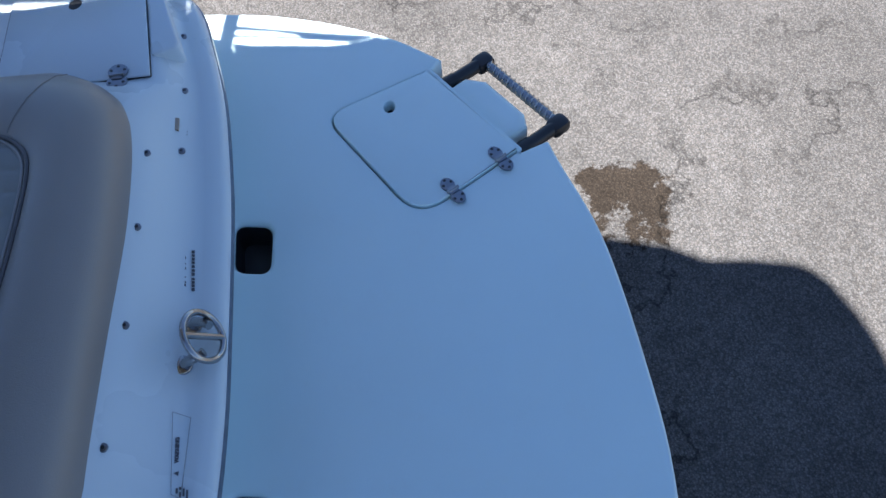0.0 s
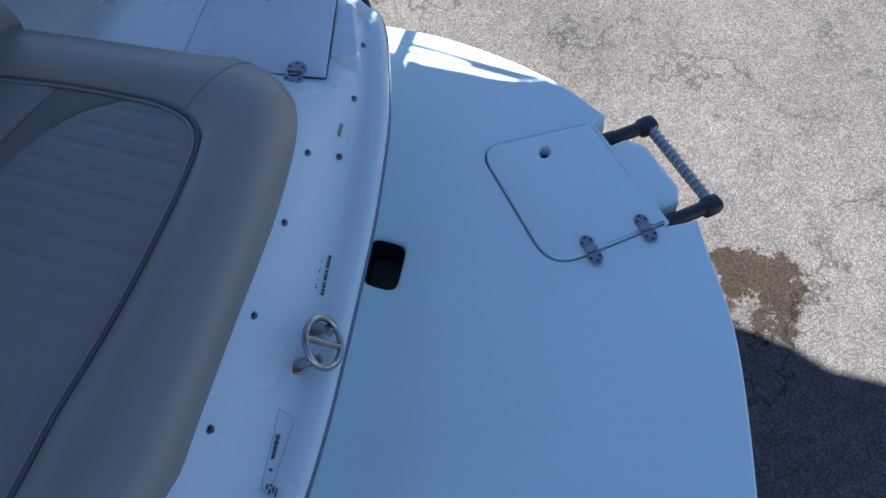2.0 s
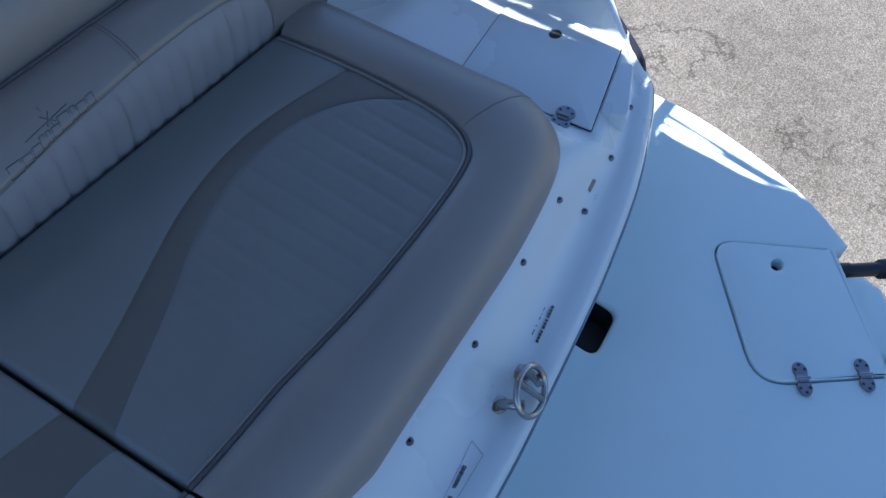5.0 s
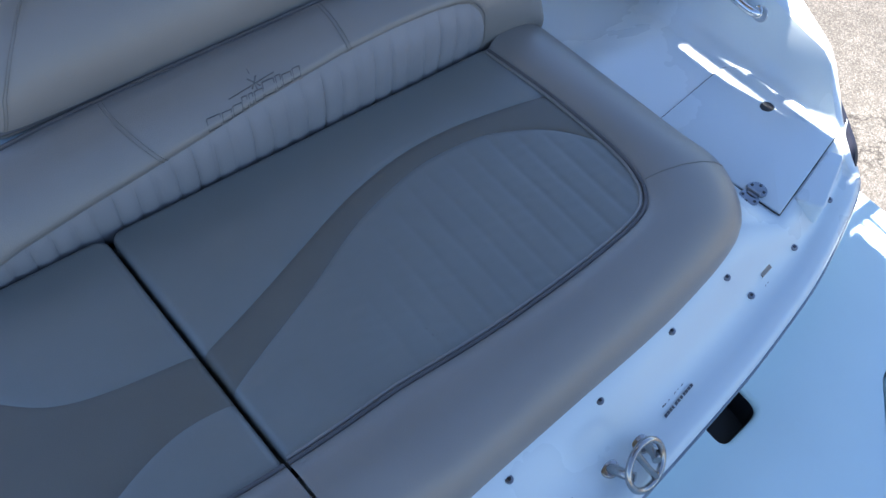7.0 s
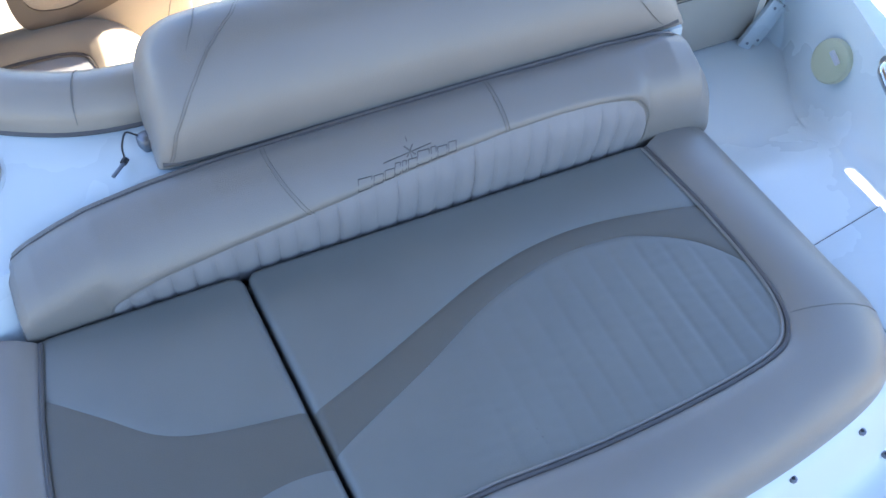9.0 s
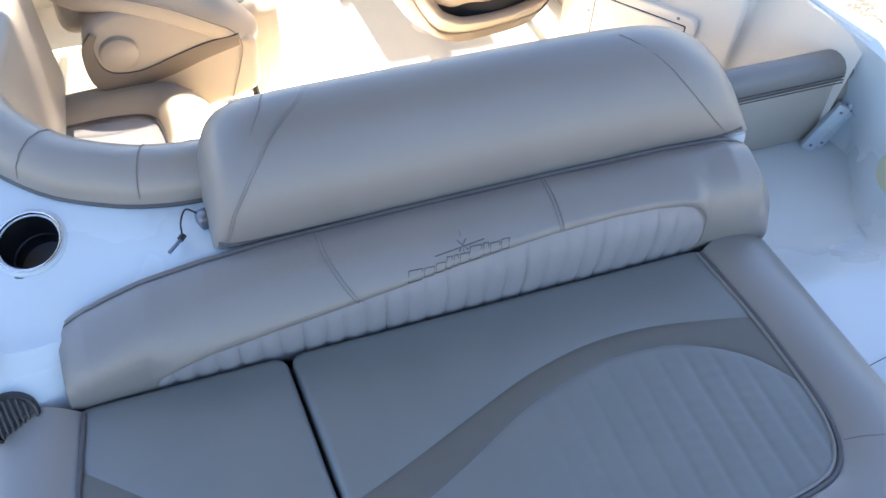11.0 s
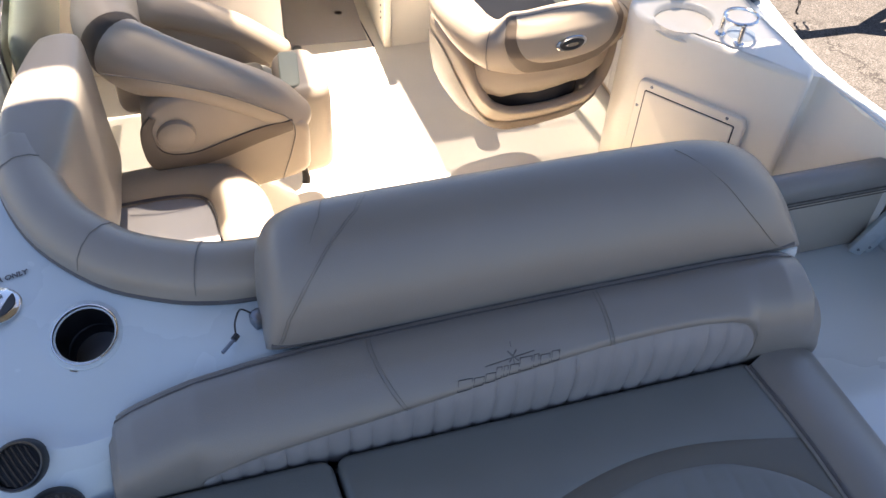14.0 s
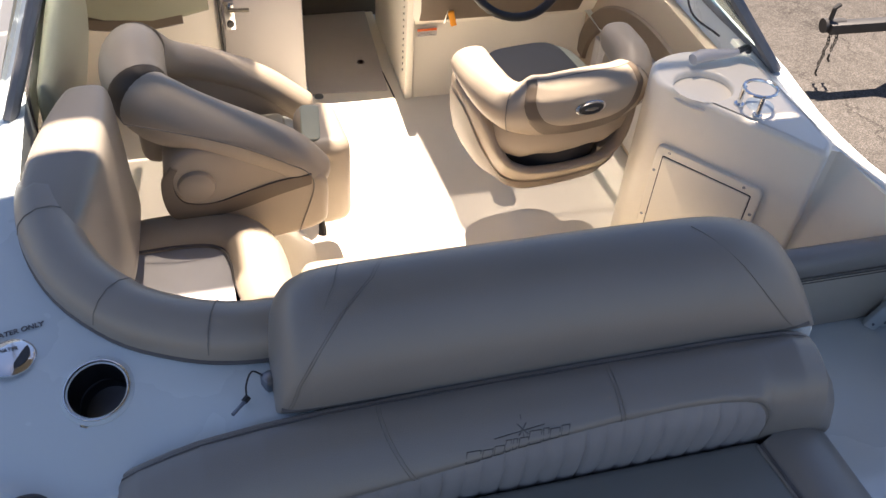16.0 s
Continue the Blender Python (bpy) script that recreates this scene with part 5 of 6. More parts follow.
rings(b, [[(p.x, 1.0, p.y), (p.x + (q.x - p.x) * 0.03, 0.9895, p.y + (q.y - p.y) * 0.03), (p.x + (q.x - p.x) * 0.5, 0.9875, p.y + (q.y - p.y) * 0.5), (p.x + (q.x - p.x) * 0.97, 0.9895, p.y + (q.y - p.y) * 0.97), (q.x, 1.0, q.y)] for p, q in zip(low_e, up_e)], closed=False)
part("stripe", b, DARKTAN, port_seat, "dark brown stripe that curls round the hip roll")
b = bmesh.new()
b = bmesh.new()
rings(b, [[(-0.188 + 0.047 * k * math.cos(t), y, 1.124 + 0.046 * k * math.sin(t)) for t in (2 * math.pi * i / 28 for i in range(28))] for k, y in ((1.0, 1.0), (0.98, 0.989), (0.92, 0.983), (0.75, 0.979), (0.4, 0.976), (0.05, 0.975))], cap1=True)
part("hip_roll", b, TAN, port_seat, "rounded tan hip roll")
b = bmesh.new()
tube(b, [Vector((x, y, z)) for x, y, z in crv([(-0.325, 1.01, 1.315), (-0.24, 0.990, 1.30), (-0.148, 0.986, 1.268), (-0.05, 0.986, 1.222), (0.04, 0.987, 1.165), (0.082, 0.988, 1.135), (0.099, 0.990, 1.10), (0.094, 0.992, 1.05), (0.055, 0.993, 0.93)], 4)], 0.0014, 5)
part("seam", b, SEAM, port_seat)
for lo_, hi_, k, mt, nm, lbl in ((5.0, 5.7, 0.0016, DARKTAN, "neck_strap", "brown strap beside the headrest"), (8.1, 9.0, 0.002, DARKTAN, "neck_strap", "")):
    st = crv(ARM, 10)[int(lo_ * 10):int(hi_ * 10) + 1]
    b = bmesh.new()
    rr = []
    for i, q in enumerate(st):
        d = (Vector(st[min(i + 1, len(st) - 1)][:3]) - Vector(st[max(i - 1, 0)][:3])).normalized()
        sd = Vector((d.y, -d.x, 0)).normalized()
        up = sd.cross(d)
        kk = k if 0 < i < len(st) - 1 else -0.003
        rr.append([Vector(q[:3]) + sd * (q[3] + kk) * math.cos(t) + up * (q[4] + kk) * math.sin(t) for t in (2 * math.pi * j / 24 for j in range(36))])
    rings(b, rr)
    part(nm, b, mt, shell_p, lbl)
b = bmesh.new()
plate_xz(b, [p.xy for p in crv([(-0.27, 1.20, 0), (-0.12, 1.17, 0), (0.01, 1.10, 0), (0.14, 1.0, 0), (0.15, 0.93, 0), (-0.05, 0.9, 0), (-0.27, 0.93, 0)], 4, True)], 1.428, 1.485, 0.012)
part("side_panel", b, TAN, port_seat)
b = bmesh.new()
rbox(b, (-0.275, 1.26, 1.22), (0.08, 0.30, 0.24), 0.038, seg=4)
part("backrest", b, TAN, port_seat)
b = bmesh.new()
prism(b, rounded([(-0.27, 1.11), (0.10, 1.11), (0.10, 1.42), (-0.27, 1.42)], 0.06), 0.88, 1.02, r=0.03, bottom=True)
seat_p = part("seat_cushion", b, PANEL, port_seat, "grey seat cushion")
b = bmesh.new()
prism(b, rounded([(-0.05, 1.13), (0.065, 1.13), (0.065, 1.40), (-0.05, 1.40)], 0.03), 1.0, 1.034, r=0.012)
part("seat_band", b, BAND, seat_p, "dark band across the seat")
b = bmesh.new()
rbox(b, (0.153, 1.237, 0.955), (0.125, 0.225, 0.30), 0.042, Matrix.Rotation(0.10, 4, "Z"), seg=5)
fb = part("front_bolster", b, TAN, port_seat, "tall tan front bolster")
b = bmesh.new()
prism(b, rounded([(0.090, 1.158), (0.142, 1.152), (0.160, 1.312), (0.105, 1.322)], 0.018), 1.09, 1.1075, r=0.006)
part("bolster_inset", b, SAGE, fb, "pale green-grey inset")
b = bmesh.new()
tube(b, [(0.118, 1.03, 0.93), (0.12, 1.02, 0.90), (0.118, 1.015, 0.885)], [0.008, 0.011, 0.012], 8)
part("lever", b, BLACK, port_seat, "black seat lever")
b = bmesh.new()
tube(b, [(-0.05, 1.235, FZ), (-0.05, 1.235, 0.66), (-0.05, 1.235, 0.72), (-0.05, 1.235, 0.90)], [0.17, 0.12, 0.06, 0.06], 20)
part("pedestal", b, CREAM, port_seat)

# helm seat, turned a little to port, so that its back shows to starboard
HC = Vector((0.80, 1.25, 0))
HSM = pose(HC.x, HC.y, 0, 0, 0, 8)
helm_seat = thing("helm_seat", (HC.x, HC.y, 0.61), "tan vinyl helm bucket seat with a chrome badge on its back", "seat", "bucket seats")
HPATH = bucket_path(0.268, 0.215, 0.05, 60)


def smooth(a, c, x):
    x = max(0.0, min(1.0, (x - a) / (c - a)))
    return x * x * (3 - 2 * x)


def helm_at(u, o, z, lean=0.05):
    """A place at u along the seat's plan (0.5 at the back), o outwards, at height z."""
    i = max(0.0, min(1.0, u)) * (len(HPATH) - 1)
    j = min(int(i), len(HPATH) - 2)
    p = HPATH[j][0].lerp(HPATH[j + 1][0], i - j)
    n_ = HPATH[j][1].lerp(HPATH[j + 1][1], i - j).normalized()
    q = p + n_ * o + Vector((0, -1)) * lean * (z - 0.98) * smooth(0.0, 0.3, min(u, 1 - u))
    return HSM @ Vector((q.x, q.y, z))


def pad_lims(u):
    w = abs(u - 0.5)
    lo = float(np.interp(w, [0, 0.10, 0.2, 0.28, 0.36, 0.44, 0.5], [1.120, 1.125, 1.142, 1.162, 1.19, 1.215, 1.235]))
    hi = 1.300 - 0.022 * smooth(0.36, 0.2, w) + 0.030 * smooth(0.205, 0.135, w) + 0.006 * smooth(0.1, 0.0, w)
    return lo, hi


PAD_O = ((0.0, -0.05), (0.03, -0.014), (0.16, 0.013), (0.48, 0.024), (0.78, 0.012), (0.95, -0.014), (1.0, -0.042))


def pad_at(u, z, out):
    """A place on the outside of the helm backrest: z from 0 at the lower edge to 1 at the rim."""
    lo, hi = pad_lims(u)
    o = float(np.interp(z, [k[0] for k in PAD_O], [k[1] for k in PAD_O]))
    return helm_at(u, o + out, lo + (hi - lo) * z)


b = bmesh.new()
rr = []
for i in range(73):
    u = i / 72
    lo, hi = pad_lims(u)
    e = math.sqrt(min(1.0, 0.12 + min(u, 1 - u) / 0.05))
    mid_z = (lo + hi) / 2
    row = [helm_at(u, (o + 0.035) * e - 0.035, mid_z + (lo + (hi - lo) * z - mid_z) * e) for z, o in PAD_O]
    row += [helm_at(u, -0.035 + (o + 0.035) * e, mid_z + (lo + (hi - lo) * z - mid_z) * e) for z, o in ((0.96, -0.075), (0.7, -0.09), (0.3, -0.09), (0.05, -0.075))]
    rr.append(row)
rings(b, rr, cap0=True, cap1=True)
hb = part("backrest", b, TAN, helm_seat, "padded tan wrap backrest", sub=1)
for nm, mt, wu, dz, out, lbl in (("back_inset", DARKTAN, 0.158, 0.90, 0.0025, "brown vinyl inset"), ("back_panel", TAN, 0.124, 0.70, 0.006, "")):
    b = bmesh.new()
    rr = []
    for k in range(37):
        s_ = -1 + 2 * k / 36
        lo_ = 0.985 - dz * max(0.002, 1 - abs(s_) ** 2.6) ** 0.55
        rr.append([pad_at(0.5 + wu * s_, lo_ + (0.988 - lo_) * q / 12, out * (-0.6 if q == 0 or k in (0, 36) else 1)) for q in range(13)])
    rings(b, rr, closed=False)
    part(nm, b, mt, hb, lbl)
for u0 in (0.30, 0.70):
    b = bmesh.new()
    tube(b, [pad_at(u0 + (0.02 if u0 > 0.5 else -0.02) * (z - 0.5), z, 0.0006) for z in np.linspace(0.05, 0.98, 12)], 0.0012, 5)
    part("seam", b, SEAM, hb)


def bowl_top(u):
    return float(np.interp(abs(u - 0.5), [0, 0.1, 0.17, 0.22, 0.27, 0.32, 0.5], [1.008, 1.014, 1.036, 1.078, 1.14, 1.185, 1.215]))


b = bmesh.new()
rr, rb_ = [], []
for i in range(61):
    u = i / 60
    h = bowl_top(u)
    k = smooth(0.08, 0.3, abs(u - 0.5))
    sec_ = [(-0.20, 0.89), (-0.10 - 0.03 * k, 0.895), (-0.035 - 0.045 * k, 0.925), (-0.012 - 0.022 * k, 0.965), (0.0 - 0.008 * k, min(h - 0.012, 1.0 + 0.06 * k)), (0.004, h - 0.008), (-0.006, h), (-0.028, h + 0.001), (-0.040, h - 0.014), (-0.055, 0.97), (-0.12, 0.95)]
    rr.append([helm_at(u, o, z) for o, z in sec_])
    hb_ = 0.968 + 0.19 * smooth(0.16, 0.42, 0.5 - u) + 0.1 * smooth(0.2, 0.45, u - 0.5)
    lo_pts = [(-0.11 - 0.03 * k, 0.8935), (-0.034 - 0.045 * k, 0.922)]
    zz = [0.95 + (hb_ - 0.95) * q / 3 for q in range(4)]
    oo = [float(np.interp(z, [q[1] for q in sec_[2:6]], [q[0] for q in sec_[2:6]])) for z in zz]
    rb_.append([helm_at(u, o + 0.0022, z) for o, z in lo_pts + list(zip(oo, zz))])
rings(b, rr, closed=False)
bowl = part("bowl", b, TAN, helm_seat, "tan lower shell", sub=1)
b = bmesh.new()
rings(b, rb_, closed=False)
part("bowl_band", b, DARKTAN, bowl, "brown band under the shell")
# solid black block that stands in for shade in the seat's hollow
b = bmesh.new()
prism(b, [HSM @ Vector((0.17 * math.cos(t), -0.02 + 0.165 * math.sin(t), 0)) for t in (2 * math.pi * i / 28 for i in range(28))], 0.93, 1.10, r=0.02, bottom=True)
part("cavity_shade", b, RUBBER, helm_seat, "black block filling the shaded hollow under the backrest")
b = bmesh.new()
rings(b, [[helm_at(0.16 + 0.68 * i / 40, o, z + 0.004 * math.sin(i * 0.9) * (z < 1.07)) for o, z in ((-0.06, 1.055), (-0.035, 1.046), (-0.024, 1.065), (-0.02, 1.10), (-0.03, 1.14), (-0.06, 1.16))] for i in range(41)], closed=False)
part("lumbar_roll", b, TAN, helm_seat, "pale tan inner lumbar roll")
b = bmesh.new()
prism(b, [HSM @ Vector((0.175 * math.copysign(abs(math.cos(t)) ** 0.6, math.cos(t)), 0.03 + 0.165 * math.copysign(abs(math.sin(t)) ** 0.6, math.sin(t)), 0)) for t in (2 * math.pi * i / 32 for i in range(32))], 1.05, 1.165, r=0.03, n=5)
sc2 = part("seat_cushion", b, SAGE, helm_seat, "pale sage seat cushion")
b = bmesh.new()
prism(b, [HSM @ Vector((0.125 * math.copysign(abs(math.cos(t)) ** 0.5, math.cos(t)), 0.05 + 0.13 * math.copysign(abs(math.sin(t)) ** 0.5, math.sin(t)), 0)) for t in (2 * math.pi * i / 32 for i in range(32))], 1.15, 1.175, r=0.01)
part("seat_inset", b, UNDER, sc2, "dark grey seat centre")
BC = pad_at(0.5, 0.60, 0.007)
for nm, sc, mt, off in (("badge", 1.0, CHROME, 0.0), ("badge_field", 0.8, BLACK, 0.0035), ("badge_bar", 0.45, CHROME, 0.006)):
    b = bmesh.new()
    e1 = (pad_at(0.53, 0.60, 0.007) - pad_at(0.47, 0.60, 0.007)).normalized()
    e2 = (pad_at(0.5, 0.72, 0.007) - pad_at(0.5, 0.48, 0.007)).normalized()
    q = e1.cross(e2).normalized()
    prof = [(1, 0), (1, 0.003), (0.92, 0.005)]
    rings(b, [[BC + q * (o + off) + e1 * 0.046 * sc * r * math.cos(t) + e2 * (0.021 if nm != "badge_bar" else 0.012) * sc * r * math.sin(t) for t in (2 * math.pi * i / 28 for i in range(28))] for r, o in prof], cap0=True, cap1=True)
    part(nm, b, mt, hb, "oval chrome badge" if nm == "badge" else "")
b = bmesh.new()
tube(b, [(HC.x, HC.y + 0.34, FZ), (HC.x, HC.y + 0.34, 0.63), (HC.x, HC.y + 0.33, 0.64), (HC.x, HC.y + 0.24, 1.0)], [0.06, 0.05, 0.04, 0.04], 20)
part("pedestal", b, CREAM, helm_seat)

# ---- port lounge ----
lounge = thing("lounge_seat", (-0.2, 0.75, FZ), "cream vinyl lounge seat with a rolled edge", "seat")
b = bmesh.new()
prism(b, rounded([(-0.52, 0.32), (-0.02, 0.32), (-0.015, 0.92), (-0.08, 1.01), (-0.46, 1.0)], 0.05), FZ - 0.01, 0.93, r=0.02)
part("base", b, CREAM, lounge)
b = bmesh.new()
prism(b, rounded([(-0.50, 0.33), (-0.07, 0.33), (-0.09, 0.90), (-0.16, 0.95), (-0.46, 0.96)], 0.05), 0.90, 0.975, r=0.02)
part("seat_cushion", b, PLEAT, lounge, "smooth cream seat panel")
b = bmesh.new()
roll(b, [(-0.47, 0.982, 0.965, 0.055, 0.050), (-0.36, 0.984, 0.97, 0.056, 0.052), (-0.24, 0.988, 0.972, 0.057, 0.053), (-0.15, 0.975, 0.972, 0.060, 0.055), (-0.088, 0.93, 0.972, 0.064, 0.057), (-0.064, 0.86, 0.972, 0.068, 0.060), (-0.058, 0.78, 0.97, 0.070, 0.060), (-0.040, 0.68, 0.964, 0.066, 0.058), (-0.030, 0.60, 0.958, 0.060, 0.056)])
part("rolled_edge", b, TAN, lounge, "tan rolled edge")
b = bmesh.new()
tube(b, crv([(-0.47, 0.929, 0.982), (-0.30, 0.932, 0.984), (-0.20, 0.930, 0.984), (-0.150, 0.905, 0.984), (-0.132, 0.85, 0.983), (-0.125, 0.776, 0.982), (-0.10, 0.715, 0.98), (-0.05, 0.672, 0.976), (0.0, 0.655, 0.972)], 5), 0.004, 6)
part("piping", b, PIPE, lounge)
b = bmesh.new()
prism(b, [p.xy for p in crv([(-0.42, 0.76, 0), (-0.34, 0.755, 0), (-0.28, 0.70, 0), (-0.24, 0.60, 0), (-0.26, 0.45, 0), (-0.36, 0.40, 0), (-0.44, 0.5, 0), (-0.45, 0.65, 0)], 4, True)], 0.96, 0.984, r=0.008)
part("quilted_inset", b, PLEAT, lounge)
# aft bench behind the sun pad
bench = thing("bench_seat", (0.3, 0.6, FZ), "cream vinyl aft bench cushion with a rolled front", "seat")
b = bmesh.new()
prism(b, rounded([(0.03, 0.34), (0.93, 0.34), (0.93, 0.75), (0.04, 0.785)], 0.03), FZ - 0.01, 0.90, r=0.02)
part("base", b, CREAM, bench)
b = bmesh.new()
prism(b, rounded([(0.022, 0.33), (0.93, 0.33), (0.93, 0.79), (0.030, 0.825)], [0.02, 0.02, 0.05, 0.05]), 0.89, 1.0, r=0.035, n=5)
part("cushion", b, TAN, bench, "tan bench cushion")
# tall side cushion
sc_ = thing("side_cushion", (-0.42, 0.8, 0.98), "tall tan vinyl back cushion on the port side", "cushion")
b = bmesh.new()
rr = []
for y, k in ((0.575, 0.90), (0.59, 0.97), (0.61, 1.0), (0.70, 1.0), (0.80, 1.0), (0.90, 1.0), (0.98, 1.0), (1.018, 0.985), (1.038, 0.95), (1.048, 0.85)):
    zt = float(np.interp(y, [0.57, 0.68, 0.80, 1.05], [1.372, 1.396, 1.408, 1.414]))
    xl = float(np.interp(y, [0.57, 0.68, 0.80, 0.95, 1.04], [-0.495, -0.520, -0.515, -0.482, -0.446]))
    xr = float(np.interp(y, [0.57, 0.68, 0.80, 1.05], [-0.405, -0.368, -0.345, -0.336]))
    c, hw = (xl + xr) / 2, (xr - xl) / 2
    rr.append([(c + dx * hw * k + (0.012 if dx > 0.8 and z < 1.1 else 0), y, 1.2 + (z - 1.2) * (0.85 + 0.15 * k)) for dx, z in ((-1, 1.02), (0.0, 1.015), (0.8, 1.02), (1, 1.045), (1.04, 1.12), (1.02, 1.2), (1.0, 1.3), (0.96, zt - 0.03), (0.82, zt - 0.008), (0.4, zt), (-0.4, zt - 0.002), (-0.8, zt - 0.010), (-0.97, zt - 0.03), (-1, 1.30), (-1, 1.25))])
rings(b, rr, cap0=True, cap1=True)
part("cushion", b, FAWN, sc_, sub=1)
fp = thing("forward_pad", (-0.5, 1.3, 1.1), "narrow sage vinyl coaming pad beside the port seat", "cushion")
b = bmesh.new()
rr = []
for y, k in ((1.12, 0.4), (1.13, 0.8), (1.17, 1), (1.6, 1), (1.95, 1)):
    rr.append([(-0.50 + dx * k, y, z + 0.03 * (y - 1.1)) for dx, z in ((-0.03, 1.05), (0.03, 1.05), (0.045, 1.15), (0.035, 1.32), (0.0, 1.37), (-0.03, 1.34))])
rings(b, rr, cap0=True, cap1=True)
part("cushion", b, SAGE, fp, sub=2)
b = bmesh.new()
tube(b, crv([(-0.535, 1.13, 1.10), (-0.54, 1.125, 1.25), (-0.535, 1.14, 1.345), (-0.53, 1.25, 1.365), (-0.53, 1.6, 1.375), (-0.53, 1.95, 1.385)], 4), 0.006, 6)
part("piping", b, PIPE, fp)

# ---- aft deck fittings ----
# stainless cup holder let into the deck
CX, CY = -0.368, 0.272
zs_ = {k: on_deck(CX + k[0] * 0.062, CY + k[1] * 0.062)[0] for k in ((1, 0), (-1, 0), (0, 1), (0, -1))}
CUP = Vector((CX, CY, sum(zs_.values()) / 4 + 0.001))
cn = Vector((zs_[(-1, 0)] - zs_[(1, 0)], zs_[(0, -1)] - zs_[(0, 1)], 0.124)).normalized()
c1 = Vector((1, 0, -cn.x / cn.z)).normalized()
c2 = cn.cross(c1)
cup = thing("cup_holder", CUP, "stainless rimmed dark cup holder in the deck", "cup holder")
for nm, mt, prof in (("rim", CHROME, ((0.0572, -0.002), (0.0575, 0.003), (0.0565, 0.005), (0.054, 0.0055), (0.0525, 0.002), (0.052, -0.02))), ("liner", mat("dark_steel", (0.13, 0.13, 0.135), 0.38, metal=1.0, vary=0.1, scale=30), ((0.052, -0.004), (0.0505, -0.03), (0.048, -0.06), (0.046, -0.062), (0.0455, -0.066), (0.044, -0.088), (0.03, -0.09)))):
    b = bmesh.new()
    rings(b, [[CUP + c1 * r * math.cos(t) + c2 * r * math.sin(t) + cn * z for t in (2 * math.pi * i / 36 for i in range(36))] for r, z in prof], cap1=nm == "liner")
    part(nm, b, mt, cup)
b = bmesh.new()
rings(b, [[CUP + c1 * r * math.cos(t) + c2 * r * math.sin(t) + cn * z for t in (2 * math.pi * i / 40 for i in range(40))] for r, z in ((0.0645, -0.006), (0.064, 0.0), (0.063, 0.0006), (0.05, 0.0006))])
part("flange", b, GEL, cup, "white gelcoat boss round the rim")
# oval louvred vents
for vx, vy, vz, rot in ((-0.485, 0.085, 1.215, 0.5), (-0.445, 0.022, 1.175, 0.15)):
    vz, nrm = on_deck(vx, vy)
    e1 = Vector((math.cos(rot), math.sin(rot), 0))
    e1 = (e1 - nrm * e1.dot(nrm)).normalized()
    e2 = nrm.cross(e1)
    c = Vector((vx, vy, vz)) + nrm * 0.006
    v = thing("vent", c, "black oval louvred vent with a chrome rim", "vent", "deck vents")
    b = bmesh.new()
    rings(b, [[c + nrm * o + e1 * 0.046 * r * math.cos(t) + e2 * 0.04 * r * math.sin(t) for t in (2 * math.pi * i / 32 for i in range(32))] for r, o in ((1.0, -0.01), (1.0, 0.008), (0.93, 0.014), (0.84, 0.012), (0.82, 0.0))], cap1=True)
    part("bezel", b, BLACK, v)
    for i in range(7):
        s = -0.027 + i * 0.009
        hw = 0.036 * math.sqrt(max(0.05, 1 - (s / 0.034) ** 2))
        b = bmesh.new()
        tube(b, [c + nrm * 0.009 + e1 * s - e2 * hw * 0.9, c + nrm * 0.011 + e1 * s, c + nrm * 0.009 + e1 * s + e2 * hw * 0.9], 0.0024, 6)
        part("louvre", b, BLACK, v)
# fresh water filler with its lettering
wf = thing("water_filler", (-0.512, 0.365, 1.28), "chrome deck filler cap with a black key slot", "filler cap")
WC = Vector((-0.512, 0.365, on_deck(-0.512, 0.365)[0] - 0.001))
b = bmesh.new()
rings(b, [[(WC.x + r * math.cos(t), WC.y + r * math.sin(t), WC.z + z) for t in (2 * math.pi * i / 32 for i in range(32))] for r, z in ((0.043, 0), (0.043, 0.005), (0.039, 0.008), (0.02, 0.010), (0.002, 0.0105))], cap1=True)
part("cap", b, CHROME, wf)
b = bmesh.new()
prism(b, [(WC.x + 0.033 * math.cos(t), WC.y + 0.033 * math.sin(t)) for t in np.linspace(-1.3, 0.6, 14)] + [(WC.x + 0.02, WC.y + 0.008), (WC.x + 0.008, WC.y - 0.02)], WC.z + 0.005, WC.z + 0.0115, r=0.0005, n=1)
part("slot", b, BLACK, wf)


def lettering(text, size, at, u, n, material, parent=None, bold=0.0):
    """Words on a surface: u the way of writing, n the surface's outward way."""
    cu = bpy.data.curves.new("lettering", "FONT")
    cu.body, cu.size, cu.extrude, cu.offset = text, size, 0.0006, bold
    cu.align_x, cu.align_y = "CENTER", "CENTER"
    o = new("lettering", cu)
    bpy.context.view_layer.update()
    me = bpy.data.meshes.new_from_object(o.evaluated_get(bpy.context.evaluated_depsgraph_get()))
    bpy.data.objects.remove(o)
    u = Vector(u).normalized()
    n = Vector(n).normalized()
    u = (u - n * u.dot(n)).normalized()
    m = Matrix((u, n.cross(u), n)).transposed().to_4x4()
    m.translation = Vector(at) - base_of(parent)
    me.transform(m)
    me.materials.append(material)
    ob = new("lettering", me)
    ob.parent = parent
    return ob


lettering("WATER ONLY", 0.0145, (-0.505, 0.418, on_deck(-0.505, 0.418)[0] + 0.003), (1, 0.16, 0), on_deck(-0.505, 0.418)[1], INK, wf, 0.0004)
lettering("WATER", 0.010, (-0.517, 0.378, WC.z + 0.0115), (1, 0.10, 0), (0, 0, 1), INK, wf)
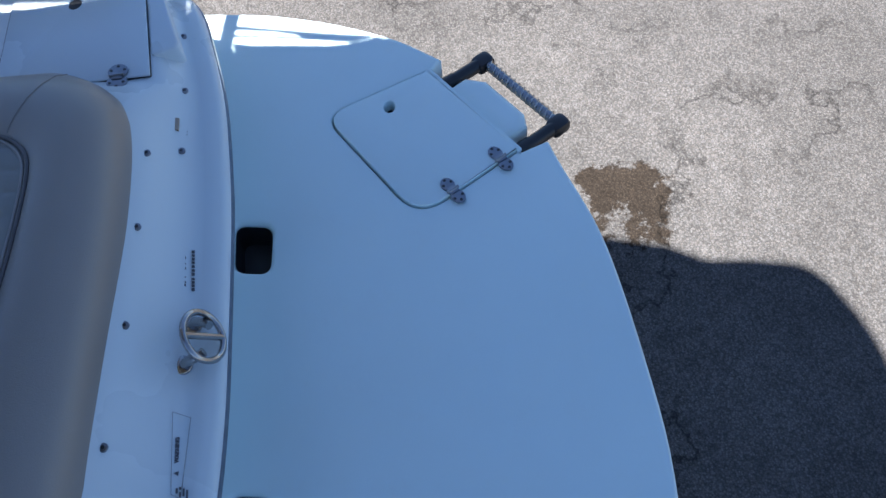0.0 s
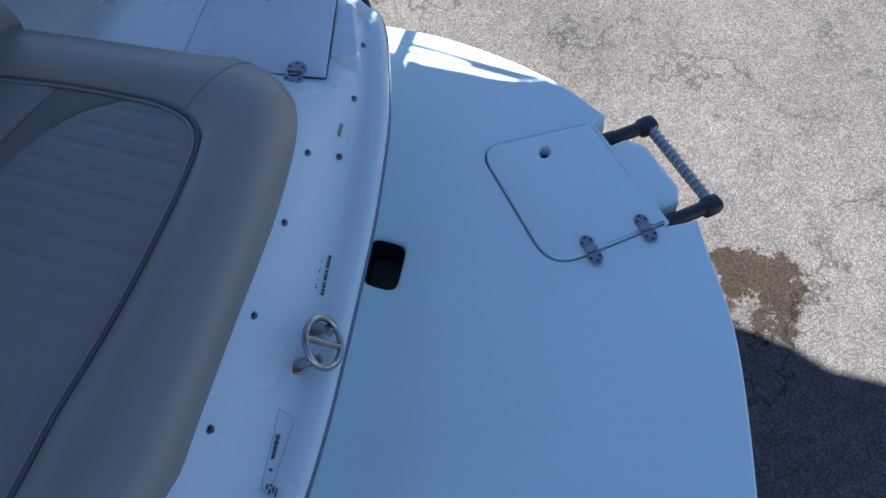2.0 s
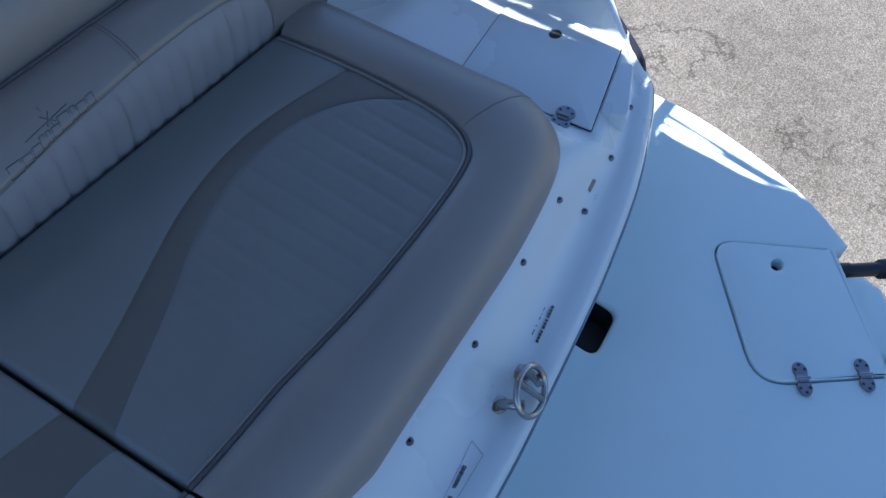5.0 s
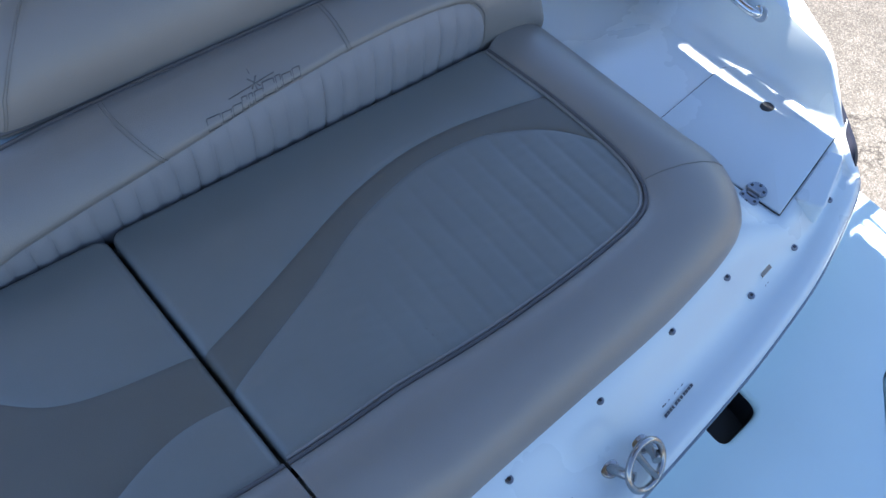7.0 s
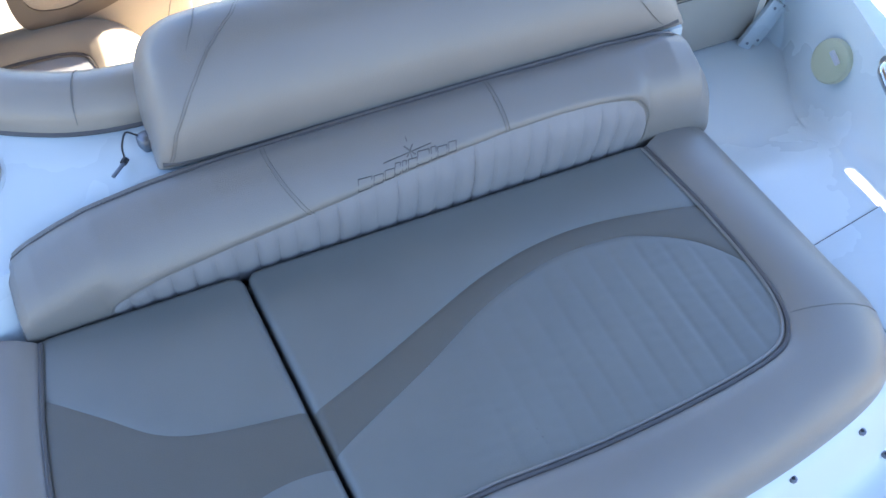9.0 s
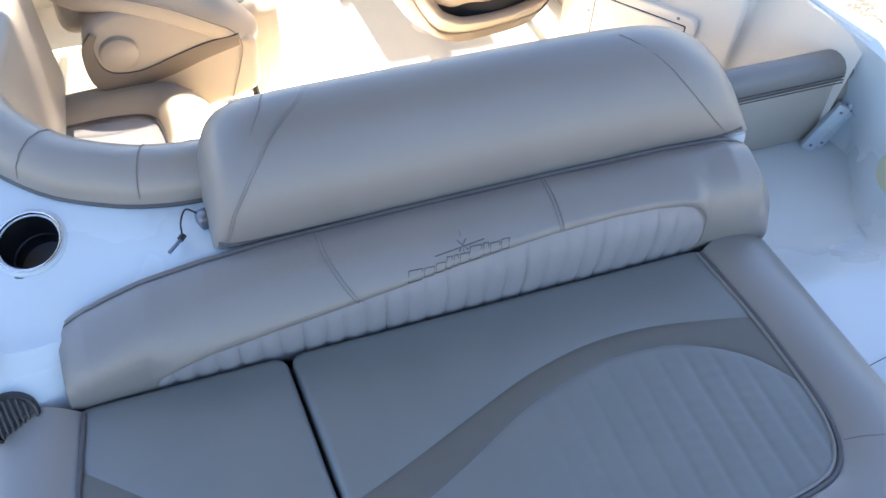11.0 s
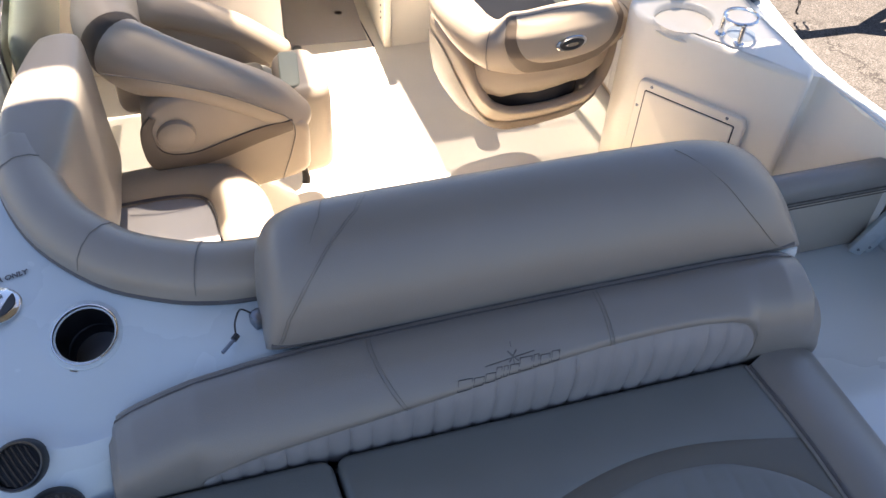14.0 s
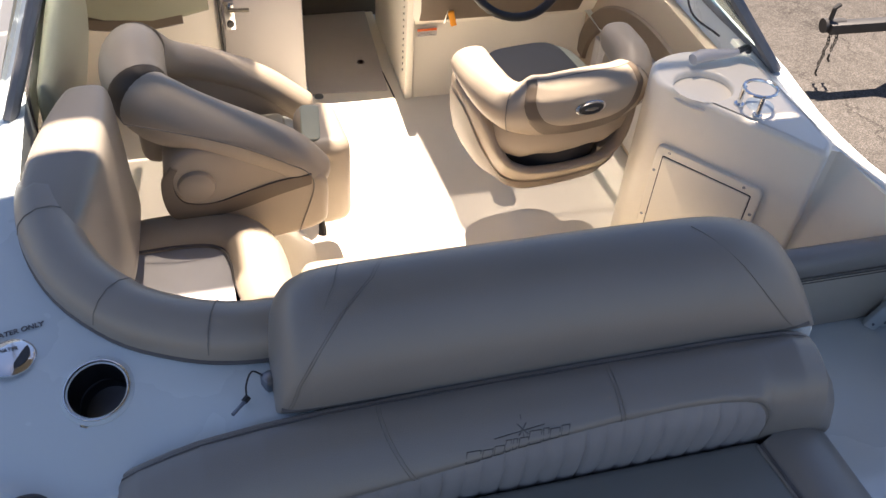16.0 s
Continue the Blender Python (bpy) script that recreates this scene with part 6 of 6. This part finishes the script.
# pin and lanyard by the head bolster
pin = thing("latch_pin", (-0.08, 0.205, 1.31), "tarnished steel latch with a pin on a short lanyard", "latch")
b = bmesh.new()
rbox(b, (-0.078, 0.207, 1.322), (0.026, 0.03, 0.03), 0.008, Matrix.Rotation(0.4, 4, "Z"))
part("block", b, DULL, pin)
b = bmesh.new()
tube(b, [p for p in crv([(-0.088, 0.212, 1.335), (-0.105, 0.215, 1.345), (-0.117, 0.2, 1.332), (-0.119, 0.185, 1.32)], 5)], 0.0017, 5)
part("lanyard", b, RUBBER, pin)
b = bmesh.new()
tube(b, [(-0.117, 0.184, 1.318), (-0.124, 0.176, 1.317)], 0.006, 8)
part("pin_knob", b, BLACK, pin)
b = bmesh.new()
tube(b, [(-0.122, 0.178, 1.316), (-0.145, 0.155, 1.315)], 0.0035, 8)
part("pin", b, DULL, pin)

# ---- decals on the transom ledge ----
dec = thing("warning_decal", (0.31, -0.78, 0.995), "clear warning sticker with black print on the ledge", "sticker")


def led(x, y, up=0.0022):
    return Vector((x, y, on_cap(x, y) + up))


q = [led(0.40, -0.763), led(0.27, -0.785), led(0.265, -0.80), led(0.395, -0.79)]
b = bmesh.new()
for a, c in zip(q, q[1:] + q[:1]):
    tube(b, [a, c], 0.00035, 4)
part("outline", b, INK, dec)
nrm_l = Vector((0.0, -0.35, 0.94))
lettering("WARNING", 0.0085, led(0.34, -0.7805), (1, 0.17, 0), nrm_l, INK, dec, 0.0005)
b = bmesh.new()
c0 = led(0.303, -0.786)
vs = [b.verts.new(c0 + Vector(d)) for d in ((0, 0.004, 0.002), (0.004, -0.004, 0), (-0.004, -0.004, 0))]
b.faces.new(vs)
part("triangle", b, INK, dec)
b = bmesh.new()
bars(b, led(0.282, -0.79), (-1, -0.17, 0), (0, -1, 0), [[(0.002, 0.01)], [(0, 0.004), (0.008, 0.016)], [(0.002, 0.014)], [(0.004, 0.018)]], 0.003, 0.0055)
part("pictogram", b, INK, dec)
dl = thing("dealer_decal", (0.68, -0.74, 1.0), "faded dealer sticker with black print on the ledge", "sticker")
b = bmesh.new()
bars(b, led(0.625, -0.752), (1, 0.19, 0.02), (0, 1, 0.1), [[(0.0, 0.006), (0.008, 0.013), (0.015, 0.02), (0.022, 0.026), (0.031, 0.037), (0.039, 0.044), (0.047, 0.052), (0.056, 0.06), (0.062, 0.068), (0.07, 0.075), (0.077, 0.083)]], 0.0055, 0.02)
bars(b, led(0.632, -0.736), (1, 0.19, 0.02), (0, 1, 0.1), [[(0.0, 0.005), (0.007, 0.01), (0.018, 0.02), (0.034, 0.039), (0.045, 0.047), (0.055, 0.061)], [(0.036, 0.038), (0.04, 0.042)], [(0.04, 0.0415)]], 0.003, 0.0045)
part("print", b, INK, dl)
sd = thing("small_decal", (0.98, -0.67, 1.0), "small pictogram sticker on the ledge", "sticker")
b = bmesh.new()
bars(b, led(0.965, -0.672), (1, 0.2, 0), (0, 1, 0), [[(0, 0.004), (0.009, 0.013)], [(0.004, 0.009)], [(0.0, 0.004), (0.01, 0.014)]], 0.004, 0.006)
part("print", b, INK, sd)
b = bmesh.new()
prism(b, [led(0.995, -0.655)[:2], led(0.965, -0.66)[:2], led(0.967, -0.645)[:2], led(0.997, -0.64)[:2]], 1.0, on_cap(0.98, -0.65) + 0.001, r=0.0003, n=1)
part("backing", b, TAN, sd)

# ---- stitched emblem on the backrest: plain strokes in its place ----
em = thing("stitched_emblem", (0.31, 0.0, 1.28), "grey stitched emblem on the backrest", "emblem")
for i, (x0_, w_, h_) in enumerate(((0.222, 0.024, 0.026), (0.25, 0.017, 0.02), (0.271, 0.017, 0.02), (0.291, 0.009, 0.024), (0.304, 0.007, 0.022), (0.315, 0.016, 0.02), (0.334, 0.021, 0.026), (0.359, 0.009, 0.024), (0.371, 0.017, 0.02), (0.392, 0.014, 0.02))):
    b = bmesh.new()
    z0_ = float(np.interp(x0_, *PT)) + 0.010
    q = []
    for fx, fz in ((0, 0), (1, 0), (1, 1), (0, 1)):
        x = x0_ + w_ * fx + 0.004 * fz
        z = z0_ + 0.72 * h_ * fz
        q.append(Vector((x, roll_y(x, z) - 0.0012, z)))
    for a, c in zip(q, q[1:] + q[:1]):
        tube(b, [a, c], 0.001, 4)
    part("stroke", b, EMBLEM, em)
for (xa, za), (xb, zb_) in (((0.275, 1.302), (0.365, 1.310)), ((0.326, 1.298), (0.326, 1.322)), ((0.318, 1.302), (0.334, 1.314)), ((0.318, 1.314), (0.334, 1.302))):
    b = bmesh.new()
    tube(b, [(xa, roll_y(xa, za) - 0.001, za), (xb, roll_y(xb, zb_) - 0.001, zb_)], 0.0012, 4)
    part("ray", b, EMBLEM, em)

# seams across the backrest and the head bolster
for x0, slant in ((0.105, 0.6), (0.505, 0.08)):
    for dx in (0.0, 0.007):
        pts_ = []
        for i, (y, z) in enumerate(rolled_sec(x0)):
            x = x0 + dx + slant * (1.30 - z)
            y, z = rolled_sec(x)[i]
            if i > 6 and y < 0.135:
                pts_.append((x, y - 0.0012, z + 0.0008))
        b = bmesh.new()
        tube(b, pts_, 0.0007, 4)
        part("seam", b, SEAM, backrest)
HQ = [q[0] for q in HX]
for at, across in (([3, 6, 9, 12, 15, 18], [-0.055, -0.034, 0.005, 0.05, 0.105, 0.135]), ([3, 6, 9, 12, 15, 18], [-0.049, -0.028, 0.011, 0.056, 0.111, 0.141]), ([11, 12, 15, 18], [0.008, 0.016, 0.045, 0.06]), ([3, 16], [0.90, 0.70])):
    pts_ = []
    for j in range(at[0], at[-1] + 1):
        y, z = HS[j]
        x = float(np.interp(j, at, across))
        h, d = float(np.interp(x, HQ, [q[1] for q in HX])), float(np.interp(x, HQ, [q[2] for q in HX]))
        d += (1 - d) * 0.85 * (1 - max(0.0, min(1.0, (z - 1.31) / 0.19)))
        pts_.append((x, 0.24 + (y - 0.24) * d - 0.0012, 1.31 + (z - 1.31) * h + 0.001))
    b = bmesh.new()
    tube(b, pts_, 0.0009, 4)
    part("seam", b, SEAM, headrest)
b = bmesh.new()
tube(b, [(p[0], 0.24 + (0.136 - 0.24) * (0.85 + 0.15 * min(1.0, p[2])), 1.324) for p in crv(HX, 3) if -0.066 < p[0] < 0.935], 0.0045, 6)
part("piping", b, PIPE, headrest)
# loose dark stitches and a mark on the pad
for (xa, ya), (xb, yb) in (((0.288, -0.322), (0.296, -0.372)), ((0.305, -0.30), (0.307, -0.31)), ((0.345, -0.42), (0.348, -0.43)), ((0.338, -0.27), (0.339, -0.285)), ((0.384, -0.26), (0.385, -0.27)), ((0.336, -0.45), (0.340, -0.48)), ((0.432, -0.31), (0.433, -0.318))):
    b = bmesh.new()
    for k in range(6):
        p0 = Vector((xa + (xb - xa) * k / 6, ya + (yb - ya) * k / 6, S + 0.0004))
        p1 = Vector((xa + (xb - xa) * (k + 0.55) / 6, ya + (yb - ya) * (k + 0.55) / 6, S + 0.0004))
        tube(b, [p0, p1], 0.0007, 4)
    part("broken_stitches", b, STITCH, quilt)
b = bmesh.new()
disc(b, (0.646, -0.473, S - 0.0005), 0.0025, 0.001, 8)
part("speck", b, STITCH, quilt)

# ---- windscreen wings ----
GLASS = bpy.data.materials.new("tinted_glass")
GLASS.use_nodes = True
gp = GLASS.node_tree.nodes["Principled BSDF"]
gp.inputs["Base Color"].default_value, gp.inputs["Roughness"].default_value, gp.inputs["Transmission Weight"].default_value, gp.inputs["IOR"].default_value = (0.72, 0.84, 0.78, 1), 0.02, 1.0, 1.1
ALU = mat("grey_aluminium", (0.17, 0.172, 0.178), 0.4, metal=0.3, vary=0.06, scale=15)
for nm, base, tip, fwd, fwd_top in (("port", (-0.568, 1.05, 1.325), (-0.455, 1.22, 1.58), (-0.50, 2.2, 1.40), (-0.36, 2.1, 1.70)), ("starboard", (1.355, 0.985, 1.305), (1.235, 1.13, 1.48), (1.30, 2.1, 1.33), (1.18, 2.1, 1.66))):
    ws = thing("windscreen_wing", base, "raked side windscreen of tinted glass in a grey frame", "windscreen", "windscreen wings")
    base, tip, fwd, fwd_top = map(Vector, (base, tip, fwd, fwd_top))
    b = bmesh.new()
    tube(b, [base, base.lerp(tip, 0.5), tip, tip.lerp(fwd_top, 0.5), fwd_top], 0.016, 8)
    part("frame", b, ALU, ws)
    b = bmesh.new()
    tube(b, [base, base.lerp(fwd, 0.5), fwd], 0.013, 8)
    part("sill_rail", b, ALU, ws)
    b = bmesh.new()
    e = (tip - base).cross(fwd - base).normalized() * 0.003
    rings(b, [[p + s for p in (base, tip, fwd_top, fwd)] for s in (e, -e)], cap0=True, cap1=True)
    gl = part("pane", b, GLASS, ws, smooth=False)
    gl.visible_shadow = False

# ---- a trailer tongue standing on the yard ----
STEEL = mat("black_painted_steel", (0.025, 0.024, 0.024), 0.5, vary=0.2, scale=12, spots=0.08, spot_col=(0.10, 0.05, 0.03))
tr = thing("trailer", (3.1, 2.7, 0), "black steel trailer tongue with safety chains", "trailer")
b = bmesh.new()
rbox(b, (3.6, 2.62, 0.35), (1.3, 0.055, 0.055), 0.004, Matrix.Rotation(-0.03, 4, "Z"))
part("tongue", b, STEEL, tr)
for s in (1, -1):
    b = bmesh.new()
    rbox(b, (3.95, 2.62 + 0.28 * s, 0.36), (1.4, 0.05, 0.05), 0.004, Matrix.Rotation(0.42 * s, 4, "Z"))
    part("a_frame_arm", b, STEEL, tr)
b = bmesh.new()
tube(b, [(2.93, 2.665, 0.35), (3.05, 2.655, 0.355)], [0.038, 0.03], 12)
part("coupler", b, STEEL, tr)
b = bmesh.new()
tube(b, [(2.96, 2.66, 0.34), (2.96, 2.66, 0.45), (2.985, 2.66, 0.47)], 0.012, 8)
part("latch_handle", b, STEEL, tr)
b = bmesh.new()
tube(b, [(4.35, 2.66, 0.0), (4.35, 2.66, 0.6)], 0.028, 12)
jk = part("jack", b, STEEL, tr)
b = bmesh.new()
disc(b, (4.35, 2.66, 0.0), 0.09, 0.01, 16)
part("foot", b, STEEL, jk)
for x, y, ln in ((3.0, 2.66, 0.24), (3.06, 2.68, 0.17)):
    b = bmesh.new()
    for k in range(int(ln / 0.02)):
        z = 0.33 - k * 0.02
        a = (k % 2) * math.pi / 2
        e1 = Vector((math.cos(a), math.sin(a), 0))
        tube(b, [Vector((x + 0.004 * math.sin(k * 1.7), y, z)) + e1 * 0.008 * math.cos(t) + Vector((0, 0, 0.014)) * math.sin(t) for t in (2 * math.pi * i / 8 for i in range(8))], 0.003, 4, closed=True)
    ch = part("safety_chain", b, STEEL, tr)
    b = bmesh.new()
    tube(b, [(x, y, 0.33 - ln), (x, y, 0.30 - ln), (x + 0.015, y, 0.285 - ln)], 0.006, 6)
    part("hook", b, STEEL, ch)
b = bmesh.new()
rbox(b, (4.9, 2.6, 0.42), (0.3, 1.2, 0.06), 0.004)
part("cross_member", b, STEEL, tr)
for s in (1, -1):
    b = bmesh.new()
    tube(b, [(4.9, 2.6 + 0.62 * s - 0.08, 0.3), (4.9, 2.6 + 0.62 * s + 0.08, 0.3)], 0.3, 24)
    part("wheel", b, RUBBER, tr)

# ---- a white ribbed shed wall beside the yard ----
shed = thing("shed_wall", (-1.25, 3.5, 0), "white ribbed metal shed wall beside the yard", "shed")
b = bmesh.new()
rr = []
for z in (0.0, 2.4):
    row = []
    for i in range(91):
        u = i / 90
        k = 0.018 * (1 if (i // 2) % 2 else -1)
        row.append((-1.49 + 0.52 * u + 0.96 * k, 2.6 + 1.8 * u - 0.28 * k, z))
    rr.append(row + [(-1.09, 4.45, z), (-1.62, 2.62, z)])
rings(b, rr, closed=True, cap1=True)
part("cladding", b, mat("white_sheet_metal", (0.72, 0.72, 0.72), 0.5, vary=0.05, scale=3, spots=0.1), shed, smooth=False)
# ---- unseen canvas top, outline cut to shade the stern; forward-legged tower added ----
top = thing("canopy_tower", (0.24, 2.5, 1.3), "unseen canvas sun top on an added raked tubular tower over the cockpit", "awning")
b = bmesh.new()
ZC = 3.7
LEAN = (ZC - 3.1) / math.tan(radians(SUN_EL))
CX, CY = LEAN * math.sin(radians(SUN_AZ)), LEAN * math.cos(radians(SUN_AZ))
side_c = [(1.435, -1.028), (1.434, -0.88), (1.483, -0.767), (1.512, -0.591), (1.516, -0.27), (1.45, -0.22), (1.45, 0.08), (1.335, 0.12), (1.335, 0.56), (1.46, 0.66), (1.55, 0.72), (1.56, 0.80), (1.568, 0.97), (1.51, 1.085), (1.446, 1.25), (1.43, 1.36), (-0.82, 1.36), (-0.82, -1.37), (0.90, -1.37), (1.129, -1.335), (1.21, -1.308), (1.278, -1.275), (1.36, -1.227), (1.40, -1.185), (1.423, -1.141)]
plan_c = [Vector(p) for p in side_c]
rings(b, [[(p.x + CX, p.y + CY, ZC + z) for p in plan_c] for z in (0.0, -0.012)], cap0=True, cap1=True)
canvas = part("canvas", b, BAND, top)
for s in (1, -1):
    xe = X0 + 1.215 * s
    b = bmesh.new()
    tube(b, [(xe + 0.012 * s, 2.55, 1.3), (xe - 0.02 * s, 2.0, 2.3), (xe - 0.02 * s, 1.36 + CY, ZC - 0.03), (xe - 0.02 * s, CY - 1.1, ZC - 0.03)], 0.022, 8)
    part("leg", b, ALU, top)
# unseen slotted masks below the canvas, added to shape starboard sun strips
ZS = 2.1
strip_masks = [[(1.22, -0.19), (1.3545, -0.19), (1.3515, -0.184), (1.3415, -0.104), (1.3355, -0.032), (1.3215, 0.076), (1.3225, 0.216), (1.372, 0.205), (1.37, 0.166), (1.386, 0.06), (1.366, 0.052), (1.364, 0.03), (1.386, 0.028), (1.388, -0.018), (1.366, -0.024), (1.372, -0.042), (1.392, -0.05), (1.396, -0.085), (1.40, -0.095), (1.414, -0.165), (1.436, -0.165), (1.436, 0.006), (1.524, 0.111), (1.524, 0.50), (1.22, 0.50)],
           [(1.22, -0.228), (1.56, -0.228), (1.56, -0.192), (1.22, -0.192)],
           [(1.22, -0.232), (1.445, -0.232), (1.438, -0.272), (1.437, -0.387), (1.434, -0.454), (1.44, -0.507), (1.462, -0.573), (1.40, -0.66), (1.22, -0.66)],
           [(1.347, 0.215), (1.356, 0.215), (1.372, 0.0), (1.380, -0.19), (1.373, -0.19), (1.364, 0.0)],
           [(1.392, -0.085), (1.3965, -0.085), (1.400, -0.19), (1.395, -0.19)],
           [(1.462, -0.229), (1.472, -0.229), (1.467, -0.307), (1.465, -0.377), (1.455, -0.391), (1.459, -0.322)],
           [(1.486, -0.229), (1.502, -0.229), (1.491, -0.31), (1.480, -0.399), (1.469, -0.498), (1.465, -0.572), (1.442, -0.509), (1.454, -0.392), (1.467, -0.381), (1.480, -0.314)]]
for pts in strip_masks:
    b = bmesh.new()
    o = [Vector(p) for p in pts]
    if sum(p.x * q.y - q.x * p.y for p, q in zip(o, o[1:] + o[:1])) < 0:
        o = o[::-1]
    rings(b, [[(p.x, p.y, ZS + z) for p in o] for z in (0.0, -0.006)], cap0=True, cap1=True)
    part("sun_strip_mask", b, BAND, top, "unseen slotted mask added to shape the sun strips")
for y in (-0.6, 0.45):
    b = bmesh.new()
    tube(b, [(1.40 if y < 0 else 1.45, y, ZS), (1.40 if y < 0 else 1.45, y, ZC)], 0.006, 6)
    part("strap", b, BAND, top)
# unseen filter panels, added to dim the sun on seats, floor and bar
for corners in ([(-0.44, 1.46), (0.0, 1.46), (0.0, 1.578), (-0.44, 1.578)], [(-0.44, 1.58), (0.27, 1.58), (0.27, 2.06), (-0.44, 2.06)], [(-0.60, 2.07), (0.10, 2.07), (0.10, 2.6), (-0.60, 2.6)], [(-0.60, 1.80), (-0.45, 1.80), (-0.45, 2.06), (-0.60, 2.06)], [(1.08, 1.37), (1.43, 1.37), (1.43, 1.701), (1.08, 1.701)],
                [(0.725, 1.70), (1.45, 1.70), (1.45, 2.061), (0.725, 2.061)], [(0.715, 2.06), (1.45, 2.06), (1.45, 2.22), (0.715, 2.22)], [(1.12, 2.22), (1.45, 2.22), (1.45, 2.95), (1.12, 2.95)]):
    b = bmesh.new()
    o = rounded(corners, 0.003)
    rings(b, [[(p.x + CX, p.y + CY, ZC + z) for p in o] for z in (0.0, -0.02)], cap0=True, cap1=True)
    part("sun_filter_panel", b, SUN_FILTER, top, "unseen panel added to pass part of the sun")
# unseen opaque sheet, added to keep the sun off dash and helm floor
b = bmesh.new()
o = rounded([(0.715, 2.222), (1.118, 2.222), (1.118, 2.95), (0.66, 2.95)], 0.003)
rings(b, [[(p.x + CX, p.y + CY, ZC + z) for p in o] for z in (0.0, -0.012)], cap0=True, cap1=True)
part("helm_sun_block", b, BAND, top)
for y in (-0.9, 0.1, 1.2, 1.62):
    b = bmesh.new()
    tube(b, [(X0 - 1.19, y + CY, ZC - 0.03), (X0 + 1.19, y + CY, ZC - 0.03)], 0.018, 8)
    part("bow", b, ALU, top)
